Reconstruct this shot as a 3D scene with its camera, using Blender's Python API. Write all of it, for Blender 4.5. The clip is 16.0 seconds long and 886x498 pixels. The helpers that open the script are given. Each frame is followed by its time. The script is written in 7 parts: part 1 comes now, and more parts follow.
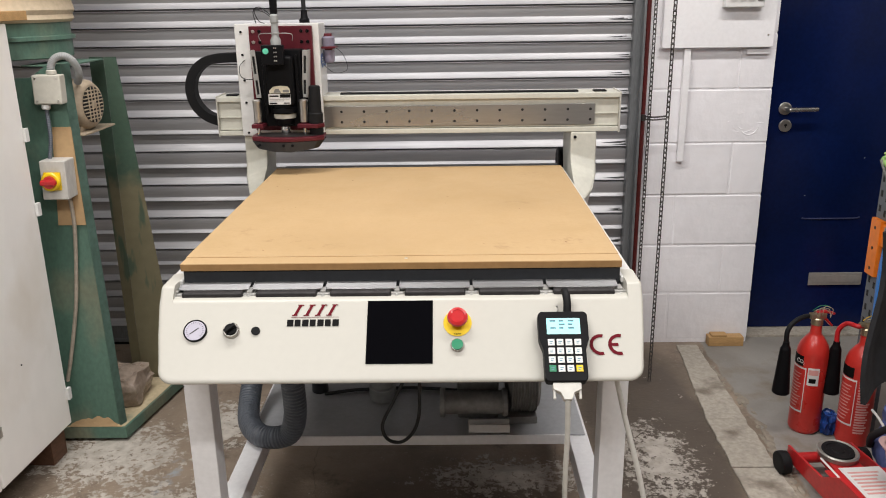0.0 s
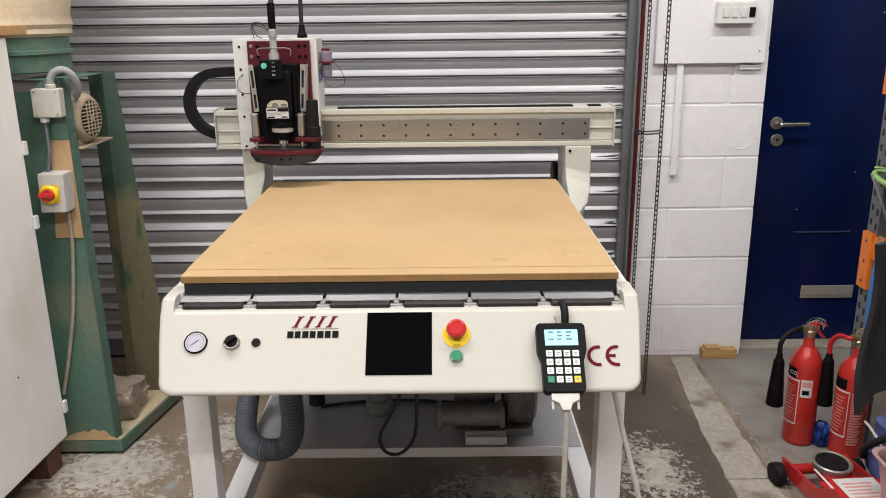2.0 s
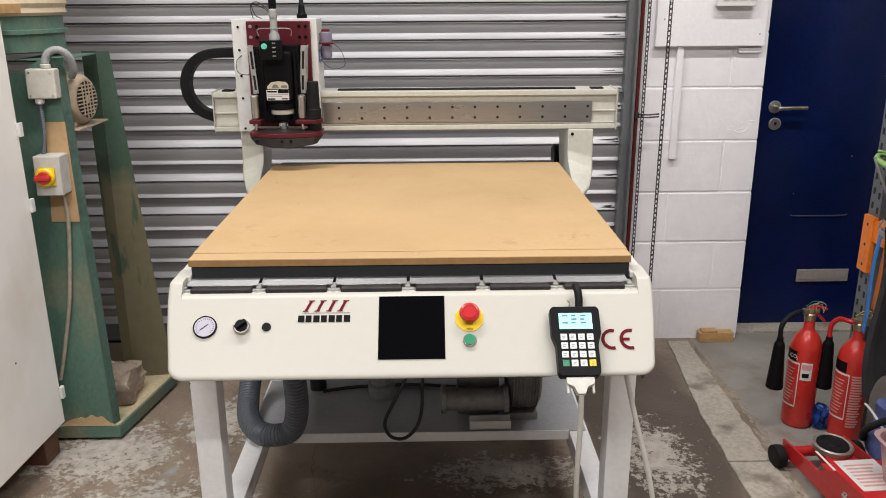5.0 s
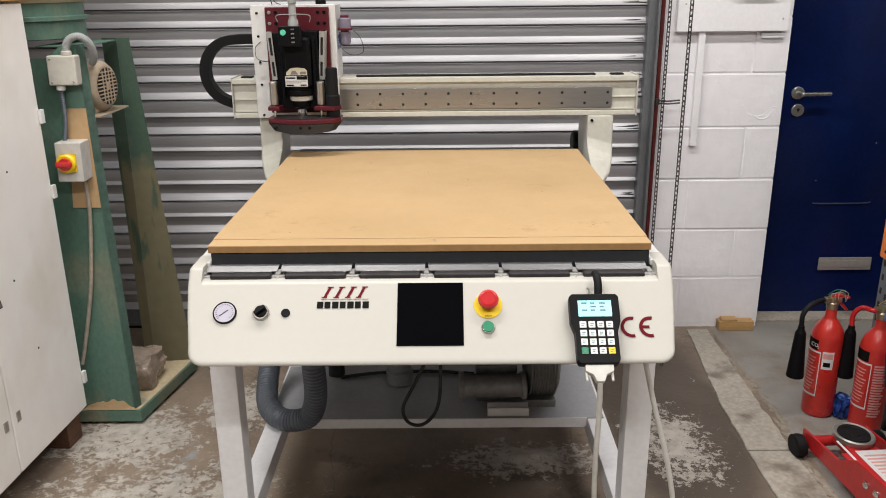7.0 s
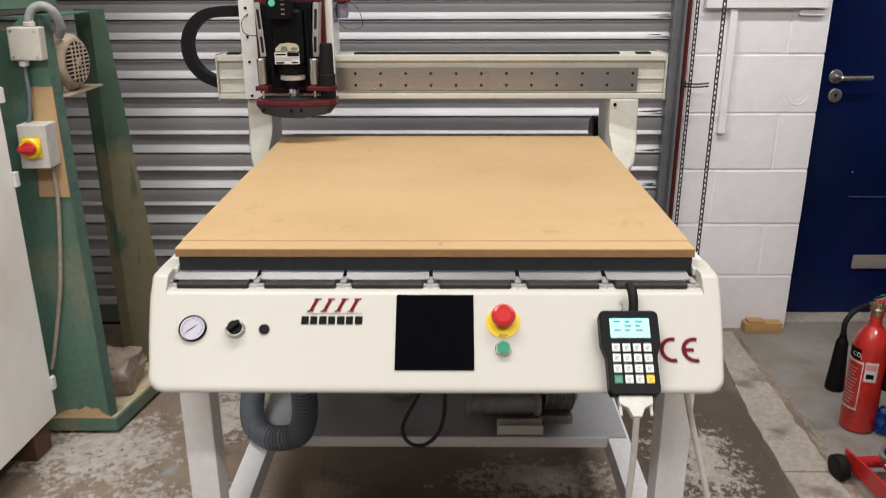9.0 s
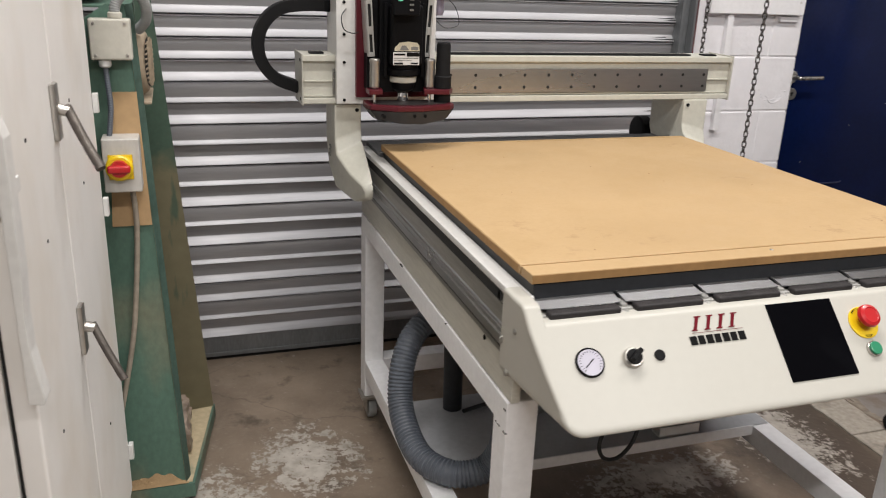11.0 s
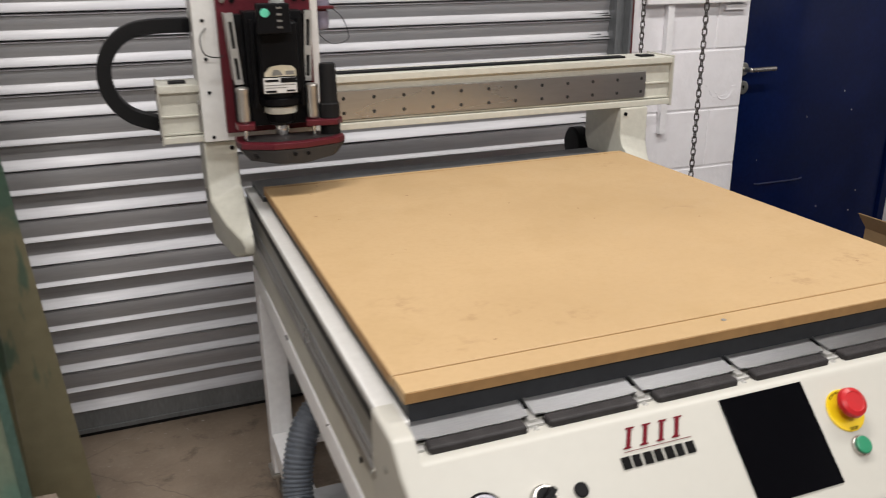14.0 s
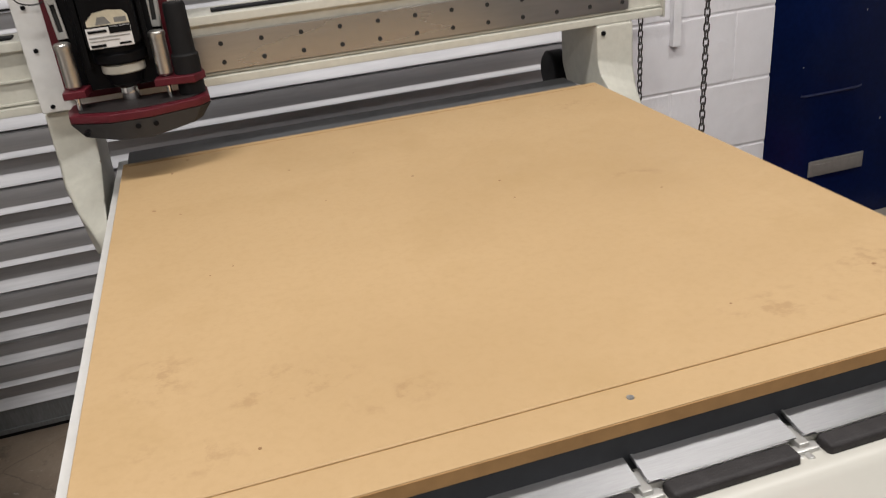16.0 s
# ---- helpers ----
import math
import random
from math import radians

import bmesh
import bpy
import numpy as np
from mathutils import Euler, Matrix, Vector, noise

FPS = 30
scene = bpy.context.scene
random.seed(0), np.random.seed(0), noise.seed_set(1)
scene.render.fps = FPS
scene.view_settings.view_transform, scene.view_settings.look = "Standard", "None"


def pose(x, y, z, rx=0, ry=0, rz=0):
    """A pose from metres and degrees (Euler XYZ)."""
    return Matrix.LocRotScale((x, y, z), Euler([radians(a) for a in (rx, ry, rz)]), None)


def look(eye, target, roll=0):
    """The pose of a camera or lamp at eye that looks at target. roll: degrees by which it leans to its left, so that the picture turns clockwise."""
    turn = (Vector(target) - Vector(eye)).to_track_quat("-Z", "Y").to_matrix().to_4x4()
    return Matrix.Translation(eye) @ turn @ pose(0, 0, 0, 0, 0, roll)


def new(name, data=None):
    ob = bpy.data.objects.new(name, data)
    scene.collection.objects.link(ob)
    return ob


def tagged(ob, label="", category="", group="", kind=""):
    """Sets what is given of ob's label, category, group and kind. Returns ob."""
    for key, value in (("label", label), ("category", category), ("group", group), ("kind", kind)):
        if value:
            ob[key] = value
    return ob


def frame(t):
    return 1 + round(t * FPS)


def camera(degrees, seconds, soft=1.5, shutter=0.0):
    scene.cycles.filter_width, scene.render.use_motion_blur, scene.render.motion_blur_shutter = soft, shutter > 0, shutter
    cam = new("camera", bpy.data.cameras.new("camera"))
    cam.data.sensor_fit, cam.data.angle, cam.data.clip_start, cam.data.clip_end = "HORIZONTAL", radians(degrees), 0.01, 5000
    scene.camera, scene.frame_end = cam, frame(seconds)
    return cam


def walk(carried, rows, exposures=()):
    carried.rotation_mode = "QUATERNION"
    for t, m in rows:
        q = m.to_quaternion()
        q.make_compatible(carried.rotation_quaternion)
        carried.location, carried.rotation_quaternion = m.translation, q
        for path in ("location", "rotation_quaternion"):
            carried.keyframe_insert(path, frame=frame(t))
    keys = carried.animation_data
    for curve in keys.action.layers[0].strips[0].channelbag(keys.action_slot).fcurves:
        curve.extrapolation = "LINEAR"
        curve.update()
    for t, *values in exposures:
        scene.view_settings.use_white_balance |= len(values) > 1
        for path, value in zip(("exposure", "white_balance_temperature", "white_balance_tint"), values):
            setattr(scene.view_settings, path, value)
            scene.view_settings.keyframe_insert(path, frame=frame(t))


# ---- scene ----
cam = camera(57.35, 16.0, soft=1.0, shutter=0.4)

PATH = [
    (0, (0.242, -3.445, 1.518), (0.216, -1.534, 0.927), -0.81),
    (0.5, (0.250, -3.452, 1.523), (0.230, -1.539, 0.938), -0.76),
    (1, (0.237, -3.451, 1.518), (0.223, -1.536, 0.944), -0.74),
    (1.5, (0.236, -3.456, 1.517), (0.226, -1.537, 0.952), -0.65),
    (2, (0.227, -3.464, 1.520), (0.221, -1.544, 0.962), -0.63),
    (2.5, (0.225, -3.465, 1.518), (0.222, -1.543, 0.964), -0.73),
    (3, (0.221, -3.469, 1.521), (0.228, -1.547, 0.965), -0.73),
    (3.5, (0.212, -3.463, 1.520), (0.234, -1.543, 0.958), -0.64),
    (4, (0.190, -3.446, 1.515), (0.228, -1.530, 0.940), -0.44),
    (6.5, (0.159, -3.445, 1.510), (0.162, -1.541, 0.896), -0.33),
    (7, (0.163, -3.442, 1.509), (0.152, -1.542, 0.885), -0.56),
    (7.5, (0.167, -3.436, 1.506), (0.147, -1.541, 0.866), -0.85),
    (8, (0.153, -3.425, 1.502), (0.131, -1.537, 0.844), -0.95),
    (8.5, (0.141, -3.355, 1.477), (0.124, -1.476, 0.794), -0.93),
    (9, (0.154, -3.176, 1.465), (0.135, -1.289, 0.803), -0.14),
    (9.5, (0.079, -3.055, 1.455), (0.087, -1.133, 0.902), 0.67),
    (10, (-0.248, -3.013, 1.434), (-0.105, -1.088, 0.911), -1.08),
    (10.2, (-0.387, -3.000, 1.436), (-0.178, -1.089, 0.886), -1.49),
    (12.3, (-1.386, -2.721, 1.437), (-0.258, -1.213, 0.762), 9.73),
    (12.5, (-1.369, -2.724, 1.447), (-0.222, -1.216, 0.807), 8.92),
    (13, (-1.225, -2.701, 1.450), (-0.191, -1.101, 0.840), 3.76),
    (13.2, (-1.091, -2.681, 1.463), (-0.157, -1.000, 0.913), 0.36),
    (13.5, (-0.863, -2.640, 1.489), (-0.156, -0.854, 0.935), -2.09),
    (14, (-0.640, -2.572, 1.458), (0.028, -0.808, 0.793), -0.67),
    (14.5, (-0.395, -2.458, 1.465), (0.347, -0.731, 0.782), -0.14),
    (15, (-0.277, -2.413, 1.465), (0.280, -0.614, 0.794), -1.63),
    (15.5, (-0.201, -2.372, 1.452), (0.265, -0.580, 0.696), -4.31),
    (16, (-0.178, -2.254, 1.425), (0.278, -0.508, 0.563), -5.79),
]
EXPOSURES = [(0, -0.16), (8.5, -0.16), (10, -0.3), (12.5, -0.1), (13.5, -0.28), (14.5, -0.32), (15, -0.34), (15.5, -0.36), (16, -0.48)]
walk(cam, [(t, look(e, a, r)) for t, e, a, r in PATH], EXPOSURES)

# ---- world, lights, exposure ----
world = bpy.data.worlds.new("world")
scene.world = world
world.use_nodes = True
world.node_tree.nodes["Background"].inputs[0].default_value = (0.8, 0.85, 1.0, 1)
world.node_tree.nodes["Background"].inputs[1].default_value = 0.02

CEIL = 3.6


def tube_lamp(x, y, power, along_x=True, size=1.5):
    la = bpy.data.lights.new("tube_light", "AREA")
    la.shape, la.size, la.size_y, la.energy = "RECTANGLE", size, 0.16, power
    la.color = (1.0, 0.965, 0.93)
    ob = new("tube_light", la)
    ob.matrix_world = pose(x, y, CEIL - 0.14, 0, 0, 0 if along_x else 90)
    return ob


LAMPS = ((-0.6, -1.5, 70), (1.5, -1.5, 53), (-1.1, -4.0, 90), (1.4, -4.0, 74))
for lx, ly, lp in LAMPS:
    tube_lamp(lx, ly, lp)


# ---- materials ----
def M(name, col, rough=0.5, metal=0.0, var=0.12, scale=6.0, col2=None, mix=0.5, bump=0.0, bscale=80.0,
      rvar=0.1, fine=60.0, stretch=(1, 1, 1), emit=0.0, coat=0.0, rnd=0.0, soft=0.12, trans=0.0, alpha=1.0, spec=0.5):
    m = bpy.data.materials.new(name)
    m.use_nodes = True
    nt = m.node_tree
    b = nt.nodes["Principled BSDF"]
    tc = nt.nodes.new("ShaderNodeTexCoord")
    mp = nt.nodes.new("ShaderNodeMapping")
    mp.inputs["Scale"].default_value = stretch
    nt.links.new(tc.outputs["Object"], mp.inputs["Vector"])
    n1 = nt.nodes.new("ShaderNodeTexNoise")
    n1.inputs["Scale"].default_value, n1.inputs["Detail"].default_value = scale, 6
    n2 = nt.nodes.new("ShaderNodeTexNoise")
    n2.inputs["Scale"].default_value, n2.inputs["Detail"].default_value = fine, 3
    for n in (n1, n2):
        nt.links.new(mp.outputs[0], n.inputs["Vector"])
    ramp = nt.nodes.new("ShaderNodeMapRange")
    ramp.inputs[1].default_value, ramp.inputs[2].default_value = mix - soft, mix + soft
    nt.links.new(n1.outputs[0], ramp.inputs[0])
    mx = nt.nodes.new("ShaderNodeMix")
    mx.data_type = "RGBA"
    c2 = col2 or tuple(c * (1 - var) for c in col)
    mx.inputs[6].default_value, mx.inputs[7].default_value = (*col, 1), (*c2, 1)
    nt.links.new(ramp.outputs[0], mx.inputs[0])
    hsv = nt.nodes.new("ShaderNodeHueSaturation")
    mr = nt.nodes.new("ShaderNodeMapRange")
    mr.inputs[1].default_value, mr.inputs[2].default_value = 0.3, 0.7
    mr.inputs[3].default_value, mr.inputs[4].default_value = 1 - var, 1 + var
    nt.links.new(n2.outputs[0], mr.inputs[0])
    value = mr.outputs[0]
    if rnd:
        oi = nt.nodes.new("ShaderNodeObjectInfo")
        ma = nt.nodes.new("ShaderNodeMath")
        ma.operation = "MULTIPLY_ADD"
        ma.inputs[1].default_value, ma.inputs[2].default_value = rnd, -rnd / 2
        nt.links.new(oi.outputs["Random"], ma.inputs[0])
        ad = nt.nodes.new("ShaderNodeMath")
        nt.links.new(ma.outputs[0], ad.inputs[0])
        nt.links.new(value, ad.inputs[1])
        value = ad.outputs[0]
    nt.links.new(value, hsv.inputs["Value"])
    nt.links.new(mx.outputs[2], hsv.inputs["Color"])
    nt.links.new(hsv.outputs[0], b.inputs["Base Color"])
    rr = nt.nodes.new("ShaderNodeMapRange")
    rr.inputs[3].default_value, rr.inputs[4].default_value = max(0.02, rough - rvar), min(1, rough + rvar)
    nt.links.new(n1.outputs[0], rr.inputs[0])
    nt.links.new(rr.outputs[0], b.inputs["Roughness"])
    b.inputs["Metallic"].default_value = metal
    b.inputs["Coat Weight"].default_value = coat
    b.inputs["Specular IOR Level"].default_value = spec
    b.inputs["Transmission Weight"].default_value = trans
    b.inputs["Alpha"].default_value = alpha
    if bump:
        bp = nt.nodes.new("ShaderNodeBump")
        bp.inputs["Strength"].default_value, bp.inputs["Distance"].default_value = bump, 0.004
        n3 = nt.nodes.new("ShaderNodeTexNoise")
        n3.inputs["Scale"].default_value, n3.inputs["Detail"].default_value = bscale, 5
        nt.links.new(mp.outputs[0], n3.inputs["Vector"])
        nt.links.new(n3.outputs[0], bp.inputs["Height"])
        nt.links.new(bp.outputs[0], b.inputs["Normal"])
    if emit:
        nt.links.new(hsv.outputs[0], b.inputs["Emission Color"])
        b.inputs["Emission Strength"].default_value = emit
    return m


cream = M("cream_paint", (0.492, 0.478, 0.432), 0.42, var=0.012, scale=2.5, bump=0.015, bscale=220)
side_cream = M("soiled_cream_paint", (0.52, 0.505, 0.445), 0.42, var=0.07, scale=7, stretch=(1, 0.35, 2.5), col2=(0.42, 0.405, 0.35), mix=0.60, soft=0.12, bump=0.06, bscale=90)
cream_cast = M("cream_cast_paint", (0.56, 0.55, 0.485), 0.42, var=0.05, scale=8, bump=0.12, bscale=120)
white_steel = M("white_painted_steel", (0.84, 0.84, 0.86), 0.4, var=0.04, scale=3, bump=0.06, bscale=150, col2=(0.77, 0.77, 0.78), mix=0.62)
white_plate = M("white_plate", (0.66, 0.655, 0.64), 0.35, var=0.04, scale=3)
grey_plate = M("pale_grey_sheet", (0.40, 0.41, 0.43), 0.45, var=0.06, scale=4, col2=(0.32, 0.32, 0.33), mix=0.6)
def board_material():
    """Fibreboard with faint cloudy wear and a few soft handling smudges along the front."""
    m = bpy.data.materials.new("mdf")
    m.use_nodes = True
    nt = m.node_tree
    b = nt.nodes["Principled BSDF"]
    L = nt.links.new
    tc = nt.nodes.new("ShaderNodeTexCoord")

    def noise_node(scale, detail, rough=0.55):
        n = nt.nodes.new("ShaderNodeTexNoise")
        n.inputs["Scale"].default_value, n.inputs["Detail"].default_value, n.inputs["Roughness"].default_value = scale, detail, rough
        L(tc.outputs["Object"], n.inputs["Vector"])
        return n.outputs[0]

    def rng(src, a, c, d=0.0, e=1.0):
        r = nt.nodes.new("ShaderNodeMapRange")
        for i, v in zip((1, 2, 3, 4), (a, c, d, e)):
            r.inputs[i].default_value = v
        L(src, r.inputs[0])
        return r.outputs[0]

    def mixc(f, a, c):
        x = nt.nodes.new("ShaderNodeMix")
        x.data_type = "RGBA"
        L(f, x.inputs[0])
        for v, s in ((a, 6), (c, 7)):
            if isinstance(v, tuple):
                x.inputs[s].default_value = (*v, 1)
            else:
                L(v, x.inputs[s])
        return x.outputs[2]

    def math_node(op, a, c):
        x = nt.nodes.new("ShaderNodeMath")
        x.operation = op
        L(a, x.inputs[0])
        L(c, x.inputs[1])
        return x.outputs[0]

    def disc(cx, cy, rx, ry):
        mp = nt.nodes.new("ShaderNodeMapping")
        mp.vector_type = "TEXTURE"
        mp.inputs["Location"].default_value = (cx, cy, BOARD_TOP)
        mp.inputs["Scale"].default_value = (rx, ry, 1)
        L(tc.outputs["Object"], mp.inputs[0])
        ln = nt.nodes.new("ShaderNodeVectorMath")
        ln.operation = "LENGTH"
        L(mp.outputs[0], ln.inputs[0])
        return rng(ln.outputs["Value"], 0.1, 1.0, 1.0, 0.0)

    col = mixc(rng(noise_node(2.2, 6), 0.40, 0.66), (0.466, 0.316, 0.162), (0.424, 0.283, 0.140))
    col = mixc(rng(noise_node(7.0, 6, 0.6), 0.52, 0.74, 0, 0.45), col, (0.39, 0.257, 0.115))
    col = mixc(rng(noise_node(90, 4, 0.7), 0.45, 0.75, 0, 0.30), col, (0.38, 0.25, 0.112))
    spots = None
    for a in ((-0.07, -1.53, 0.07, 0.04), (-0.28, -1.545, 0.09, 0.045), (-0.30, -1.40, 0.06, 0.06), (-0.17, -1.47, 0.10, 0.06), (0.36, -1.545, 0.10, 0.04), (0.52, -1.50, 0.08, 0.06),
              (0.42, -1.12, 0.06, 0.03), (0.50, -0.72, 0.08, 0.04)):
        d = disc(*a)
        spots = d if spots is None else math_node("MAXIMUM", spots, d)
    blot = math_node("MULTIPLY", spots, rng(noise_node(38, 8, 0.7), 0.50, 0.66))
    col = mixc(rng(blot, 0.05, 0.6, 0, 0.40), col, (0.285, 0.165, 0.075))
    L(col, b.inputs["Base Color"])
    L(rng(noise_node(5, 5), 0.3, 0.7, 0.5, 0.68), b.inputs["Roughness"])
    bp = nt.nodes.new("ShaderNodeBump")
    bp.inputs["Strength"].default_value, bp.inputs["Distance"].default_value = 0.03, 0.004
    L(noise_node(300, 4), bp.inputs["Height"])
    L(bp.outputs[0], b.inputs["Normal"])
    return m


BOARD_TOP = 0.9575
mdf = board_material()
mdf_edge = M("mdf_edge", (0.36, 0.205, 0.08), 0.75, var=0.08, scale=12, bump=0.1, bscale=200)
stain_mat = M("board_stain", (0.30, 0.17, 0.08), 0.7, var=0.15, scale=40)
dark_bed = M("dark_grey_bed", (0.021, 0.023, 0.027), 0.5, var=0.15, scale=8, spec=0.4)
black_rubber = M("black_rubber", (0.009, 0.009, 0.010), 0.62, var=0.2, scale=30, bump=0.08, spec=0.2)
black_plastic = M("black_plastic", (0.005, 0.005, 0.006), 0.45, var=0.15, scale=20, bump=0.05, bscale=300, spec=0.12)
black_gloss = M("black_glass", (0.003, 0.003, 0.004), 0.04, var=0.05, scale=3, rvar=0.02, spec=0.05)
lip_mat = M("charcoal_lip", (0.030, 0.027, 0.028), 0.6, var=0.2, scale=40, bump=0.25, bscale=350, spec=0.35)
steel = M("ground_steel", (0.42, 0.41, 0.40), 0.30, 0.9, var=0.04, scale=1.6, stretch=(1, 4, 6), fine=22, rvar=0.1)
chrome = M("chrome", (0.75, 0.75, 0.75), 0.14, 1.0, var=0.03)
maroon = M("maroon_anodised", (0.105, 0.010, 0.018), 0.38, 0.25, var=0.1, scale=8)
maroon_print = M("maroon_print", (0.13, 0.006, 0.014), 0.6, var=0.05, spec=0.1)
black_print = M("black_print", (0.006, 0.006, 0.006), 0.6, var=0.05, spec=0.08)
red_plastic = M("red_plastic", (0.48, 0.014, 0.018), 0.3, var=0.06, coat=0.2)
yellow_plastic = M("yellow_plastic", (0.80, 0.55, 0.01), 0.35, var=0.06)
green_plastic = M("green_plastic", (0.02, 0.22, 0.11), 0.35, var=0.08)
white_plastic = M("white_plastic", (0.72, 0.72, 0.71), 0.4, var=0.04, scale=9)
beige_plastic = M("beige_plastic", (0.52, 0.50, 0.44), 0.45, var=0.06, scale=12)
dial_white = M("dial_white", (0.46, 0.44, 0.52), 0.3, var=0.03)
lcd = M("lcd_screen", (0.35, 0.78, 0.80), 0.3, var=0.03, emit=0.55)
lcd_ink = M("lcd_ink", (0.10, 0.25, 0.32), 0.4)
hose_grey = M("grey_hose", (0.105, 0.120, 0.145), 0.42, var=0.1, scale=15)
pipe_grey = M("grey_pipe", (0.30, 0.31, 0.31), 0.45, var=0.08, scale=10)
pump_alu = M("dusty_cast_aluminium", (0.27, 0.268, 0.26), 0.5, 0.35, var=0.15, scale=14, bump=0.15, bscale=60)
plate_alu = M("brushed_cover_aluminium", (0.36, 0.36, 0.37), 0.42, 1.0, var=0.05, scale=5, stretch=(0.6, 8, 8), fine=90, bump=0.04, bscale=160)
brush = plate_alu.node_tree.nodes.new("ShaderNodeCombineXYZ")      # brushed along the machine's width
brush.inputs[1].default_value = 1.0
plate_alu.node_tree.links.new(brush.outputs[0], plate_alu.node_tree.nodes["Principled BSDF"].inputs["Tangent"])
plate_alu.node_tree.nodes["Principled BSDF"].inputs["Anisotropic"].default_value = 0.8
bracket_alu = M("pale_anodised_bracket", (0.46, 0.455, 0.44), 0.4, 0.5, var=0.05, scale=9)
oily_paint = M("oil_darkened_paint", (0.235, 0.225, 0.20), 0.35, var=0.12, scale=9, stretch=(1, 0.3, 4), col2=(0.13, 0.125, 0.11), mix=0.5, soft=0.2)
rear_grey = M("rear_deck_grey", (0.075, 0.078, 0.082), 0.5, var=0.1, scale=12)
pale_steel = M("pale_steel_clip", (0.36, 0.35, 0.32), 0.4, 0.6, var=0.1, scale=20)
cable_white = M("pale_cable", (0.60, 0.59, 0.55), 0.5, var=0.06)
cable_black = M("black_cable", (0.015, 0.015, 0.016), 0.5)
galv = M("galvanised_slat", (0.47, 0.465, 0.48), 0.56, 0.66, var=0.05, scale=3, stretch=(0.5, 3, 8), fine=20, rnd=0.08,
         col2=(0.39, 0.39, 0.41), bump=0.05, bscale=30)
galv_back = M("shutter_back", (0.03, 0.03, 0.03), 0.6, 0.3, var=0.1)
galv_dirty = M("soot_marks", (0.07, 0.07, 0.07), 0.8, var=0.4, scale=40)
guide_grey = M("shutter_guide_grey", (0.20, 0.21, 0.22), 0.45, 0.4, var=0.12, scale=6, stretch=(3, 3, 0.6))
red_oxide = M("red_oxide_steel", (0.13, 0.016, 0.015), 0.4, var=0.2, scale=20)
chain_steel = M("oiled_chain", (0.10, 0.09, 0.085), 0.42, 0.8, var=0.25, scale=90)
block_paint = M("painted_block", (0.85, 0.835, 0.865), 0.5, var=0.03, scale=5, bump=0.9, bscale=24, rnd=0.03, fine=15)
mortar = M("painted_mortar", (0.85, 0.835, 0.865), 0.6, var=0.04, scale=8, bump=0.4, bscale=60)
panel_paint = M("white_painted_board", (0.84, 0.83, 0.85), 0.45, var=0.03, scale=4, bump=0.05, bscale=60)
# unseen walls and ceiling are assumed dark, to deepen shadows and limit reflections
dark_wall_paint = M("dark_wall_paint", (0.30, 0.295, 0.29), 0.6, var=0.05, scale=3, bump=0.1)
dark_ceiling_paint = M("dark_ceiling_paint", (0.20, 0.20, 0.20), 0.8, var=0.05)
navy = M("navy_gloss_paint", (0.0044, 0.0118, 0.069), 0.2, var=0.12, scale=2.2, bump=0.05, bscale=9, rvar=0.06, col2=(0.0030, 0.0084, 0.046), spec=0.22)
satin_steel = M("satin_steel", (0.55, 0.53, 0.50), 0.3, 0.95, var=0.06, scale=6)
cab_paint = M("dusty_cabinet_paint", (0.84, 0.818, 0.795), 0.5, var=0.02, scale=3.2, stretch=(1, 1, 0.75),
              col2=(0.72, 0.672, 0.61), mix=0.62, soft=0.13, bump=0.03, fine=14)
cab_white = M("white_cabinet_trim", (0.70, 0.69, 0.67), 0.5, var=0.05, scale=6, bump=0.05)
wood_raw = M("raw_timber", (0.48, 0.29, 0.12), 0.65, var=0.14, scale=7, stretch=(1, 6, 6), bump=0.2)
wood_dark = M("dark_timber", (0.12, 0.055, 0.03), 0.7, var=0.2, scale=7, stretch=(6, 1, 6))
hardboard = M("hardboard", (0.47, 0.31, 0.16), 0.6, var=0.05, scale=4)
green_paint = M("dusty_green_paint", (0.090, 0.170, 0.130), 0.5, var=0.12, scale=3.4, col2=(0.19, 0.195, 0.135), mix=0.58, soft=0.10,
                bump=0.06, stretch=(1.3, 1.3, 0.8))
green_dusty = M("green_paint_under_sawdust", (0.52, 0.43, 0.28), 0.85, var=0.12, scale=5, col2=(0.17, 0.22, 0.16), mix=0.60, soft=0.06, bump=0.2)
motor_beige = M("dusty_motor", (0.36, 0.29, 0.21), 0.65, var=0.12, scale=10)
dark_gap = M("dark_inside", (0.015, 0.015, 0.015), 0.8)
bag_cloth = M("filter_cloth", (0.56, 0.46, 0.33), 0.9, var=0.08, scale=8, bump=0.4, bscale=25)
brown_film = M("brown_film", (0.36, 0.285, 0.23), 0.28, var=0.2, scale=9, bump=0.6, bscale=22)
sawdust = M("sawdust", (0.48, 0.33, 0.18), 0.95, var=0.15, scale=60, bump=0.6, bscale=150)
string_beige = M("beige_string", (0.50, 0.42, 0.31), 0.8)
ext_red = M("extinguisher_red", (0.50, 0.026, 0.019), 0.3, var=0.05, scale=5, coat=0.3)
label_white = M("label_white", (0.64, 0.63, 0.62), 0.5, var=0.04)
label_pink = M("label_print", (0.62, 0.30, 0.28), 0.5, var=0.05)
brass = M("brass", (0.42, 0.36, 0.24), 0.35, 0.85, var=0.1)
jack_red = M("jack_red", (0.48, 0.02, 0.022), 0.32, var=0.1, scale=7, coat=0.2)
pink_tub = M("pink_plastic", (0.50, 0.33, 0.32), 0.45, var=0.07, scale=5)
rack_grey = M("rack_grey", (0.13, 0.145, 0.165), 0.4, 0.2, var=0.08, scale=6)
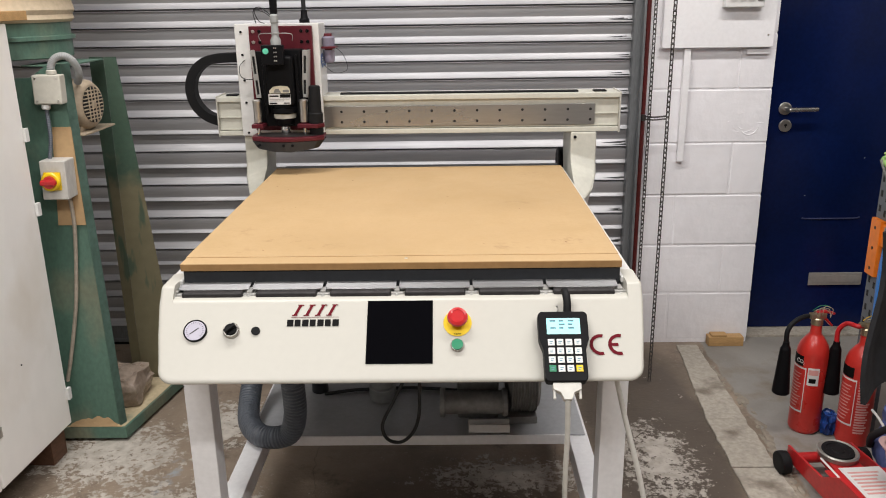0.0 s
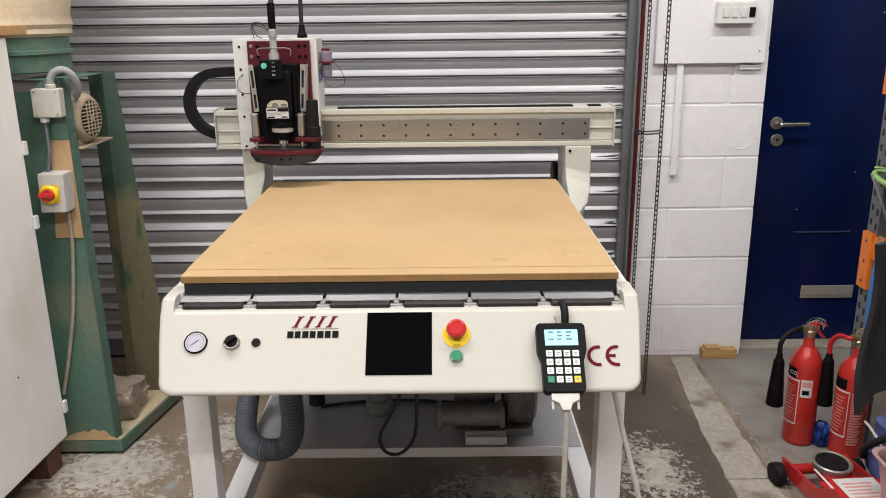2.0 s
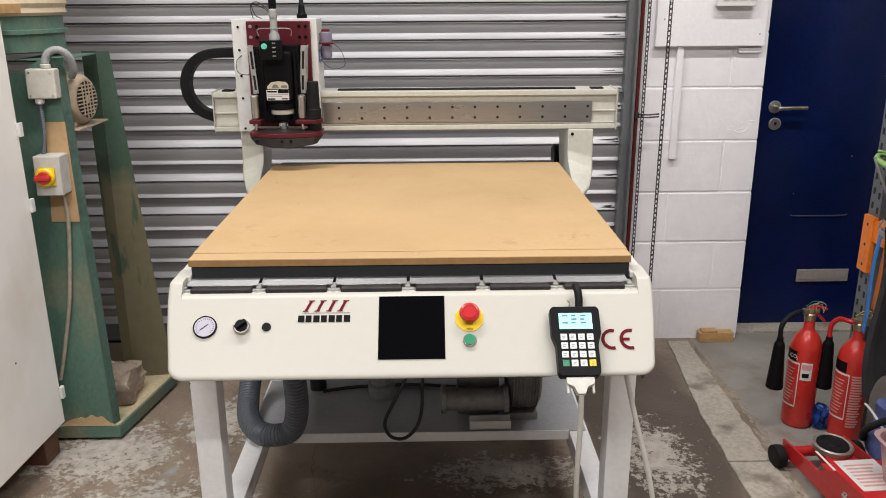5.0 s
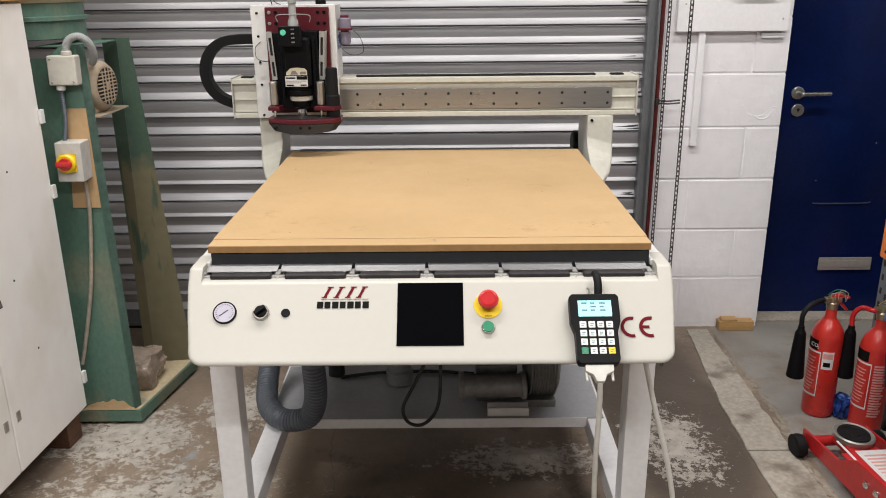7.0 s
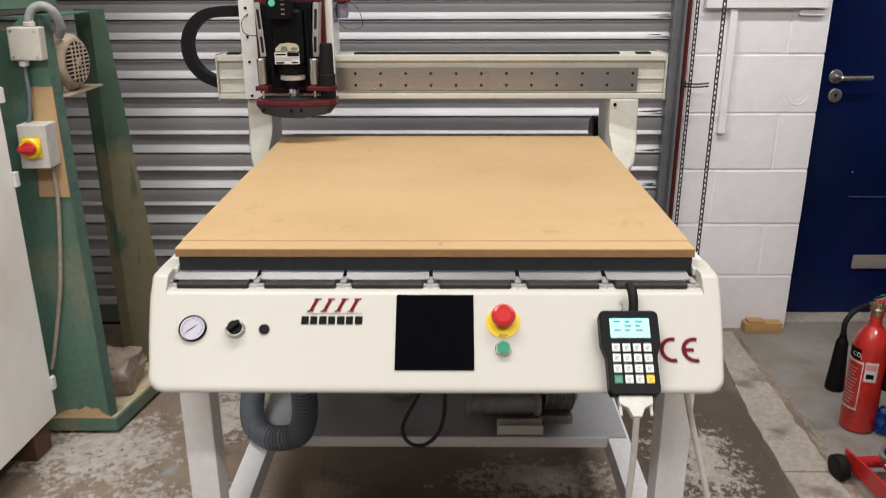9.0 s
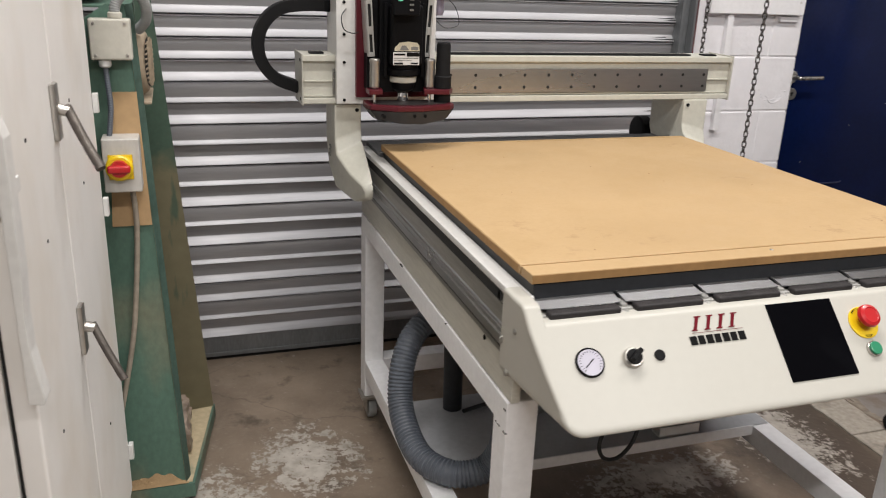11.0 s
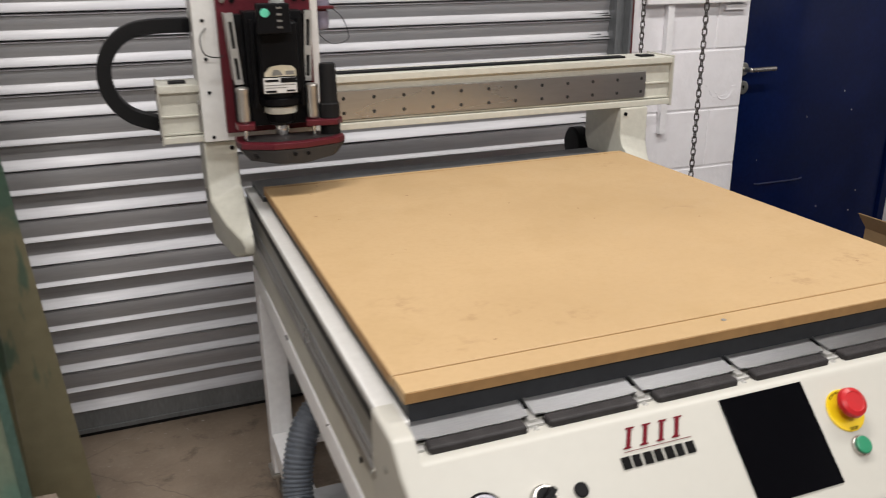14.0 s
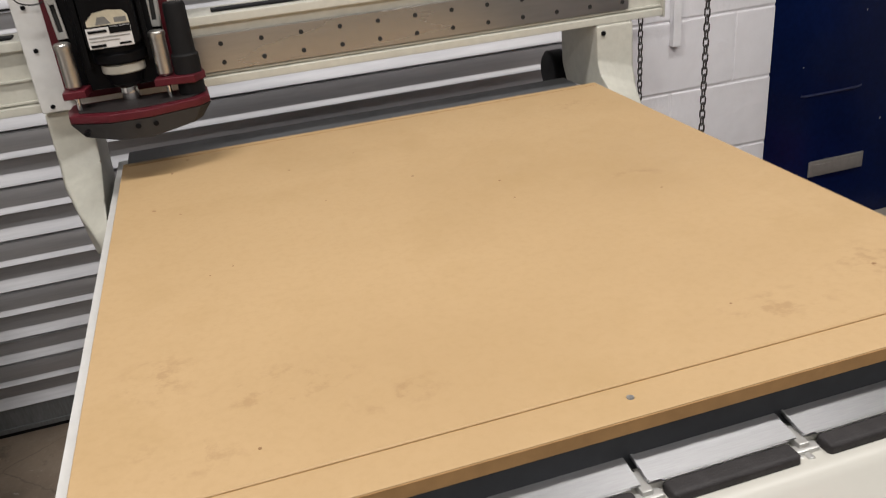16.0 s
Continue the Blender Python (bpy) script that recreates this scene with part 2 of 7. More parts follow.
rack_orange = M("rack_orange", (0.80, 0.20, 0.012), 0.38, var=0.07, scale=6)
blue_paint = M("bright_blue_paint", (0.03, 0.22, 0.68), 0.38, var=0.06)
blue_plastic = M("blue_plastic", (0.012, 0.055, 0.25), 0.4, var=0.1)
green_fabric = M("green_holdall", (0.26, 0.44, 0.14), 0.6, var=0.08, scale=9, bump=0.15)
dark_cloth = M("black_cloth", (0.013, 0.013, 0.016), 0.9, var=0.25, scale=14, bump=0.5, bscale=30)
blue_cloth = M("blue_cloth", (0.10, 0.13, 0.33), 0.85, var=0.15, scale=14, bump=0.4, bscale=40)
paper = M("paper", (0.72, 0.72, 0.71), 0.7, var=0.05, bump=0.2, bscale=12)
clear_film = M("clear_film", (0.36, 0.37, 0.35), 0.3, var=0.06, bump=0.6, bscale=14, alpha=0.55)
chip_board = M("chipboard", (0.36, 0.24, 0.12), 0.7, var=0.12, scale=20)
tray_grey = M("tray_grey", (0.20, 0.20, 0.19), 0.5, var=0.15, scale=8)
purple = M("purple_plastic", (0.10, 0.04, 0.30), 0.4)
rubble = M("broken_concrete", (0.30, 0.26, 0.21), 0.9, var=0.25, scale=30, bump=0.8, bscale=60)
slab_mat = M("concrete_slab", (0.37, 0.335, 0.285), 0.85, var=0.16, scale=6, col2=(0.18, 0.152, 0.122), mix=0.60, soft=0.07, bump=0.5, bscale=70, fine=75)
tan_post = M("tan_post", (0.27, 0.235, 0.15), 0.6, var=0.1, scale=6, stretch=(3, 3, 0.5))
teal_plastic = M("teal_plastic", (0.01, 0.10, 0.08), 0.4, var=0.1)


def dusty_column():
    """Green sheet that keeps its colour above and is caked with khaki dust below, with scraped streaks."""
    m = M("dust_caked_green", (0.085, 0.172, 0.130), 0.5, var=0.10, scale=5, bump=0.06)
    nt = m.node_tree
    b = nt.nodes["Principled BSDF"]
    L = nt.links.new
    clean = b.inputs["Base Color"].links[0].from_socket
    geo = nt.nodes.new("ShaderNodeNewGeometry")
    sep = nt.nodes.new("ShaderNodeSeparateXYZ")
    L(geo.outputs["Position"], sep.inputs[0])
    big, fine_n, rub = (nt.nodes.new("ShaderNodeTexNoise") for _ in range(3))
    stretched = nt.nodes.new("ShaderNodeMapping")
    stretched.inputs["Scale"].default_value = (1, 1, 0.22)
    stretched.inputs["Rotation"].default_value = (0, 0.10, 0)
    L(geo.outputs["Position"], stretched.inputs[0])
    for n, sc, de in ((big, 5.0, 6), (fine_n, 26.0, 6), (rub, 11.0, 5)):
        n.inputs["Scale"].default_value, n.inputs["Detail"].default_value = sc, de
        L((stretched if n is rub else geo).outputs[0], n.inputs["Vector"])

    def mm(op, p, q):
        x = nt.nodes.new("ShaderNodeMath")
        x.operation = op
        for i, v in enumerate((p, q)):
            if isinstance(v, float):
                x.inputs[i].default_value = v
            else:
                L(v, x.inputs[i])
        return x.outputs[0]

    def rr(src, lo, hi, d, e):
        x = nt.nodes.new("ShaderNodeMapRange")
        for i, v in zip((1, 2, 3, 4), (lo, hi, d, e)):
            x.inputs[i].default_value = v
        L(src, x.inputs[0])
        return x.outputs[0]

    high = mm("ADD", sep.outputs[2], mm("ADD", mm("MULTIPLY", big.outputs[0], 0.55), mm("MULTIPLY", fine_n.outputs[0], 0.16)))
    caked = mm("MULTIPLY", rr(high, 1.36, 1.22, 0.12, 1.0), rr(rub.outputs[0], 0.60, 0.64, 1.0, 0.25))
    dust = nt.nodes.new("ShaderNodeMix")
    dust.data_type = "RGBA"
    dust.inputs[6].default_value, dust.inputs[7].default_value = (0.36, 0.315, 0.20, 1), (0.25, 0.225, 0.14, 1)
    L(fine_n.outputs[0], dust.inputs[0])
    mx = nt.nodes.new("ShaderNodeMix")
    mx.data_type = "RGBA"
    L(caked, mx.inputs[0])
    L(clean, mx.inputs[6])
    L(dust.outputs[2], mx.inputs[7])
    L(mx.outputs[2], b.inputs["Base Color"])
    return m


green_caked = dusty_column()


def floor_material():
    """Worn concrete: dark brown bare areas, pale flaking paint in patches, smooth grey paint beyond the drain strip."""
    m = bpy.data.materials.new("worn_concrete_floor")
    m.use_nodes = True
    nt = m.node_tree
    b = nt.nodes["Principled BSDF"]
    L = nt.links.new
    tc = nt.nodes.new("ShaderNodeTexCoord")

    def noise_node(scale, detail, rough=0.55, offset=(0, 0, 0)):
        mp = nt.nodes.new("ShaderNodeMapping")
        mp.inputs["Location"].default_value = offset
        L(tc.outputs["Object"], mp.inputs[0])
        n = nt.nodes.new("ShaderNodeTexNoise")
        n.inputs["Scale"].default_value, n.inputs["Detail"].default_value, n.inputs["Roughness"].default_value = scale, detail, rough
        L(mp.outputs[0], n.inputs["Vector"])
        return n.outputs[0]

    def rng(src, a, c, d=0.0, e=1.0):
        r = nt.nodes.new("ShaderNodeMapRange")
        for i, v in zip((1, 2, 3, 4), (a, c, d, e)):
            r.inputs[i].default_value = v
        L(src, r.inputs[0])
        return r.outputs[0]

    def mixc(f, a, c):
        x = nt.nodes.new("ShaderNodeMix")
        x.data_type = "RGBA"
        L(f, x.inputs[0])
        for v, s in ((a, 6), (c, 7)):
            if isinstance(v, tuple):
                x.inputs[s].default_value = (*v, 1)
            else:
                L(v, x.inputs[s])
        return x.outputs[2]

    def math_node(op, a, c):
        x = nt.nodes.new("ShaderNodeMath")
        x.operation = op
        for i, v in enumerate((a, c)):
            if isinstance(v, float):
                x.inputs[i].default_value = v
            else:
                L(v, x.inputs[i])
        return x.outputs[0]

    def disc(cx, cy, rx, ry):
        mp = nt.nodes.new("ShaderNodeMapping")
        mp.vector_type = "TEXTURE"
        mp.inputs["Location"].default_value = (cx, cy, 0)
        mp.inputs["Scale"].default_value = (rx, ry, 1)
        L(tc.outputs["Object"], mp.inputs[0])
        ln = nt.nodes.new("ShaderNodeVectorMath")
        ln.operation = "LENGTH"
        L(mp.outputs[0], ln.inputs[0])
        return rng(ln.outputs["Value"], 0.3, 1.1, 1.0, 0.0)

    base = mixc(rng(noise_node(2.2, 6, 0.6), 0.35, 0.68), (0.31, 0.242, 0.182), (0.145, 0.110, 0.082))
    base = mixc(rng(noise_node(14, 8, 0.7), 0.50, 0.70, 0, 0.55), base, (0.30, 0.245, 0.19))
    base = mixc(rng(noise_node(5.5, 9, 0.7, (7, 2, 0)), 0.55, 0.66, 0, 0.7), base, (0.07, 0.052, 0.040))
    base = mixc(rng(noise_node(60, 5, 0.7), 0.58, 0.70, 0, 0.45), base, (0.36, 0.31, 0.25))
    blue = math_node("MULTIPLY", math_node("MAXIMUM", disc(-0.72, -1.12, 0.05, 0.20), disc(-0.55, -1.55, 0.16, 0.08)), rng(noise_node(18, 6, 0.7, (1, 5, 0)), 0.45, 0.62))
    base = mixc(rng(blue, 0.1, 0.8, 0, 0.55), base, (0.33, 0.42, 0.50))
    # oil staining, and the machine's shade on the floor painted in with it
    oil_shade = math_node("ADD", disc(0.15, -1.32, 0.50, 0.38), math_node("MULTIPLY", noise_node(6, 8, 0.7, (4, 4, 0)), 0.7))
    base = mixc(rng(oil_shade, 0.60, 1.0, 0, 0.40), base, (0.060, 0.047, 0.038))
    # broken darker brown patches right of the machine and at its front corner
    dark_right = math_node("ADD", math_node("MAXIMUM", disc(0.96, -0.75, 0.30, 1.0), disc(0.62, -1.75, 0.5, 0.35)), math_node("MULTIPLY", noise_node(4, 8, 0.7, (9, 1, 0)), 0.6))
    base = mixc(rng(dark_right, 0.40, 0.80, 0, 0.85), base, (0.070, 0.054, 0.042))
    crack = nt.nodes.new("ShaderNodeTexVoronoi")
    crack.feature = "DISTANCE_TO_EDGE"
    crack.inputs["Scale"].default_value = 1.1
    warp = nt.nodes.new("ShaderNodeMix")
    warp.data_type = "RGBA"
    warp.inputs[0].default_value = 0.12
    wn3 = nt.nodes.new("ShaderNodeTexNoise")
    wn3.inputs["Scale"].default_value, wn3.inputs["Detail"].default_value = 5.0, 6
    L(tc.outputs["Object"], wn3.inputs["Vector"])
    L(tc.outputs["Object"], warp.inputs[6])
    L(wn3.outputs["Color"], warp.inputs[7])
    L(warp.outputs[2], crack.inputs["Vector"])
    base = mixc(rng(crack.outputs["Distance"], 0.0, 0.003, 0.4, 0.0), base, (0.06, 0.045, 0.035))
    areas = disc(-0.62, -0.74, 0.22, 0.26)
    for a in ((0.93, -1.00, 0.20, 0.34), (-0.75, -1.40, 0.6, 0.4), (0.40, -1.10, 0.35, 0.16), (-0.95, -0.95, 0.35, 0.3), (0.1, -1.75, 0.5, 0.15),
              (1.25, -1.8, 0.7, 0.4), (-0.9, -2.2, 0.7, 0.5)):
        areas = math_node("MAXIMUM", areas, disc(*a))
    grain = math_node("ADD", math_node("MULTIPLY", noise_node(12, 10, 0.8, (3, 1, 0)), 0.55), math_node("MULTIPLY", noise_node(42, 8, 0.75, (2, 8, 0)), 0.45))
    flake = math_node("ADD", grain, math_node("MULTIPLY", areas, 0.145))
    flake = rng(flake, 0.592, 0.612)
    pale = mixc(rng(noise_node(25, 5), 0.4, 0.65), (0.52, 0.48, 0.43), (0.38, 0.345, 0.30))
    col = mixc(flake, base, pale)
    sep = nt.nodes.new("ShaderNodeSeparateXYZ")
    L(tc.outputs["Object"], sep.inputs[0])
    edge = math_node("ADD", sep.outputs["X"], math_node("MULTIPLY", noise_node(9, 5), 0.06))
    right = rng(edge, 1.385, 1.395)
    paintc = mixc(rng(noise_node(3, 6), 0.42, 0.66), (0.27, 0.255, 0.235), (0.20, 0.185, 0.165))
    paintc = mixc(rng(noise_node(20, 6, 0.7), 0.6, 0.72, 0, 0.5), paintc, (0.33, 0.31, 0.28))
    paintc = mixc(rng(noise_node(5, 7, 0.65, (2, 6, 0)), 0.52, 0.66, 0, 0.75), paintc, (0.19, 0.155, 0.115))
    col = mixc(right, col, paintc)
    L(col, b.inputs["Base Color"])
    rg = nt.nodes.new("ShaderNodeMapRange")
    L(noise_node(4, 5), rg.inputs[0])
    rg.inputs[3].default_value, rg.inputs[4].default_value = 0.4, 0.75
    L(rg.outputs[0], b.inputs["Roughness"])
    bp = nt.nodes.new("ShaderNodeBump")
    bp.inputs["Strength"].default_value, bp.inputs["Distance"].default_value = 0.5, 0.004
    L(math_node("ADD", math_node("MULTIPLY", flake, 0.6), noise_node(60, 5)), bp.inputs["Height"])
    L(bp.outputs[0], b.inputs["Normal"])
    return m


floor_mat = floor_material()


# ---- mesh helpers ----
def box(x0, x1, y0, y1, z0, z1, bev=0.003, seg=2):
    bm = bmesh.new()
    bmesh.ops.create_cube(bm, size=1, matrix=Matrix.LocRotScale(((x0 + x1) / 2, (y0 + y1) / 2, (z0 + z1) / 2), None,
                                                                 (abs(x1 - x0), abs(y1 - y0), abs(z1 - z0))))
    if bev:
        bmesh.ops.bevel(bm, geom=bm.edges[:], offset=bev, segments=seg, profile=0.5, affect="EDGES")
    return bm


def lathe(profile, m=None, seg=28):
    """Spin (radius, height) pairs round z, then move by m."""
    bm = bmesh.new()
    rings = []
    for r, h in profile:
        rings.append([bm.verts.new((r * math.cos(2 * math.pi * i / seg), r * math.sin(2 * math.pi * i / seg), h)) for i in range(seg)])
    for a, c in zip(rings, rings[1:]):
        for i in range(seg):
            bm.faces.new((a[i], a[(i + 1) % seg], c[(i + 1) % seg], c[i]))
    bm.faces.new(rings[0][::-1])
    bm.faces.new(rings[-1])
    bmesh.ops.remove_doubles(bm, verts=bm.verts[:], dist=1e-6)
    if m is not None:
        bm.transform(m)
    return bm


def along(p0, p1):
    """A pose at p0 whose z axis points to p1."""
    v = Vector(p1) - Vector(p0)
    return Matrix.Translation(p0) @ v.to_track_quat("Z", "Y").to_matrix().to_4x4()


def cyl(p0, p1, r, r1=None, bev=0.0015, seg=24):
    h = (Vector(p1) - Vector(p0)).length
    r1 = r if r1 is None else r1
    bev = min(bev, h / 3, r / 2, r1 / 2)
    return lathe([(r - bev, 0), (r, bev), (r1, h - bev), (r1 - bev, h)], along(p0, p1), seg)


def smooth_line(pts, step=6):
    pts = [Vector(p) for p in pts]
    out = []
    for i in range(len(pts) - 1):
        a, c = pts[max(i - 1, 0)], pts[min(i + 2, len(pts) - 1)]
        p, q = pts[i], pts[i + 1]
        for k in range(step):
            t = k / step
            out.append(0.5 * (2 * p + (q - a) * t + (2 * a - 5 * p + 4 * q - c) * t * t + (3 * p - a - 3 * q + c) * t ** 3))
    out.append(pts[-1])
    return out


def tube(pts, r, seg=10, step=6, ribs=0, rib=0.0):
    line = smooth_line(pts, step)
    if ribs:
        total = [0.0]
        for a, c in zip(line, line[1:]):
            total.append(total[-1] + (c - a).length)
        dense = []
        n = ribs * 4
        for k in range(n + 1):
            s = total[-1] * k / n
            i = min(max(j for j in range(len(total)) if total[j] <= s + 1e-9), len(line) - 2)
            f = (s - total[i]) / max(1e-9, total[i + 1] - total[i])
            dense.append((line[i].lerp(line[i + 1], f), r + (rib if k % 4 in (1, 2) else -rib)))
    else:
        dense = [(p, r) for p in line]
    bm = bmesh.new()
    rings = []
    up = None
    for i, (p, rr) in enumerate(dense):
        d = (dense[min(i + 1, len(dense) - 1)][0] - dense[max(i - 1, 0)][0]).normalized()
        if up is None:
            up = d.orthogonal().normalized()
        up = (up - d * up.dot(d)).normalized()
        side = d.cross(up)
        rings.append([bm.verts.new(p + rr * (up * math.cos(2 * math.pi * k / seg) + side * math.sin(2 * math.pi * k / seg))) for k in range(seg)])
    for a, c in zip(rings, rings[1:]):
        for k in range(seg):
            bm.faces.new((a[k], a[(k + 1) % seg], c[(k + 1) % seg], c[k]))
    bm.faces.new(rings[0][::-1])
    bm.faces.new(rings[-1])
    return bm


def prism(poly, axis, a, c, bev=0.0, seg=2):
    """A flat outline pushed along an axis: x takes (y, z) pairs, y takes (x, z), z takes (x, y)."""
    bm = bmesh.new()

    def at(p, s):
        return {"x": (s, p[0], p[1]), "y": (p[0], s, p[1]), "z": (p[0], p[1], s)}[axis]

    lo = [bm.verts.new(at(p, a)) for p in poly]
    hi = [bm.verts.new(at(p, c)) for p in poly]
    n = len(poly)
    bm.faces.new(lo)
    bm.faces.new(hi[::-1])
    for i in range(n):
        bm.faces.new((lo[i], hi[i], hi[(i + 1) % n], lo[(i + 1) % n]))
    bmesh.ops.recalc_face_normals(bm, faces=bm.faces[:])
    if bev:
        bmesh.ops.bevel(bm, geom=bm.edges[:], offset=bev, segments=seg, profile=0.5, affect="EDGES")
    return bm


def join(*bms):
    out = bmesh.new()
    for b in bms:
        me = bpy.data.meshes.new("tmp")
        b.to_mesh(me)
        out.from_mesh(me)
        bpy.data.meshes.remove(me)
        b.free()
    return out


def arc_band(r0, r1, a0, a1, h, n=20):
    """A flat curved band, thickness h above z = 0."""
    pts = [(r1 * math.cos(radians(a0 + (a1 - a0) * i / n)), r1 * math.sin(radians(a0 + (a1 - a0) * i / n))) for i in range(n + 1)]
    pts += [(r0 * math.cos(radians(a1 - (a1 - a0) * i / n)), r0 * math.sin(radians(a1 - (a1 - a0) * i / n))) for i in range(n + 1)]
    return prism(pts, "z", 0, h)


def cloth(fn, nu, nv, thick=0.004):
    bm = bmesh.new()
    g = [[bm.verts.new(fn(i / nu, j / nv)) for j in range(nv + 1)] for i in range(nu + 1)]
    for i in range(nu):
        for j in range(nv):
            bm.faces.new((g[i][j], g[i + 1][j], g[i + 1][j + 1], g[i][j + 1]))
    bmesh.ops.recalc_face_normals(bm, faces=bm.faces[:])
    bmesh.ops.solidify(bm, geom=bm.faces[:], thickness=thick)
    return bm


def even_normals(me):
    """Area-weighted corner normals, so that bevels round off and wide faces stay flat."""
    if len(me.polygons) > 2500:
        return
    bm = bmesh.new()
    bm.from_mesh(me)
    bm.faces.ensure_lookup_table()
    area = [f.calc_area() for f in bm.faces]
    normals = [None] * len(me.loops)
    for v in bm.verts:
        todo = {f.index for f in v.link_faces}
        while todo:
            fan, grow = [], [todo.pop()]
            while grow:
                i = grow.pop()
                fan.append(i)
                for e in bm.faces[i].edges:
                    if e.smooth and v in e.verts:
                        for g in e.link_faces:
                            if g.index in todo:
                                todo.discard(g.index)
                                grow.append(g.index)
            n = Vector((0, 0, 0))
            for i in fan:
                n += bm.faces[i].normal * area[i]
            n = n.normalized() if n.length > 1e-12 else Vector((0, 0, 1))
            for i in fan:
                f = me.polygons[i]
                for k in range(f.loop_start, f.loop_start + f.loop_total):
                    if me.loops[k].vertex_index == v.index:
                        normals[k] = n
    bm.free()
    me.normals_split_custom_set([n if n is not None else Vector((0, 0, 1)) for n in normals])


def make_mesh(name, bm, material):
    me = bpy.data.meshes.new(name)
    bm.to_mesh(me)
    bm.free()
    me.materials.append(material)
    me.shade_smooth()
    me.set_sharp_from_angle(angle=radians(38))
    even_normals(me)
    return me


def part(name, bm, material, parent, label=""):
    ob = new(name, make_mesh(name, bm, material))
    ob.parent = parent
    if parent.type == "EMPTY":
        ob.matrix_parent_inverse = Matrix.Translation(parent.location).inverted()
    if label:
        ob["label"] = label
    return ob


def piece(name, me, parent, loc, rot=(0, 0, 0)):
    """One of many alike pieces on shared mesh data."""
    ob = new(name, me)
    ob.parent = parent
    ob.location, ob.rotation_euler = loc, rot
    return ob


def thing(name, loc, label, category, group=""):
    ob = new(name)
    ob.empty_display_size = 0.05
    ob.location = loc
    return tagged(ob, label, category, group)


def solo(name, bm, material, label, category, group="", kind=""):
    return tagged(new(name, make_mesh(name, bm, material)), label, category, group, kind)


def structure(name, bm, material, label, category):
    return solo(name, bm, material, label, category, kind="structure")


def writing(name, text, size, material, parent, m):
    cu = bpy.data.curves.new(name, "FONT")
    cu.body, cu.size, cu.extrude = text, size, 0.0004
    cu.align_x, cu.align_y = "CENTER", "CENTER"
    cu.materials.append(material)
    ob = new(name, cu)
    ob.parent = parent
    ob.matrix_parent_inverse = Matrix.Translation(parent.location).inverted() if parent.type == "EMPTY" else Matrix()
    ob.matrix_basis = m
    return ob


def settle(obs, dx=0.0, dy=0.0, tall=1.0):
    """Slides finished things over the floor and makes them a little taller or lower."""
    for ob in obs:
        p = ob.location
        ob.location = (p.x + dx, p.y + dy, p.z * tall)
        ob.scale.z *= tall


# ---- the room ----
WX0, WX1, WY0, WY1 = -3.6, 3.05, -6.2, 0.36
fl = bmesh.new()
bmesh.ops.create_grid(fl, x_segments=8, y_segments=8, size=0.5, matrix=Matrix.LocRotScale(((WX0 + WX1) / 2, (WY0 + WY1) / 2, 0), None, (WX1 - WX0, WY1 - WY0, 1)))
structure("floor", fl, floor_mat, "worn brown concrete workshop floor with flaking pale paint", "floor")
# added room shell out of view; its dark tone holds back bounced light
structure("ceiling", box(WX0, WX1, WY0, WY1, CEIL, CEIL + 0.1, 0), dark_ceiling_paint, "unseen workshop ceiling, kept dark to cut bounced light", "ceiling")
structure("wall_west", box(WX0 - 0.1, WX0, WY0, WY1, 0, CEIL, 0), dark_wall_paint, "unseen workshop wall, kept dark to cut fill light", "wall")
structure("wall_east", box(WX1, WX1 + 0.1, WY0, WY1, 0, CEIL, 0), dark_wall_paint, "workshop wall, kept grey so the black window reflects less", "wall")
structure("wall_south", box(WX0, WX1, WY0 - 0.1, WY0, 0, CEIL, 0), dark_wall_paint, "unseen workshop wall, kept dark to cut fill light", "wall")
SH0, SH1 = -2.9, 1.0      # shutter opening
DR0, DR1 = 1.578, 2.605    # door opening
COURSES = (0.015, 0.24, 0.466, 0.692, 0.917, 1.142, 1.367, 1.592, 1.817)
wn = structure("wall_north", join(box(WX0, SH0, 0.0035, 0.30, 0, CEIL, 0), box(SH0, SH1, 0.0035, 0.30, 2.6, CEIL, 0),
                                  box(SH1, DR0 - 0.006, 0.0035, 0.30, 0, CEIL, 0), box(DR0 - 0.006, DR1 + 0.006, 0.0035, 0.30, 2.1, CEIL, 0),
                                  box(DR1 + 0.006, WX1, 0.0035, 0.30, 0, CEIL, 0)), mortar, "white painted concrete block wall", "wall")
structure("wall_behind_door", box(SH0, WX1, 0.31, 0.36, 0, CEIL, 0), dark_wall_paint, "plain wall closing the openings", "wall")

# ---- roller shutter ----
shutter = structure("roller_shutter", box(SH0, SH1, 0.075, 0.085, 0, 2.6, 0), galv_back, "galvanised steel roller shutter with curved interlocking slats", "shutter")
PITCH, LIP_Y, LOW = 0.0734, 0.005, 0.0955
# how far the lower web of each slat swells out, from the floor up; the rest hang evenly
SWELL = (1.0, 0.40, 0.72, 0.80, 0.42, 1.0, 0.42, 1.0, 0.45, 1.0, 0.45, 1.0, 0.50, 0.95, 0.80)


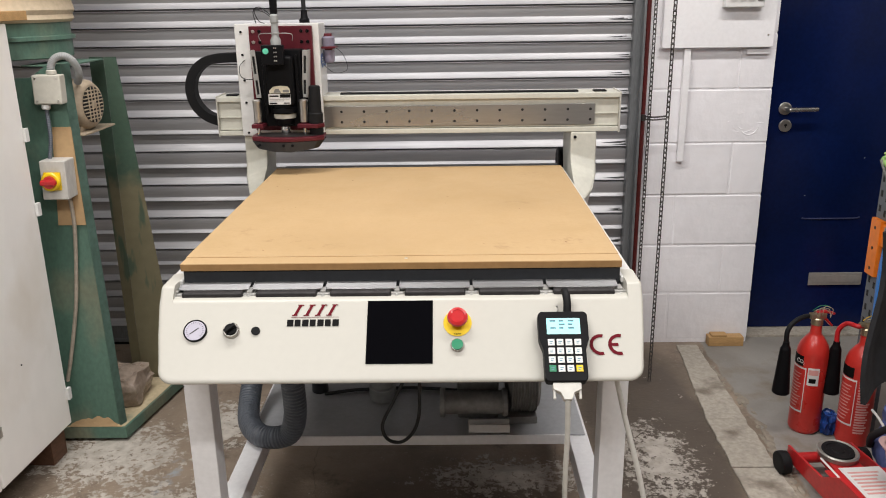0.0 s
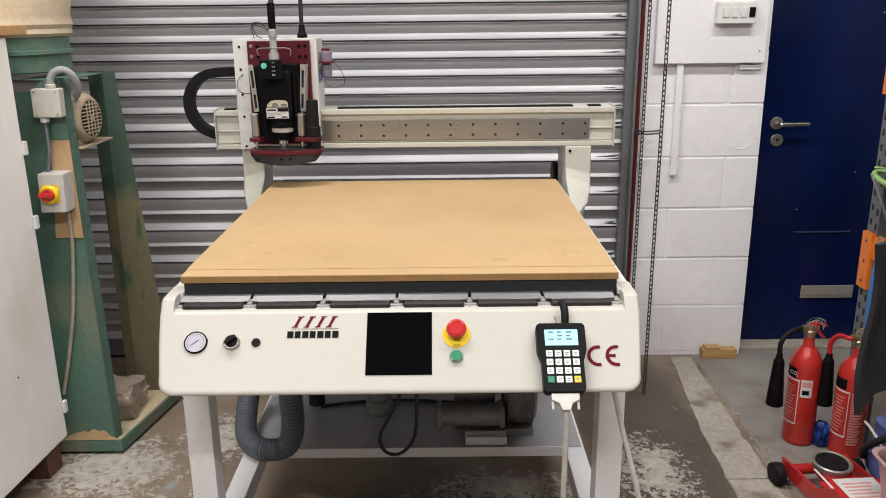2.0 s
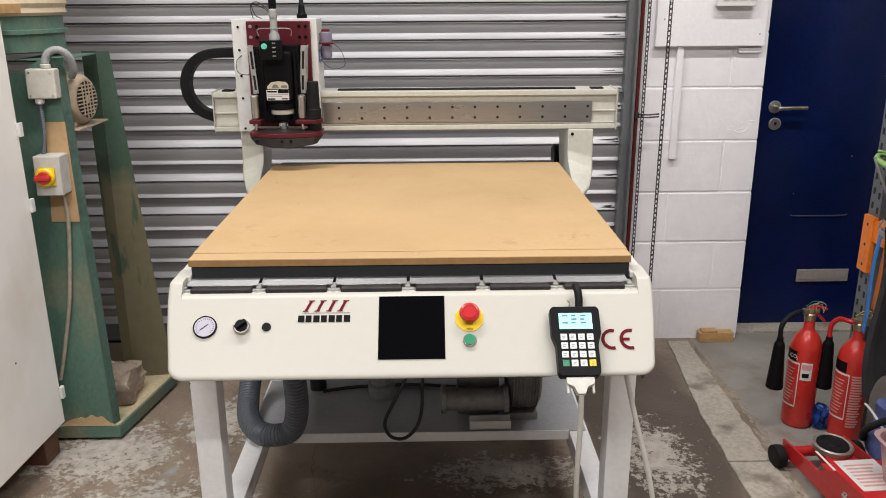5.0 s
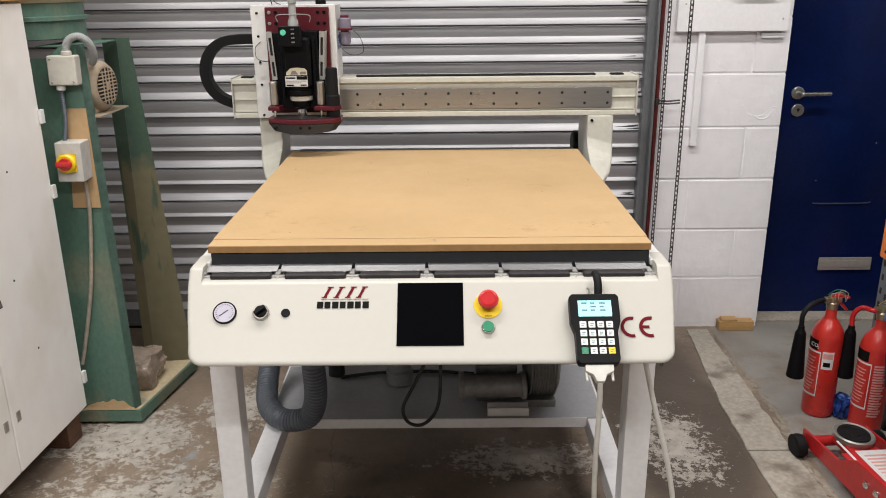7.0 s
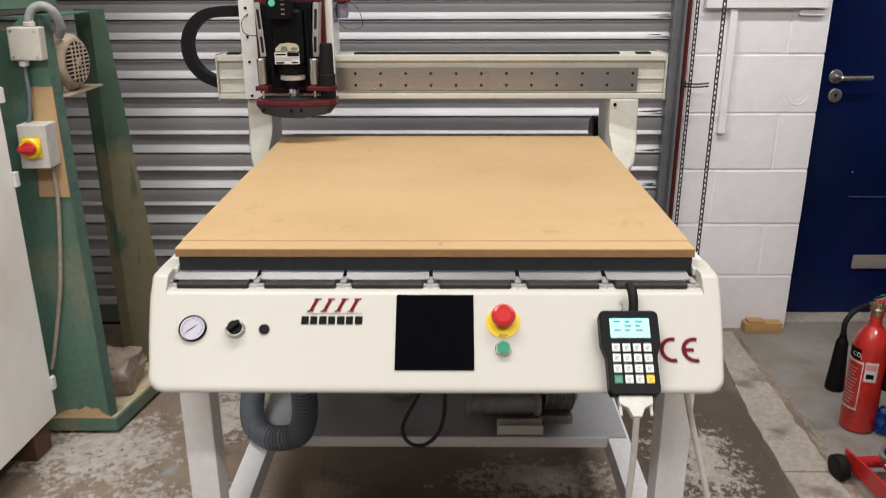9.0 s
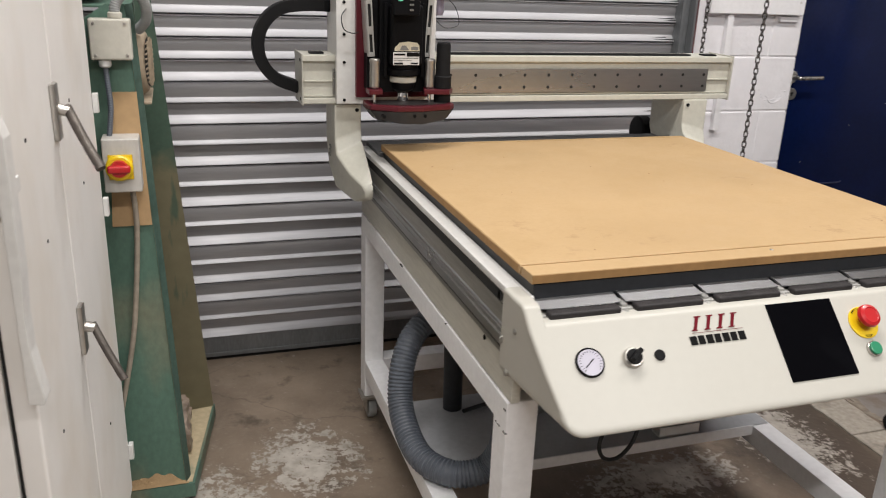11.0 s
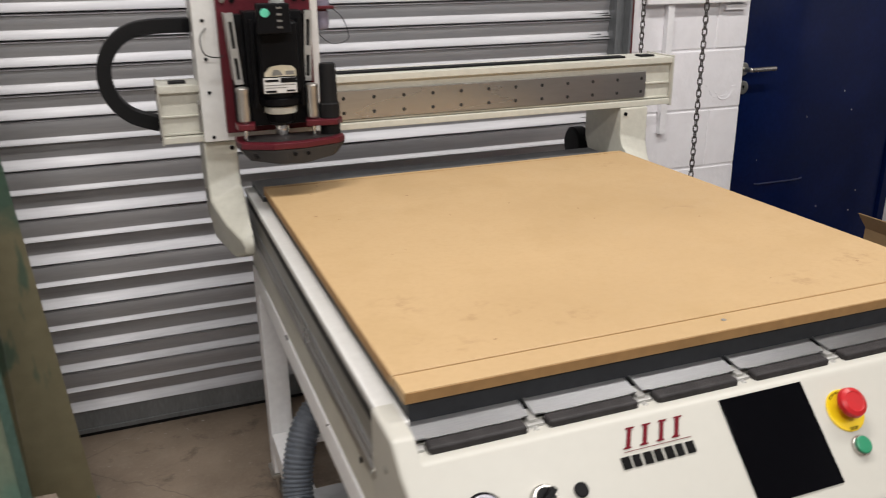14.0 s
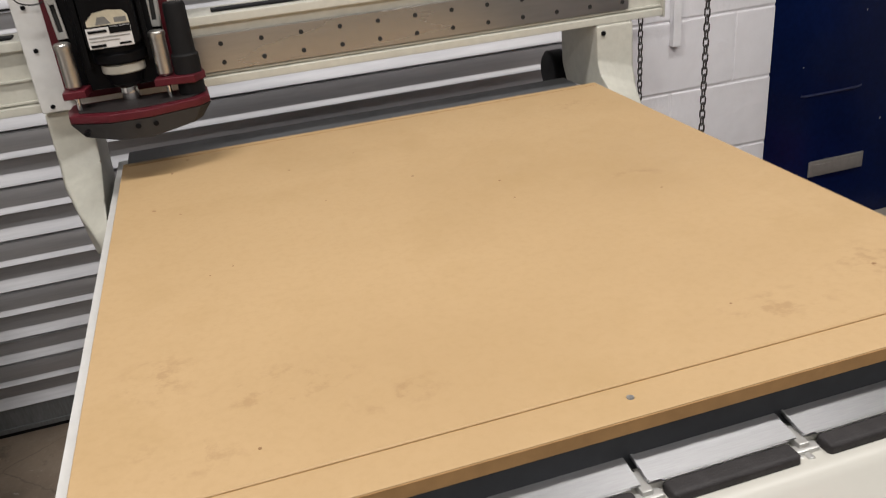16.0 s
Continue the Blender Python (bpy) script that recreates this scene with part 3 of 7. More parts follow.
def slat_profile(w, bead):
    """Outline of one slat from its top edge down: bead, web that looks down, knee, web that looks up, lip, gap."""
    knee_y, knee_z = 0.0035 + 0.0170 * w, -0.0660 + 0.0255 * w
    top_y = max(0.004, knee_y - 0.0065)
    head = [(0.034, 0.0), (0.0105, -0.0004), (0.0086, -0.0014), (0.0056, -0.0036), (0.0046, -0.0048), (0.0050, -0.0056), (0.0080, -0.0062), (top_y + 0.001, -0.0064)] if bead else [(0.034, 0.0), (top_y, -0.0003)]
    z0 = head[-1][1]
    web = [(top_y + (knee_y - top_y) * f, z0 + (knee_z - z0) * g) for f, g in ((0.06, 0.20), (0.25, 0.45), (0.56, 0.72), (1.0, 0.97))]
    dy, dz = knee_y - 0.0024, knee_z + 0.0664
    low = [(knee_y - dy * f ** 1.22, knee_z - dz * f) for f in (0.02, 0.08, 0.3, 0.55, 0.8, 0.95)]
    low += [(0.0014, -0.0669), (0.0, -0.0684), (0.0, -0.0694), (0.0026, -0.0701), (0.030, -0.0703), (0.034, -PITCH)]
    return head + web + low


def slat_mesh(w, bead):
    prof = slat_profile(w, bead)
    bm = bmesh.new()
    rows = [[bm.verts.new((x, LIP_Y + y, z)) for y, z in prof] for x in (SH0, (SH0 + SH1) / 2, SH1)]
    for a, c in zip(rows, rows[1:]):
        for i in range(len(prof) - 1):
            bm.faces.new((a[i], a[i + 1], c[i + 1], c[i]))
    bmesh.ops.recalc_face_normals(bm, faces=bm.faces[:])
    if sum(f.normal.y * f.calc_area() for f in bm.faces) > 0:
        bmesh.ops.reverse_faces(bm, faces=bm.faces[:])
    return bm


slat_cache = {}
rnd = random.Random(4)
for k in range(33):
    swell = SWELL[k] if k < len(SWELL) else 0.84
    above = SWELL[k + 1] if k + 1 < len(SWELL) else 0.84
    key = (swell, above > 0.6)
    if key not in slat_cache:
        slat_cache[key] = make_mesh("slat", slat_mesh(*key), galv)
    top = LOW + 0.0703 + PITCH * k
    piece("slat", slat_cache[key], shutter, (0, 0, top))
    # grease smeared on the slat end by the guide
    if swell > 0.6:
        ky, kz = 0.0035 + 0.0170 * swell, -0.0660 + 0.0255 * swell
        for n in range(3):
            x1 = 0.984 - rnd.uniform(0, 0.02) * n
            x0 = x1 - rnd.uniform(0.03, 0.09)
            f0 = rnd.uniform(0.05, 0.5)
            f1 = f0 + rnd.uniform(0.08, 0.3)
            lo = [(0.0024 + (ky - 0.0024) * f, -0.0664 + (kz + 0.0664) * f) for f in (f0, f1, f0 + 0.3 * (f1 - f0))]
            bm = bmesh.new()
            vs = [bm.verts.new(p) for p in ((x1, LIP_Y + lo[0][0] - 0.0009, top + lo[0][1]), (x1, LIP_Y + lo[1][0] - 0.0009, top + lo[1][1]), (x0, LIP_Y + lo[2][0] - 0.0009, top + lo[2][1]))]
            bm.faces.new(vs)
            bmesh.ops.solidify(bm, geom=bm.faces[:], thickness=0.0003)
            bmesh.ops.recalc_face_normals(bm, faces=bm.faces[:])
            part("soot_mark", bm, galv_dirty, shutter)
part("bottom_rail", join(box(SH0, SH1, 0.010, 0.045, 0.022, 0.0945, 0.003), box(SH0, SH1, 0.006, 0.012, 0.014, 0.030, 0.002)), guide_grey, shutter, "dark bottom rail of the shutter")
part("rubber_seal", box(SH0, SH1, 0.012, 0.040, 0.0, 0.0215, 0.002), black_rubber, shutter)
guide = structure("shutter_guide", join(box(0.985, 1.024, -0.012, 0.0, 0, 2.6, 0.002), box(0.985, 0.99, 0.0, 0.07, 0, 2.6, 0), box(1.014, 1.024, -0.052, -0.012, 0, 2.6, 0.002)),
                  guide_grey, "grey steel shutter guide channel", "shutter guide")
structure("red_pipe", tube([(1.037, -0.022, 0.0), (1.037, -0.022, 1.2), (1.037, -0.022, 2.5)], 0.0110, 12), red_oxide, "dark red painted steel upright beside the shutter", "pipe")

# ---- block wall faces ----
block_cache = {}


def block_mesh(w, h):
    key = (round(w, 3), round(h, 3))
    if key not in block_cache:
        bm = box(-w / 2, w / 2, 0, 0.03, -h / 2, h / 2, 0.0052, 2)
        block_cache[key] = make_mesh("block", bm, block_paint)
    return block_cache[key]


def lay_blocks(x0, x1, shift):
    for k, z in enumerate(COURSES):
        h = 0.225 - 0.0065
        start = 1.43 if k % 2 == shift else 1.205
        cuts = sorted(x for x in (start + 0.45 * n for n in range(-4, 6)) if x0 + 0.02 < x < x1 - 0.02)
        ends = [x0, *cuts, x1]
        for a, c in zip(ends, ends[1:]):
            piece("block", block_mesh(c - a - 0.006, h), wn, ((a + c) / 2, 0.0012 * math.sin(a * 37 + z * 51), z + 0.1125))


lay_blocks(1.055, DR0, 1)
lay_blocks(DR1, WX1, 1)
we = bpy.data.objects["wall_east"]
for k, z in enumerate(COURSES):
    if k % 2:
        piece("block", block_mesh(0.219, 0.218), we, (WX1 - 0.006, -0.1125, z + 0.1125), (0, 0, -math.pi / 2))
    for n in range(4):
        y = -0.225 - 0.45 * n + (0.225 if k % 2 else 0.0)
        if y < -0.1:
            piece("block", block_mesh(0.444, 0.218), we, (WX1 - 0.006, y, z + 0.1125), (0, 0, -math.pi / 2))
for k, z in enumerate(COURSES):
    for side, x in ((1, DR0), (-1, DR1)):
        key = ("reveal", side)
        if key not in block_cache:
            block_cache[key] = make_mesh("block", box(-0.006 if side > 0 else 0.0, 0.0 if side > 0 else 0.006, 0.032, 0.17, -0.109, 0.109, 0.002), block_paint)
        piece("block", block_cache[key], wn, (x, 0, z + 0.1125))
# scrape in the paint
for pts, r in (([(1.423, 0.988), (1.430, 0.982), (1.427, 0.976), (1.440, 0.973), (1.436, 0.966), (1.452, 0.962)], 0.0020), ([(1.448, 0.984), (1.456, 0.976), (1.468, 0.974)], 0.0017),
               ([(1.462, 0.966), (1.476, 0.954), (1.496, 0.950), (1.514, 0.957), (1.526, 0.972), (1.532, 0.982)], 0.0027), ([(1.474, 0.962), (1.490, 0.965), (1.505, 0.972), (1.512, 0.984)], 0.0019),
               ([(1.500, 0.958), (1.510, 0.966), (1.520, 0.968)], 0.0016), ([(1.522, 0.999), (1.552, 1.001)], 0.0018), ([(1.402, 1.004), (1.409, 1.008), (1.413, 1.002)], 0.0018)):
    part("paint_scar", tube([(x, 0.0008 - 0.0012 * (k % 2), z) for k, (x, z) in enumerate(pts)], r, 6, 5), block_paint, wn)


# ---- door ----
door = structure("door_1", box(DR0 + 0.045, DR1 - 0.045, 0.145, 0.185, 0.012, 2.06, 0.002), navy, "closed navy blue gloss painted door", "door")
part("door_frame", join(box(DR0, DR0 + 0.04, 0.13, 0.19, 0, 2.1, 0.003), box(DR1 - 0.04, DR1, 0.13, 0.19, 0, 2.1, 0.003),
                        box(DR0 + 0.04, DR1 - 0.04, 0.13, 0.19, 2.062, 2.1, 0.003)), navy, door)
handle = part("door_handle", join(lathe([(0.027, 0), (0.027, 0.007), (0.022, 0.010)], along((1.693, 0.144, 1.04), (1.693, 0.1, 1.04))),
                                  tube([(1.693, 0.14, 1.04), (1.693, 0.098, 1.04), (1.712, 0.09, 1.04), (1.815, 0.09, 1.041)], 0.0095, 12)), satin_steel, door, "satin steel lever handle")
part("key_rose", lathe([(0.027, 0), (0.027, 0.007), (0.022, 0.010)], along((1.701, 0.144, 0.965), (1.701, 0.1, 0.965))), satin_steel, door)
part("keyhole", join(cyl((1.701, 0.1345, 0.968), (1.701, 0.1335, 0.968), 0.006, bev=0.0002), box(1.699, 1.703, 0.1335, 0.1345, 0.956, 0.966, 0)), dark_gap, door)
part("letter_plate", join(box(1.886, 2.13, 0.134, 0.142, 0.222, 0.283, 0.003), box(1.90, 2.116, 0.1315, 0.134, 0.235, 0.27, 0.0015)), M("dull_letter_plate", (0.40, 0.385, 0.36), 0.4, 0.35, var=0.08, scale=9), door, "satin steel letter plate")
part("ridge", tube([(1.825, 0.1445, 0.545), (1.84, 0.1435, 0.541), (1.95, 0.1432, 0.540), (2.06, 0.1435, 0.541), (2.085, 0.1445, 0.546)], 0.0035, 8), M("scuffed_navy", (0.03, 0.04, 0.11), 0.45), door, "scuffed ridge in the paint")
rnd = random.Random(9)
for i in range(8):
    x, z = rnd.uniform(1.70, 2.50), rnd.uniform(0.35, 1.6)
    yy = 0.1452
    part("paint_chip", cyl((x, yy, z), (x, yy - 0.0007, z), rnd.uniform(0.0018, 0.0036), bev=0.0002, seg=8), label_white, door)
part("threshold", box(DR0, DR1, 0.05, 0.19, 0.0, 0.011, 0.002), slab_mat, door)

# ---- wall fittings ----
wb_ = thing("wall_board", (1.335, -0.02, 1.32), "white painted timber board carrying a switch plate", "board")
part("backing_board", box(1.096, 1.548, -0.034, -0.001, 1.311, 1.93, 0.005), panel_paint, wb_)
part("batten", box(1.45, 1.543, -0.018, -0.001, 1.284, 1.303, 0.003), panel_paint, wb_)
for x, z in ((1.135, 1.42), (1.53, 1.36), (1.14, 1.70)):
    part("screw_head", cyl((x - 0.008, -0.0335, z), (x - 0.008, -0.0355, z), 0.004, bev=0.0005, seg=10), satin_steel, wb_)
sw = thing("switch_plate", (1.412, -0.04, 1.48), "white plastic four-gang switch box on a painted board", "switch")
part("box", box(1.326, 1.482, -0.072, -0.0345, 1.468, 1.554, 0.005, 3), white_plastic, sw)
for i in range(4):
    x = 1.347 + 0.035 * i
    part("rocker", box(x, x + 0.024, -0.077, -0.0715, 1.494, 1.532, 0.002), black_plastic if i == 3 else white_plastic, sw, "black rocker" if i == 3 else "")
cond = solo("wall_trunking", box(1.193, 1.220, -0.024, -0.0005, 0.843, 1.309, 0.0015), panel_paint, "narrow white plastic cable trunking fixed to the blocks", "trunking")


def link_mesh():
    pts = []
    for i in range(20):
        a = 2 * math.pi * i / 20
        pts.append(Vector((0.0088 * math.cos(a), 0, 0.0095 * math.sin(a) + (0.0085 if math.sin(a) > 0 else -0.0085))))
    bm = bmesh.new()
    rings = []
    for i, p in enumerate(pts):
        d = (pts[(i + 1) % 20] - pts[i - 1]).normalized()
        n = d.cross(Vector((0, 1, 0)))
        rings.append([bm.verts.new(p + 0.0030 * (n * math.cos(k * math.pi / 3) + Vector((0, 1, 0)) * math.sin(k * math.pi / 3))) for k in range(6)])
    for i in range(20):
        for k in range(6):
            bm.faces.new((rings[i][k], rings[i][(k + 1) % 6], rings[(i + 1) % 20][(k + 1) % 6], rings[(i + 1) % 20][k]))
    bmesh.ops.recalc_face_normals(bm, faces=bm.faces[:])
    return bm


link = make_mesh("link", link_mesh(), chain_steel)


def chain(x0, x1, z0, z1, y):
    n = int((z1 - z0) / 0.0185)
    root = thing("hand_chain", (x0, y, z0), "oiled steel hand chain hanging beside the roller shutter", "chain", "shutter hand chain")
    for i in range(n):
        f = i / (n - 1)
        ob = new("link", link)
        ob.parent = root
        ob.location = ((x1 - x0) * f, 0, (z1 - z0) * f)
        ob.rotation_euler = (0, 0, math.pi / 2 * (i % 2) + 0.5)
        ob.scale = (0.76, 0.76, 0.66)


chain(1.050, 1.054, 0.03, 2.0, -0.092)
chain(1.031, 1.035, 0.03, 2.0, -0.452)
solo("chain_hook", join(*[tube([(1.040, -0.050, 1.026 + h), (1.064, -0.100, 1.030 + h), (1.092, -0.106, 1.032 + h), (1.118, -0.104, 1.034 + h)], 0.0034, 8) for h in (0.0, 0.011)], box(1.030, 1.046, -0.064, -0.046, 1.020, 1.046, 0.003)), chain_steel, "small steel hook that keeps the hand chain", "hook")

# timber wedge, strip of slabs, kerb of rubble
solo("timber_offcut", join(box(1.388, 1.545, -0.052, -0.003, 0.0, 0.045, 0.004), box(1.40, 1.47, -0.05, -0.006, 0.0445, 0.055, 0.003)), wood_raw, "short rough timber offcut against the wall foot", "timber")
rnd = random.Random(2)


def rough_slab(y0, y1, lx0, lx1, rx0, rx1, h):
    n = 34
    left = [(lx0 + (lx1 - lx0) * i / n + 0.007 * noise.noise((0, (y0 + (y1 - y0) * i / n) * 9, 3)) + 0.006 * noise.noise((2, (y0 + (y1 - y0) * i / n) * 31, 5)), y0 + (y1 - y0) * i / n) for i in range(n + 1)]
    right = [(rx0 + (rx1 - rx0) * i / n + 0.010 * noise.noise((5, (y0 + (y1 - y0) * i / n) * 14, 1)), y0 + (y1 - y0) * i / n) for i in range(n + 1)]
    return prism(left + right[::-1], "z", -0.01, h, 0.0015, 1)


strip = structure("drain_strip", rough_slab(-0.70, -0.03, 1.178, 1.245, 1.322, 1.335, 0.006), slab_mat, "pale concrete strip let into the floor", "floor strip")
part("slab", rough_slab(-1.03, -0.704, 1.165, 1.178, 1.315, 1.322, 0.007), slab_mat, strip)
part("slab", rough_slab(-2.1, -1.034, 1.15, 1.165, 1.33, 1.315, 0.006), slab_mat, strip)
part("slab", rough_slab(-3.4, -2.105, 1.15, 1.15, 1.33, 1.33, 0.006), slab_mat, strip)


def rubble_mesh():
    out = []
    for i in range(150):
        y = -0.02 - 1.6 * rnd.random()
        s = rnd.uniform(0.004, 0.015)
        bm = bmesh.new()
        bmesh.ops.create_icosphere(bm, subdivisions=1, radius=1)
        for v in bm.verts:
            v.co *= rnd.uniform(0.65, 1.2)
        bm.transform(Matrix.Translation((1.345 + 0.018 * math.sin(y * 7) + rnd.uniform(-0.017, 0.017), y, 0.0)) @ Matrix.Diagonal((s, s * rnd.uniform(1, 2.6), s * 0.42, 1)))
        out.append(bm)
    return join(*out)


solo("broken_mortar", rubble_mesh(), rubble, "line of broken mortar along the concrete strip", "rubble", kind="stuff")

# ---- CNC router ----
BX0, BX1, BY0, BY1, BZ = -0.374, 0.619, -1.654, -0.588, 0.9575
router = thing("cnc_router", (0.125, -1.1, 0.0), "cream and white gantry milling machine on a welded steel stand", "machine")
CX0, CX1 = -0.405, 0.654
# stand
LEG = 0.062
LX = (-0.400, 0.588)
LY = (-1.65, -0.505)
for ly in LY:
    for lx in LX:
        leg = part("leg", box(lx, lx + LEG, ly, ly + LEG, 0.10, 0.718, 0.004), white_steel, router, "white painted square steel leg")
        cx, cy = lx + LEG / 2, ly + LEG / 2 + (0.02 if ly < -1 else 0.0)
        part("caster", join(box(cx - 0.04, cx + 0.04, cy - 0.035, cy + 0.035, 0.086, 0.099, 0.003), box(cx - 0.022, cx - 0.018, cy - 0.02, cy + 0.03, 0.035, 0.088, 0.001),
                            box(cx + 0.018, cx + 0.022, cy - 0.02, cy + 0.03, 0.035, 0.088, 0.001)), satin_steel, router, "steel caster fork")
        part("caster_wheel", lathe([(0.030, -0.015), (0.040, -0.013), (0.042, 0), (0.040, 0.013), (0.030, 0.015)], Matrix.Translation((cx, cy + 0.012, 0.043)) @ pose(0, 0, 0, 0, 90, 0)), pipe_grey, router)
for lx in LX:
    part("side_beam", box(lx + 0.001, lx + LEG - 0.001, LY[0] + LEG, LY[1], 0.172, 0.232, 0.004), white_steel, router)
    part("top_beam", box(lx + 0.001, lx + LEG - 0.001, LY[0] + LEG - 0.002, LY[1] + 0.002, 0.658, 0.717, 0.004), white_steel, router)
rnd = random.Random(17)
for k in range(10):
    y = rnd.choice((-1.50, -1.30, -1.285, -0.92)) + rnd.uniform(-0.01, 0.01) if k < 4 else rnd.uniform(-1.648, -1.592)
    w, h = rnd.uniform(0.0015, 0.006), rnd.uniform(0.0008, 0.0022)
    zc = 0.7150 if k < 4 else rnd.choice((0.714, 0.700, 0.655))
    part("paint_chip", box(LX[0] - 0.0006, LX[0] + 0.0035, y - w, y + w, zc - h, zc + h, 0.0003, 1), black_rubber, router)
part("cross_beam", box(LX[0] + LEG, LX[1], LY[0] + 0.001, LY[0] + LEG - 0.001, 0.185, 0.245, 0.004), white_steel, router)
part("cross_beam", box(LX[0] + LEG, LX[1], LY[1] + 0.001, LY[1] + LEG - 0.001, 0.172, 0.232, 0.004), white_steel, router)
part("cross_beam", box(LX[0] + LEG, LX[1], LY[1] + 0.002, LY[1] + LEG - 0.001, 0.659, 0.716, 0.004), white_steel, router)
part("shelf", box(LX[0] + 0.01, LX[1] + LEG - 0.01, -1.165, -0.80, 0.2325, 0.2365, 0.001), grey_plate, router, "pale grey sheet steel shelf")
part("shelf_lip", box(LX[0] + LEG, LX[1], -1.168, -1.164, 0.205, 0.2365, 0.0008), white_steel, router)
# machine body sides
for s, x0 in ((-1, -0.398), (1, 0.645)):
    xi = x0 - s * 0.022
    a, c = min(x0, xi), max(x0, xi)
    part("side_plate", box(a + 0.002, c - 0.002, -1.655, -0.43, 0.7195, 0.9105, 0.002), side_cream, router, "cream side rail casting")
    part("top_strip", box(a - (0.003 if s < 0 else 0.008), c + (0.008 if s < 0 else 0.003), -1.662, -0.43, 0.911, 0.926, 0.003), white_plate, router, "white rail cover strip")
    part("guide_rail", join(box(x0 + (0.001 if s > 0 else -0.010), x0 + (0.010 if s > 0 else -0.001), -1.616, -0.47, 0.823, 0.838, 0.002),
                            box(x0 + (0.0 if s > 0 else -0.006), x0 + (0.006 if s > 0 else 0.0), -1.616, -0.47, 0.814, 0.847, 0.001)), steel, router, "ground steel guide rail")
    part("rail_end_bolt", cyl((x0 + s * 0.006, -1.616, 0.831), (x0 + s * 0.006, -1.622, 0.831), 0.0075, bev=0.001, seg=12), pale_steel, router)
    part("rack_slot", join(box(x0 - 0.001, x0 + 0.001, -1.582, -0.47, 0.889, 0.9095, 0.0004), cyl((x0 - 0.001, -1.582, 0.8993), (x0 + 0.001, -1.582, 0.8993), 0.0102, seg=20)), dark_gap, router)
    # dark strip on the flat plate paints the shaded groove under the rail
    part("rail_groove", box(x0 - 0.001, x0 + 0.001, -1.640, -0.47, 0.806, 0.813, 0.0004), dark_bed, router)
    part("rail_groove", box(x0 - 0.001, x0 + 0.001, -1.640, -0.47, 0.848, 0.853, 0.0004), grey_plate, router)
    part("oil_film", box(x0 - 0.0008, x0 + 0.0008, -1.650, -0.47, 0.8535, 0.8885, 0.0003), oily_paint, router, "paint darkened by the oily rail")
    part("oil_film", box(x0 - 0.0008, x0 + 0.0008, -1.650, -0.47, 0.795, 0.8055, 0.0003), oily_paint, router)
    for y, z in ((-1.518, 0.787),):
        part("bolt", cyl((x0 - 0.001 * s, y, z), (x0 + 0.0015 * s, y, z), 0.005, bev=0.0004, seg=12), black_plastic, router)
part("body_pan", box(-0.378, 0.63, -1.615, -0.47, 0.72, 0.895, 0.004), dark_bed, router)
bed = part("vacuum_bed", box(BX0 + 0.006, BX1 - 0.004, BY0 + 0.003, BY1 - 0.004, 0.897, 0.9440, 0.002), dark_bed, router, "dark grey plastic bed")
# cover plates with lips at the front
for i in range(6):
    x = -0.372 + 0.1640 * i
    plate = part("cover_plate", prism([(-1.638, 0.9175), (-1.638, 0.9195), (-1.6840, 0.9125), (-1.6840, 0.9105)], "x", x, x + 0.157), plate_alu, router, "brushed aluminium cover plate")
    part("rim", prism([(-1.639, 0.9194), (-1.639, 0.9208), (-1.683, 0.9142), (-1.683, 0.9126)], "x", x + 0.0005, x + 0.0025), plate_alu, plate)
    part("lip", box(x + 0.013, x + 0.147, -1.7065, -1.6845, 0.8935, 0.9115, 0.0045, 3), lip_mat, plate, "charcoal grip lip")
    part("edge_wear", box(x + 0.014, x + 0.146, -1.6862, -1.6838, 0.9112, 0.9124, 0.0004, 1), plate_alu, plate)
    for bx in (x - 0.004,) if i < 5 else (x - 0.004, x + 0.1605):
        part("bracket", join(box(bx - 0.0155, bx + 0.0155, -1.697, -1.6845, 0.8930, 0.9055, 0.003), box(bx - 0.006, bx + 0.006, -1.6925, -1.664, 0.9015, 0.9105, 0.002),
                             cyl((bx, -1.696, 0.8985), (bx, -1.7045, 0.8985), 0.0048, bev=0.001, seg=12), box(bx - 0.013, bx - 0.005, -1.701, -1.694, 0.895, 0.902, 0.002)), bracket_alu, plate, "pale cast metal bracket")
    part("gap", box(x - 0.0065, x - 0.0003, -1.682, -1.638, 0.8965, 0.906, 0), dark_gap, plate)
part("shoulder", box(-0.378, 0.628, -1.712, -1.639, 0.888, 0.8955, 0.003), cream, router)
# slanted console


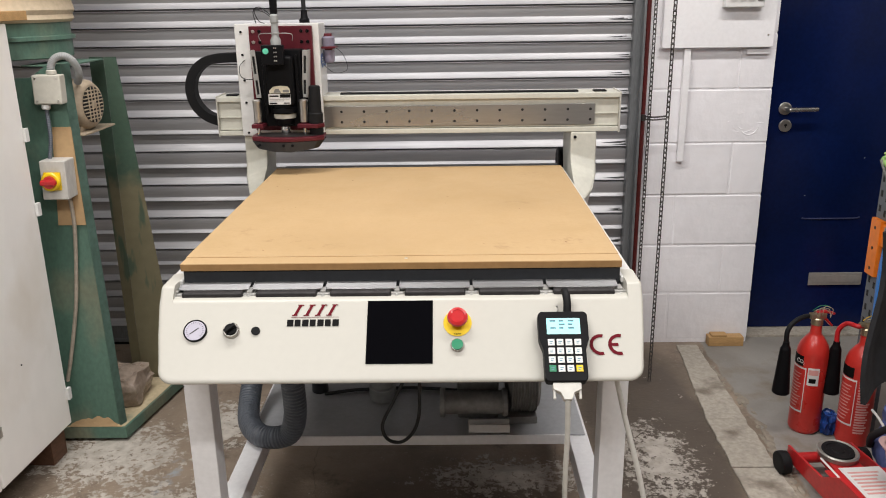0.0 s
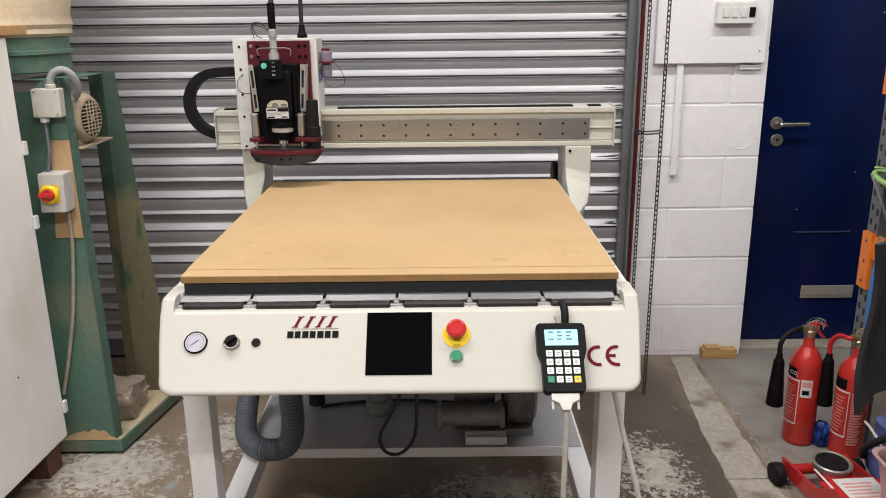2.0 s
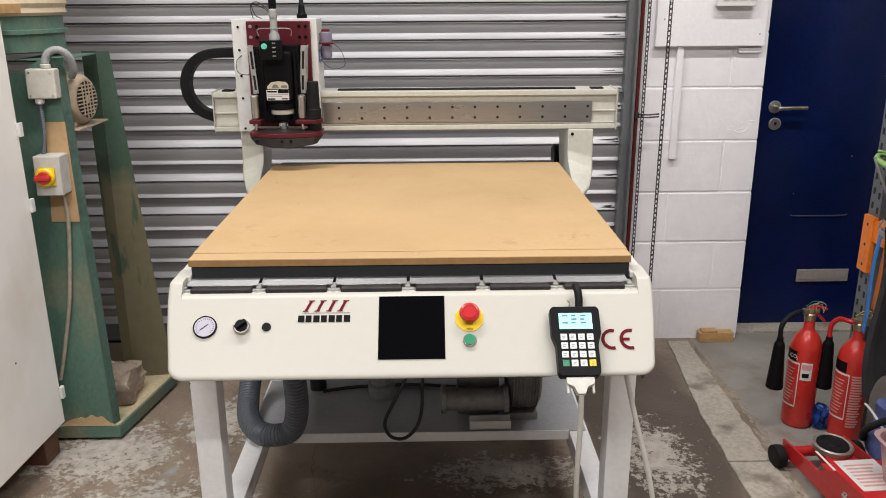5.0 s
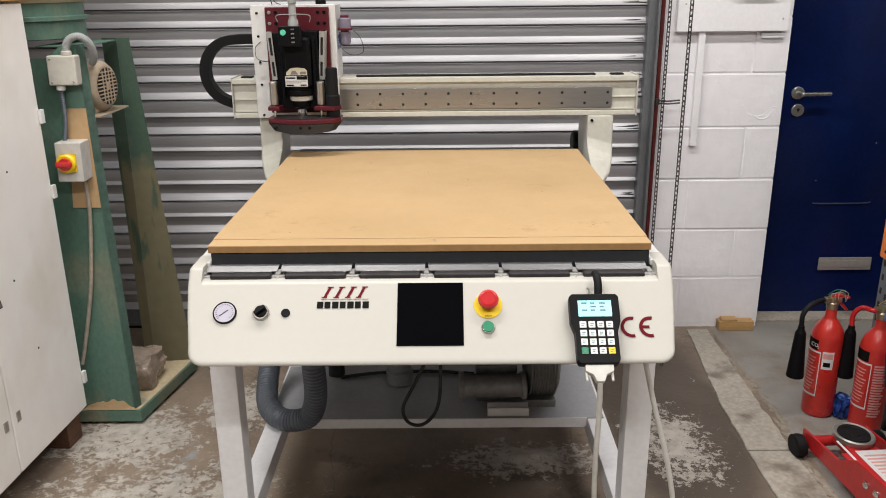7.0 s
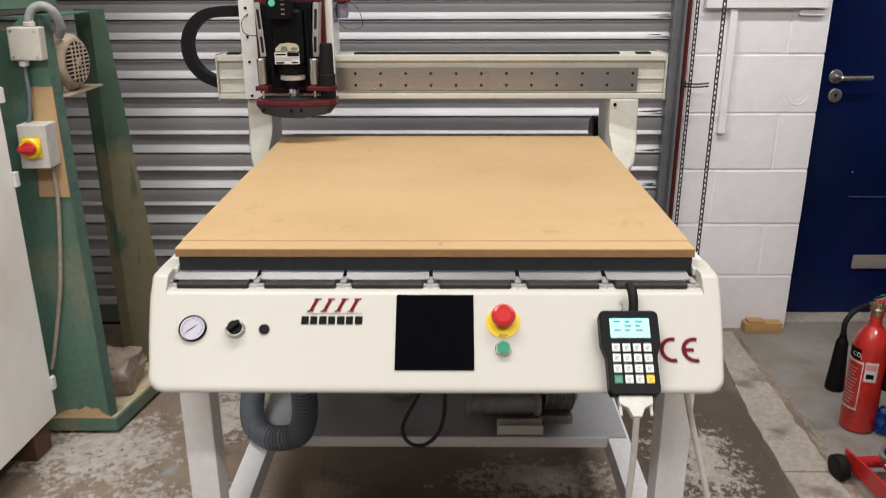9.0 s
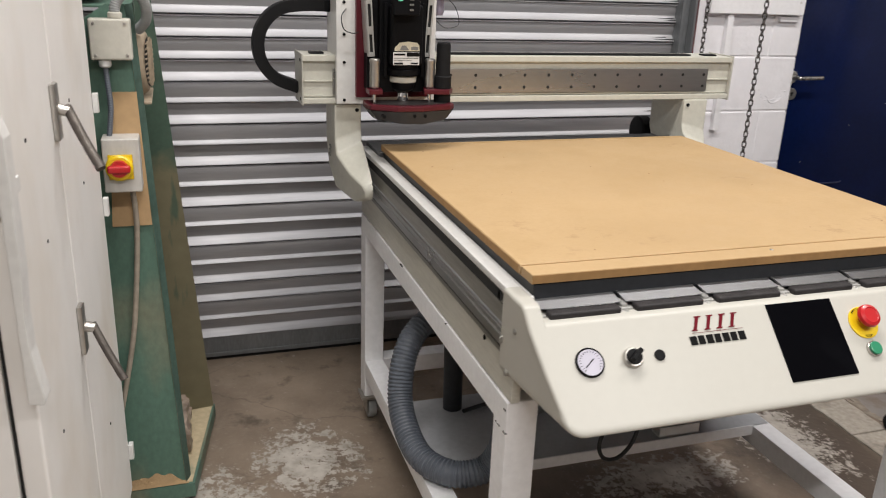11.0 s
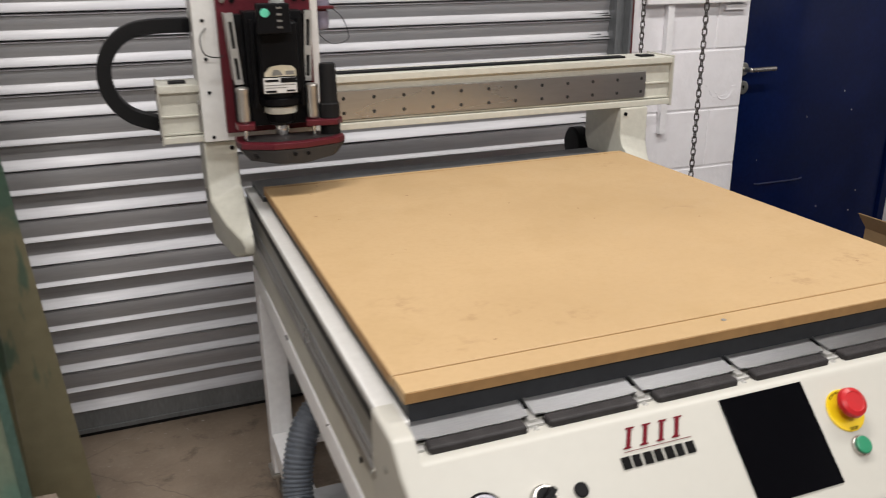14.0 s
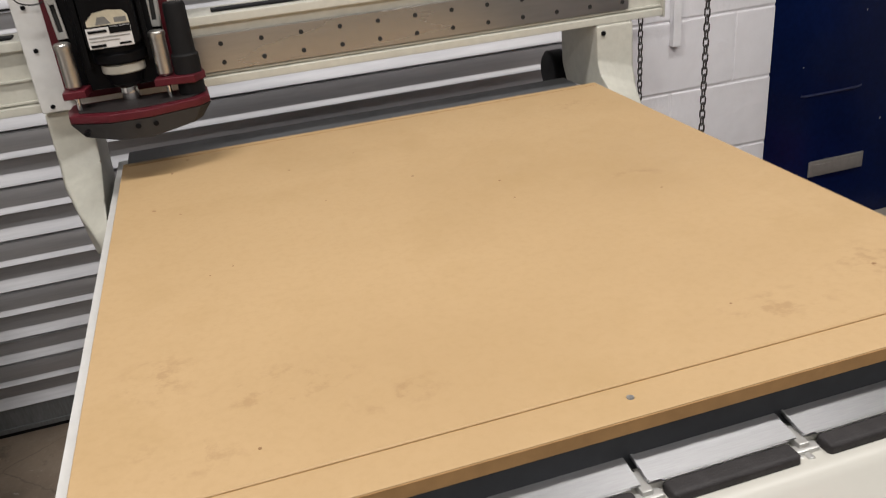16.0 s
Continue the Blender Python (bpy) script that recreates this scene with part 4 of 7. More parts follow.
def console_mesh():
    """Sections along the width: the end zones stand up as wings, the lower corners round off."""
    length, corner, edge = 0.2, 0.032, 0.007
    top, down, face = Vector((0, -1.7185, 0.9005)), Vector((0, -0.6966, -0.7175)), Vector((0, -0.7175, 0.6966))

    def section(d, wing, x, taper):
        cut = corner - math.sqrt(corner ** 2 - (corner - d) ** 2) if d < corner else 0.0
        n = edge - math.sqrt(edge ** 2 - (edge - d) ** 2) if d < edge else 0.0
        end = length - cut - n
        s0 = -0.034 if wing else 0.0
        zt = 0.9262 if wing else 0.8985
        pts = [(Vector((0, -1.612, zt - n)), 0.0), (top + down * s0 + Vector((0, 0.008, 0.0010 - n)), 0.0), (top + down * (s0 + 0.001) - face * (n + 0.0008), 0.0),
               (top + down * (s0 + 0.006) - face * n, 0.0), (top + down * 0.010 - face * n, 0.010), (top + down * 0.08 - face * n, 0.08)]
        tip, back = top + down * end - face * n, Vector((0, -1.612, 0.760 + 0.5 * cut + n))
        heel = (back - tip).normalized()
        for k in range(8):
            f = k / 7
            pts.append((tip + (1 - f) ** 2 * -0.024 * down + f * f * 0.024 * heel, end))
        pts.append((back, 0.0))
        return [(x + taper * q / length, p.y, p.z) for p, q in pts]

    ends = (0.0, 0.0008, 0.0022, 0.0045, 0.0072, 0.011, 0.016, 0.022, 0.0300)
    rows = [section(d, True, CX0 + d, 0.024) for d in ends] + [section(0.0302, False, CX0 + 0.0302, 0.024), section(0.05, False, CX0 + 0.05, 0.018)]
    rows += [section(0.05, False, 0.1, 0.0), section(0.05, False, CX1 - 0.05, -0.014), section(0.0332, False, CX1 - 0.0332, -0.018)]
    rows += [section(d + 0.003 if d > 0.01 else d, True, CX1 - (d + 0.003 if d > 0.01 else d), -0.018) for d in ends[::-1]]
    bm = bmesh.new()
    rings = [[bm.verts.new(p) for p in r] for r in rows]
    for p, q in zip(rings, rings[1:]):
        for k in range(len(p)):
            j = (k + 1) % len(p)
            bm.faces.new((p[k], p[j], q[j], q[k]))
    bm.faces.new(rings[0])
    bm.faces.new(rings[-1])
    bmesh.ops.recalc_face_normals(bm, faces=bm.faces[:])
    return bm


console = part("console", console_mesh(), cream, router,
               "glossy cream sloping control console")
UPS, NRM = Vector((0, 0.6966, 0.7175)), Vector((0, -0.7175, 0.6966))
PANEL = Matrix(((1, 0, 0, 0), (0, UPS.y, NRM.y, -1.7235), (0, UPS.z, NRM.z, 0.8965), (0, 0, 0, 1)))


def on_panel(bm, x, s, h=0.0, turn=0):
    bm.transform(PANEL @ pose(x, -s, h, 0, 0, turn))
    return bm


for y, z in ((-1.668, 0.868), (-1.640, 0.775)):
    part("end_screw", join(cyl((CX0 + 0.012, y, z), (CX0 - 0.0005, y, z), 0.0062, bev=0.001, seg=14), cyl((CX0 + 0.001, y, z), (CX0 - 0.0012, y, z), 0.003, seg=8)), pale_steel, console)
part("black_window", on_panel(box(0.0545, 0.196, -0.1445, 0.0, -0.002, 0.0015, 0.0008), 0, 0), black_gloss, console, "glossy black window")
# pressure gauge
gauge = part("pressure_gauge", on_panel(lathe([(0.0252, -0.002), (0.0252, 0.004), (0.0235, 0.0055), (0.0225, 0.0035)]), -0.314, 0.067), black_plastic, console, "round pressure gauge with white dial")
part("dial", on_panel(lathe([(0.0222, 0.0034), (0.0222, 0.004)]), -0.314, 0.067), dial_white, gauge)
part("needle", on_panel(box(-0.013, 0.009, -0.0009, 0.0009, 0.0042, 0.0048, 0.0002), -0.314, 0.067, 0, 38), black_plastic, gauge)
part("scale", on_panel(join(*[arc_band(0.0165, 0.0195, a, a + 3, 0.0003, 2) for a in range(-45, 226, 15)]), -0.314, 0.067, 0.0041), black_print, gauge)
# rotary switch
kn = part("rotary_switch", on_panel(lathe([(0.0175, -0.001), (0.0175, 0.006), (0.0155, 0.008)]), -0.236, 0.0675), satin_steel, console, "rotary switch with silver collar")
part("knob", on_panel(join(lathe([(0.0135, 0.0078), (0.0125, 0.013)]), box(-0.0135, 0.0135, -0.0042, 0.0042, 0.012, 0.024, 0.002)), -0.236, 0.0675, 0, 40), black_plastic, kn)
part("push_button", on_panel(lathe([(0.0095, -0.001), (0.0095, 0.0025), (0.007, 0.0035)]), -0.184, 0.068), black_plastic, console)
# maker's mark, drawn as plain shapes
marks = []
for x in (-0.108, -0.083, -0.058, -0.034):
    marks += [prism([(x + 0.002, 0.0), (x + 0.0085, 0.0), (x + 0.0205, 0.026), (x + 0.014, 0.026)], "z", 0.0003, 0.0007),
              box(x - 0.001, x + 0.011, 0.0, 0.0022, 0.0003, 0.00075, 0), box(x + 0.011, x + 0.024, 0.0238, 0.026, 0.0003, 0.00075, 0)]
part("printed_mark", on_panel(join(*marks), 0, 0.0335), maroon_print, console)
part("printed_line", on_panel(box(-0.110, -0.008, 0.0, 0.0008, 0.0003, 0.0006, 0), 0, 0.0375), maroon_print, console)
for i in range(7):
    part("printed_block", on_panel(box(-0.118 + 0.0163 * i, -0.1045 + 0.0163 * i - 0.001 * (i % 2), 0.0, 0.0155, 0.0003, 0.0007, 0), 0, 0.058), black_print, console)
# stop button
es = part("stop_button", on_panel(lathe([(0.0305, -0.001), (0.0305, 0.0015), (0.029, 0.002)]), 0.249, 0.0535), yellow_plastic, console, "emergency stop with yellow disc and red mushroom head")
part("mushroom_head", on_panel(lathe([(0.010, 0.0018), (0.010, 0.012), (0.0205, 0.014), (0.0222, 0.018), (0.0205, 0.0235), (0.0145, 0.0262), (0.0135, 0.0254)]), 0.249, 0.047), red_plastic, es)
writing("stop_word", "STOP", 0.0062, black_print, es, PANEL @ pose(0.249, -0.0800, 0.0022))
for k, ch in enumerate("EMERGENCY"):
    a = 40 - 10 * k
    writing("warning_letter", ch, 0.0056, black_print, es, PANEL @ pose(0.249 - 0.0268 * math.sin(radians(a)), -0.0535 + 0.0268 * math.cos(radians(a)), 0.0022, 0, 0, a))
gb = part("start_button", on_panel(lathe([(0.0145, -0.001), (0.0145, 0.0045), (0.0135, 0.0055)]), 0.248, 0.1045), satin_steel, console, "green start button in a silver ring")
part("cap", on_panel(lathe([(0.0122, 0.005), (0.0122, 0.0085), (0.0105, 0.0098)]), 0.248, 0.1045), green_plastic, gb)
# conformity mark
ce = join(on_panel(arc_band(0.0165, 0.0235, 75, 285, 0.0005), 0.551, 0.1055, 0.0003), on_panel(arc_band(0.0165, 0.0235, 75, 285, 0.0005), 0.590, 0.1055, 0.0003),
          on_panel(box(-0.022, -0.002, -0.0032, 0.0032, 0.0003, 0.0008, 0), 0.590, 0.1055))
part("conformity_mark", ce, maroon_print, console)

# gantry
BENCH = set(router.children)
GY = -0.532
beam = part("gantry_beam", prism([(GY, 1.068), (GY + 0.13, 1.068), (GY + 0.13, 1.204), (GY, 1.204), (GY, 1.187), (GY + 0.012, 1.186), (GY + 0.012, 1.085), (GY, 1.084)], "x", -0.585, 0.842, 0.0018),
            cream_cast, router, "cream painted gantry beam")
for x0, x1 in ((-0.589, -0.5845), (0.8415, 0.847)):
    part("end_plate", box(x0, x1, GY - 0.003, GY + 0.133, 1.064, 1.208, 0.002), cream, beam)
    for z in (1.08, 1.19):
        xx = x0 if x0 < 0 else x1
        part("bolt", cyl((xx, GY + 0.02, z), (xx + (-0.002 if x0 < 0 else 0.002), GY + 0.02, z), 0.005, bev=0.0004, seg=10), black_plastic, beam)
for z in (1.130, 1.088):
    part("inner_ledge", box(-0.583, 0.84, GY + 0.006, GY + 0.0125, z, z + 0.0035, 0), cream_cast, beam)
splate = part("steel_plate", box(-0.50, 0.756, GY + 0.003, GY + 0.013, 1.094, 1.166, 0.001), steel, beam, "ground steel plate with bolt holes")
hole = make_mesh("bolt_hole", lathe([(0.0048, 0), (0.0048, 0.0006)], pose(0, 0, 0, 90), 14), dark_gap)
for i in range(15):
    for z in (1.1475, 1.1105):
        piece("bolt_hole", hole, splate, (0.7405 - 0.0805 * i, GY + 0.0032, z))
for x0, x1 in ((-0.15, 0.70), (0.755, 0.80), (-0.56, -0.52)):
    part("rail_cover", box(x0, x1, GY + 0.03, GY + 0.065, 1.2045, 1.2095, 0.001), black_rubber, beam)


def gantry_leg(xin, xout, back=-0.395):
    """Post under the beam whose foot sweeps forward and narrows towards the rail; xin is the side by the bed."""
    w = xout - xin
    heel = (-0.430 if back < -0.36 else -0.39, 0.87)
    inner = [(back, 1.067), (-0.538, 1.067), (-0.539, 0.990), (-0.552, 0.962), (-0.640, 0.912), (-0.694, 0.872), (-0.704, 0.850), (-0.697, 0.824), (-0.640, 0.802), (-0.500, 0.812), heel, (back - 0.003, 0.95)]
    outer = [(back, 1.067), (-0.538, 1.067), (-0.540, 0.965), (-0.556, 0.925), (-0.630, 0.885), (-0.688, 0.862), (-0.699, 0.846), (-0.693, 0.826), (-0.640, 0.804), (-0.500, 0.814), heel, (back - 0.003, 0.95)]
    pull = [0, 0, 0, 0.02, 0.30, 0.62, 0.70, 0.70, 0.45, 0.1, 0, 0]
    bm = bmesh.new()
    a = [bm.verts.new((xin, y, z)) for y, z in inner]
    c = [bm.verts.new((xout - w * p, y, z)) for (y, z), p in zip(outer, pull)]
    bm.faces.new(a)
    bm.faces.new(c[::-1])
    for k in range(len(a)):
        bm.faces.new((a[k], c[k], c[(k + 1) % len(a)], a[(k + 1) % len(a)]))
    bmesh.ops.triangulate(bm, faces=[f for f in bm.faces if len(f.verts) == 4 and min(v.co.y for v in f.verts) < -0.545])
    bmesh.ops.recalc_face_normals(bm, faces=bm.faces[:])
    bmesh.ops.bevel(bm, geom=bm.edges[:], offset=0.006, segments=2, profile=0.5, affect="EDGES")
    g = part("gantry_leg", bm, cream_cast, router, "cream cast gantry leg sweeping forward to its foot")
    part("bolt", cyl((xin + w * 0.17, -0.537, 1.05), (xin + w * 0.17, -0.542, 1.05), 0.0055, bev=0.0005, seg=12), black_plastic, g)
    d = math.copysign(0.0006, w)
    for k in range(3):
        part("stamped_mark", tube([(xout + d * 0.4, -0.468 - 0.003 * k, 0.902 + 0.013 * k), (xout + d, -0.460 - 0.003 * k, 0.910 + 0.013 * k), (xout + d * 0.4, -0.447 - 0.003 * k, 0.906 + 0.013 * k)], 0.0022, 6, 3), tray_grey, g)


gantry_leg(-0.418, -0.497)
gantry_leg(0.672, 0.764, -0.342)
part("belt_motor", lathe([(0.046, 0), (0.052, 0.003), (0.052, 0.036), (0.044, 0.042)], along((0.70, -0.286, 0.918), (0.60, -0.286, 0.918))), black_plastic, router, "black belt drive motor behind the leg")
rear_bar = part("rear_bar", box(-0.378, 0.628, -0.588, -0.408, 0.8955, 0.9365, 0.003), rear_grey, router, "dark grey deck behind the bed")
part("edge_line", box(-0.374, 0.622, -0.5795, -0.5765, 0.9366, 0.9385, 0.0004), white_plate, rear_bar)
for x in (-0.352, -0.18, -0.02, 0.14, 0.30, 0.46, 0.61):
    part("clip", box(x, x + 0.014, -0.586, -0.577, 0.9367, 0.9415, 0.001), white_plate, rear_bar)
# head
BARE = set(router.children)
HX0, HX1, HZ1 = -0.495, -0.205, 1.478
head = part("head_housing", join(box(HX0, HX1, -0.560, -0.5385, 1.078, HZ1, 0.003), box(HX0 + 0.002, HX1 - 0.002, -0.54, -0.405, 1.214, HZ1 - 0.002, 0.004)), white_plate, router, "white sheet metal carriage housing")
for z in (1.09, 1.20, 1.28, 1.37, 1.45):
    part("bolt", cyl((HX0 + 0.022, -0.5595, z), (HX0 + 0.022, -0.5625, z), 0.0045, bev=0.0005, seg=10), black_plastic, head)
part("loose_wire", tube([(HX0 + 0.028, -0.561, 1.352), (HX0 + 0.012, -0.575, 1.33), (HX0 + 0.018, -0.585, 1.295), (HX0 + 0.05, -0.58, 1.285), (HX0 + 0.075, -0.572, 1.30)], 0.0014, 6), cable_black, head)
mplate = part("mounting_plate", box(-0.442, -0.226, -0.578, -0.5605, 1.10, 1.470, 0.003), maroon, router, "maroon anodised mounting plate")
for x in (-0.427, -0.405, -0.262, -0.241):
    for z in (1.385, 1.415, 1.452):
        if (x < -0.35 and z > 1.40) or (x > -0.30):
            part("cap_screw", lathe([(0.006, 0), (0.006, 0.003), (0.003, 0.0035), (0.003, 0.001)], along((x, -0.578, z), (x, -0.6, z)), 14), satin_steel if x < -0.41 else black_plastic, mplate)
SX, SY = -0.325, -0.640
spindle = part("spindle", box(SX - 0.045, SX + 0.045, -0.688, -0.6405, 1.205, 1.372, 0.010, 3), black_plastic, router, "black square spindle motor")
part("cooling_body", box(SX - 0.066, SX + 0.066, -0.640, -0.579, 1.125, 1.392, 0.004), black_plastic, spindle)
for e in (-1, 1):
    for k in range(5):
        part("fin", box(SX + e * 0.053 - 0.0035, SX + e * 0.053 + 0.0035, -0.660 + 0.004 * k, -0.6585 + 0.004 * k, 1.17, 1.375, 0.0005), black_plastic, spindle)
for x0, x1 in ((-0.421, SX - 0.0665), (SX + 0.0665, -0.243)):
    part("side_cover", box(x0, x1, -0.6235, -0.579, 1.130, 1.385, 0.002), black_plastic, spindle)
part("clamp_frame", tube([(SX - 0.052, -0.69, 1.425), (SX - 0.052, -0.70, 1.447), (SX, -0.712, 1.450), (SX + 0.052, -0.70, 1.447), (SX + 0.052, -0.69, 1.425)], 0.0015, 8, 5), pipe_grey, spindle, "thin bright wire clamp")
part("terminal_box", box(SX - 0.047, SX + 0.024, -0.722, -0.6885, 1.345, 1.412, 0.004), black_plastic, spindle)
part("green_sticker", cyl((SX - 0.031, -0.7215, 1.392), (SX - 0.031, -0.7235, 1.392), 0.0098, bev=0.0003, seg=20), M("mint_sticker", (0.12, 0.55, 0.38), 0.4), spindle, "round mint sticker")
part("box_screws", join(*[cyl((SX + x, -0.7215, z), (SX + x, -0.7235, z), 0.0028, bev=0.0003, seg=8) for x in (-0.003, 0.003) for z in (1.36, 1.374, 1.388, 1.402)]), satin_steel, spindle)
lab = part("label", box(SX - 0.040, SX + 0.034, -0.6895, -0.6882, 1.208, 1.244, 0.0003, 1), label_white, spindle, "white rating label with a black block")
part("label_block", box(SX - 0.002, SX + 0.0335, -0.6901, -0.6896, 1.232, 1.2435, 0), black_print, lab)
for k, (x0, x1, z, h) in enumerate(((-0.037, -0.006, 1.235, 0.005), (-0.037, 0.030, 1.226, 0.002), (-0.037, 0.012, 1.220, 0.002), (-0.037, -0.012, 1.210, 0.005), (0.010, 0.030, 1.211, 0.004))):
    part("print_bar", box(SX + x0, SX + x1, -0.6901, -0.6896, z, z + h, 0), tray_grey if k in (1, 2) else black_print, lab)
sheetlet = part("torn_label", prism([(SX - 0.036, 1.247), (SX + 0.034, 1.247), (SX + 0.033, 1.262), (SX + 0.026, 1.270), (SX + 0.002, 1.273), (SX - 0.022, 1.270), (SX - 0.036, 1.256)], "y", -0.6895, -0.6883),
                M("cream_label", (0.62, 0.57, 0.44), 0.5, var=0.1, scale=40), spindle, "torn cream paper label")
part("print_patch", prism([(SX - 0.022, 1.249), (SX + 0.004, 1.249), (SX - 0.004, 1.262), (SX - 0.016, 1.262)], "y", -0.6901, -0.6896), tray_grey, sheetlet)
part("print_patch", box(SX + 0.010, SX + 0.030, -0.6901, -0.6896, 1.250, 1.259, 0), tray_grey, sheetlet)
part("nose_collar", lathe([(0.043, 0), (0.047, 0.004), (0.047, 0.018), (0.042, 0.022), (0.042, 0.03)], Matrix.Translation((SX + 0.002, SY, 1.174))), black_plastic, spindle)
part("white_ring", lathe([(0.036, 0), (0.038, 0.002), (0.038, 0.016), (0.036, 0.018)], Matrix.Translation((SX + 0.002, SY, 1.155))), cream_cast, spindle, "off-white ring")
part("nose", lathe([(0.018, 0), (0.030, 0.008), (0.034, 0.028)], Matrix.Translation((SX + 0.002, SY, 1.127))), black_plastic, spindle)
part("collet_nut", lathe([(0.013, 0), (0.016, 0.004), (0.016, 0.024), (0.013, 0.028)], Matrix.Translation((SX + 0.002, SY, 1.099)), 12), chrome, spindle, "steel collet nut")
for cx in (-0.4105, -0.2535):
    e = 1 if cx > SX else -1
    lean = Matrix.Translation((cx, 0, 1.225)) @ pose(0, 0, 0, 0, 3.5 * e, 0)
    slots = join(box(-0.0085, -0.0040, -0.634, -0.630, 0, 0.165, 0.0008), box(0.0040, 0.0085, -0.634, -0.630, 0, 0.165, 0.0008),
                 *[box(-0.0042, 0.0042, -0.634, -0.630, z, z + d, 0.0008) for z, d in ((0, 0.012), (0.062, 0.022), (0.145, 0.02))], box(e * 0.0085 - 0.0015, e * 0.0085 + 0.0015, -0.630, -0.580, 0, 0.165, 0.0008))
    slots.transform(lean)
    br = part("slotted_bracket", slots, bracket_alu, router, "pale slotted metal bracket")
    backing = box(-0.006, 0.006, -0.628, -0.624, 0.004, 0.160, 0)
    backing.transform(lean)
    part("slot_backing", backing, dark_gap, br)
    part("air_cylinder", lathe([(0.011, 0), (0.0135, 0.003), (0.0135, 0.07), (0.0148, 0.072), (0.0148, 0.078), (0.0135, 0.08), (0.010, 0.082)], Matrix.Translation((cx, -0.668, 1.142)), 20), satin_steel, router, "dull steel air cylinder")
    part("rod", lathe([(0.0045, 0), (0.0045, 0.05), (0.009, 0.05), (0.009, 0.056)], Matrix.Translation((cx, -0.668, 1.092)), 14), chrome, router)
for plate_bm in (prism([(-0.430, -0.69), (-0.392, -0.69), (-0.385, -0.645), (-0.43, -0.645)], "z", 1.125, 1.139, 0.002), prism([(-0.275, -0.69), (-0.205, -0.70), (-0.185, -0.67), (-0.19, -0.635), (-0.262, -0.63)], "z", 1.125, 1.139, 0.002)):
    part("bracket_plate", plate_bm, maroon, router)
part("dust_tube", lathe([(0.019, 0), (0.0235, 0.002), (0.0245, 0.075), (0.0205, 0.080), (0.0195, 0.165), (0.0175, 0.171), (0.010, 0.172)], Matrix.Translation((-0.214, -0.665, 1.098))), black_rubber, router, "black dust cup tube")
foot_out = [(-0.434, -0.66), (-0.428, -0.70), (-0.36, -0.735), (-0.29, -0.738), (-0.205, -0.712), (-0.186, -0.69), (-0.188, -0.62), (-0.43, -0.61)]
pf = part("pressure_foot", prism(foot_out, "z", 1.083, 1.0985, 0.003), maroon, router, "maroon pressure foot with dark brush skirt")
skirt = prism(foot_out, "z", 1.050, 1.0825, 0.0)
for v in skirt.verts:
    if v.co.z < 1.06:
        v.co.x += (-0.31 - v.co.x) * 0.16
        v.co.z += 0.010 * abs((v.co.x + 0.31) / 0.10) - 0.004
part("skirt", skirt, M("charcoal_skirt", (0.022, 0.021, 0.022), 0.55, var=0.15), pf)
for x in (-0.40, -0.315, -0.285):
    part("foot_bolt", cyl((x, -0.722 if x < -0.35 else -0.741, 1.072), (x, -0.742, 1.072), 0.005, bev=0.0005, seg=10), black_plastic, pf)
# near-black plate laid on the maroon foot in place of a recess
foot_in = [(-0.31 + (x + 0.31) * 0.86, -0.672 + (y + 0.672) * 0.72) for x, y in foot_out]
part("foot_well", prism(foot_in, "z", 1.0984, 1.1005, 0.0006), M("dark_foot_plate", (0.02, 0.016, 0.016), 0.5, var=0.3, scale=30), pf, "dark recessed top of the foot")
# right face fittings of the head
part("sticker", cyl((HX1, -0.515, 1.345), (HX1 + 0.0012, -0.515, 1.345), 0.026, bev=0.0003, seg=28), M("blue_sticker", (0.04, 0.10, 0.30), 0.4), head, "round blue safety sticker")
part("sticker", cyl((HX1, -0.458, 1.345), (HX1 + 0.0012, -0.458, 1.345), 0.026, bev=0.0003, seg=28), M("blue_sticker", (0.04, 0.10, 0.30), 0.4), head, "round blue safety sticker")
part("sticker_marks", join(*[box(HX1 + 0.0012, HX1 + 0.0018, y - 0.010, y + 0.010, 1.335 + 0.009 * k, 1.339 + 0.009 * k, 0) for y in (-0.515, -0.458) for k in range(3)]), label_white, head)
part("regulator", join(lathe([(0.018, 0), (0.022, 0.004), (0.022, 0.035), (0.018, 0.04)], along((HX1 + 0.022, -0.495, 1.39), (HX1 + 0.022, -0.495, 1.45)), 18),
                       lathe([(0.016, 0), (0.020, 0.01), (0.020, 0.045)], along((HX1 + 0.022, -0.495, 1.335), (HX1 + 0.022, -0.495, 1.39)), 18)), M("smoky_bowl", (0.22, 0.20, 0.26), 0.2, var=0.1), head, "small smoky air regulator bowl")
part("regulator_bracket", join(box(HX1, HX1 + 0.05, -0.525, -0.468, 1.386, 1.394, 0.002), box(HX1 + 0.008, HX1 + 0.036, -0.51, -0.48, 1.345, 1.44, 0.004)), maroon, head)
part("thin_wire", tube([(HX1 + 0.045, -0.50, 1.39), (HX1 + 0.075, -0.505, 1.36), (HX1 + 0.085, -0.51, 1.31), (HX1 + 0.04, -0.515, 1.30), (HX1 + 0.005, -0.52, 1.33)], 0.0012, 6), cable_black, head)
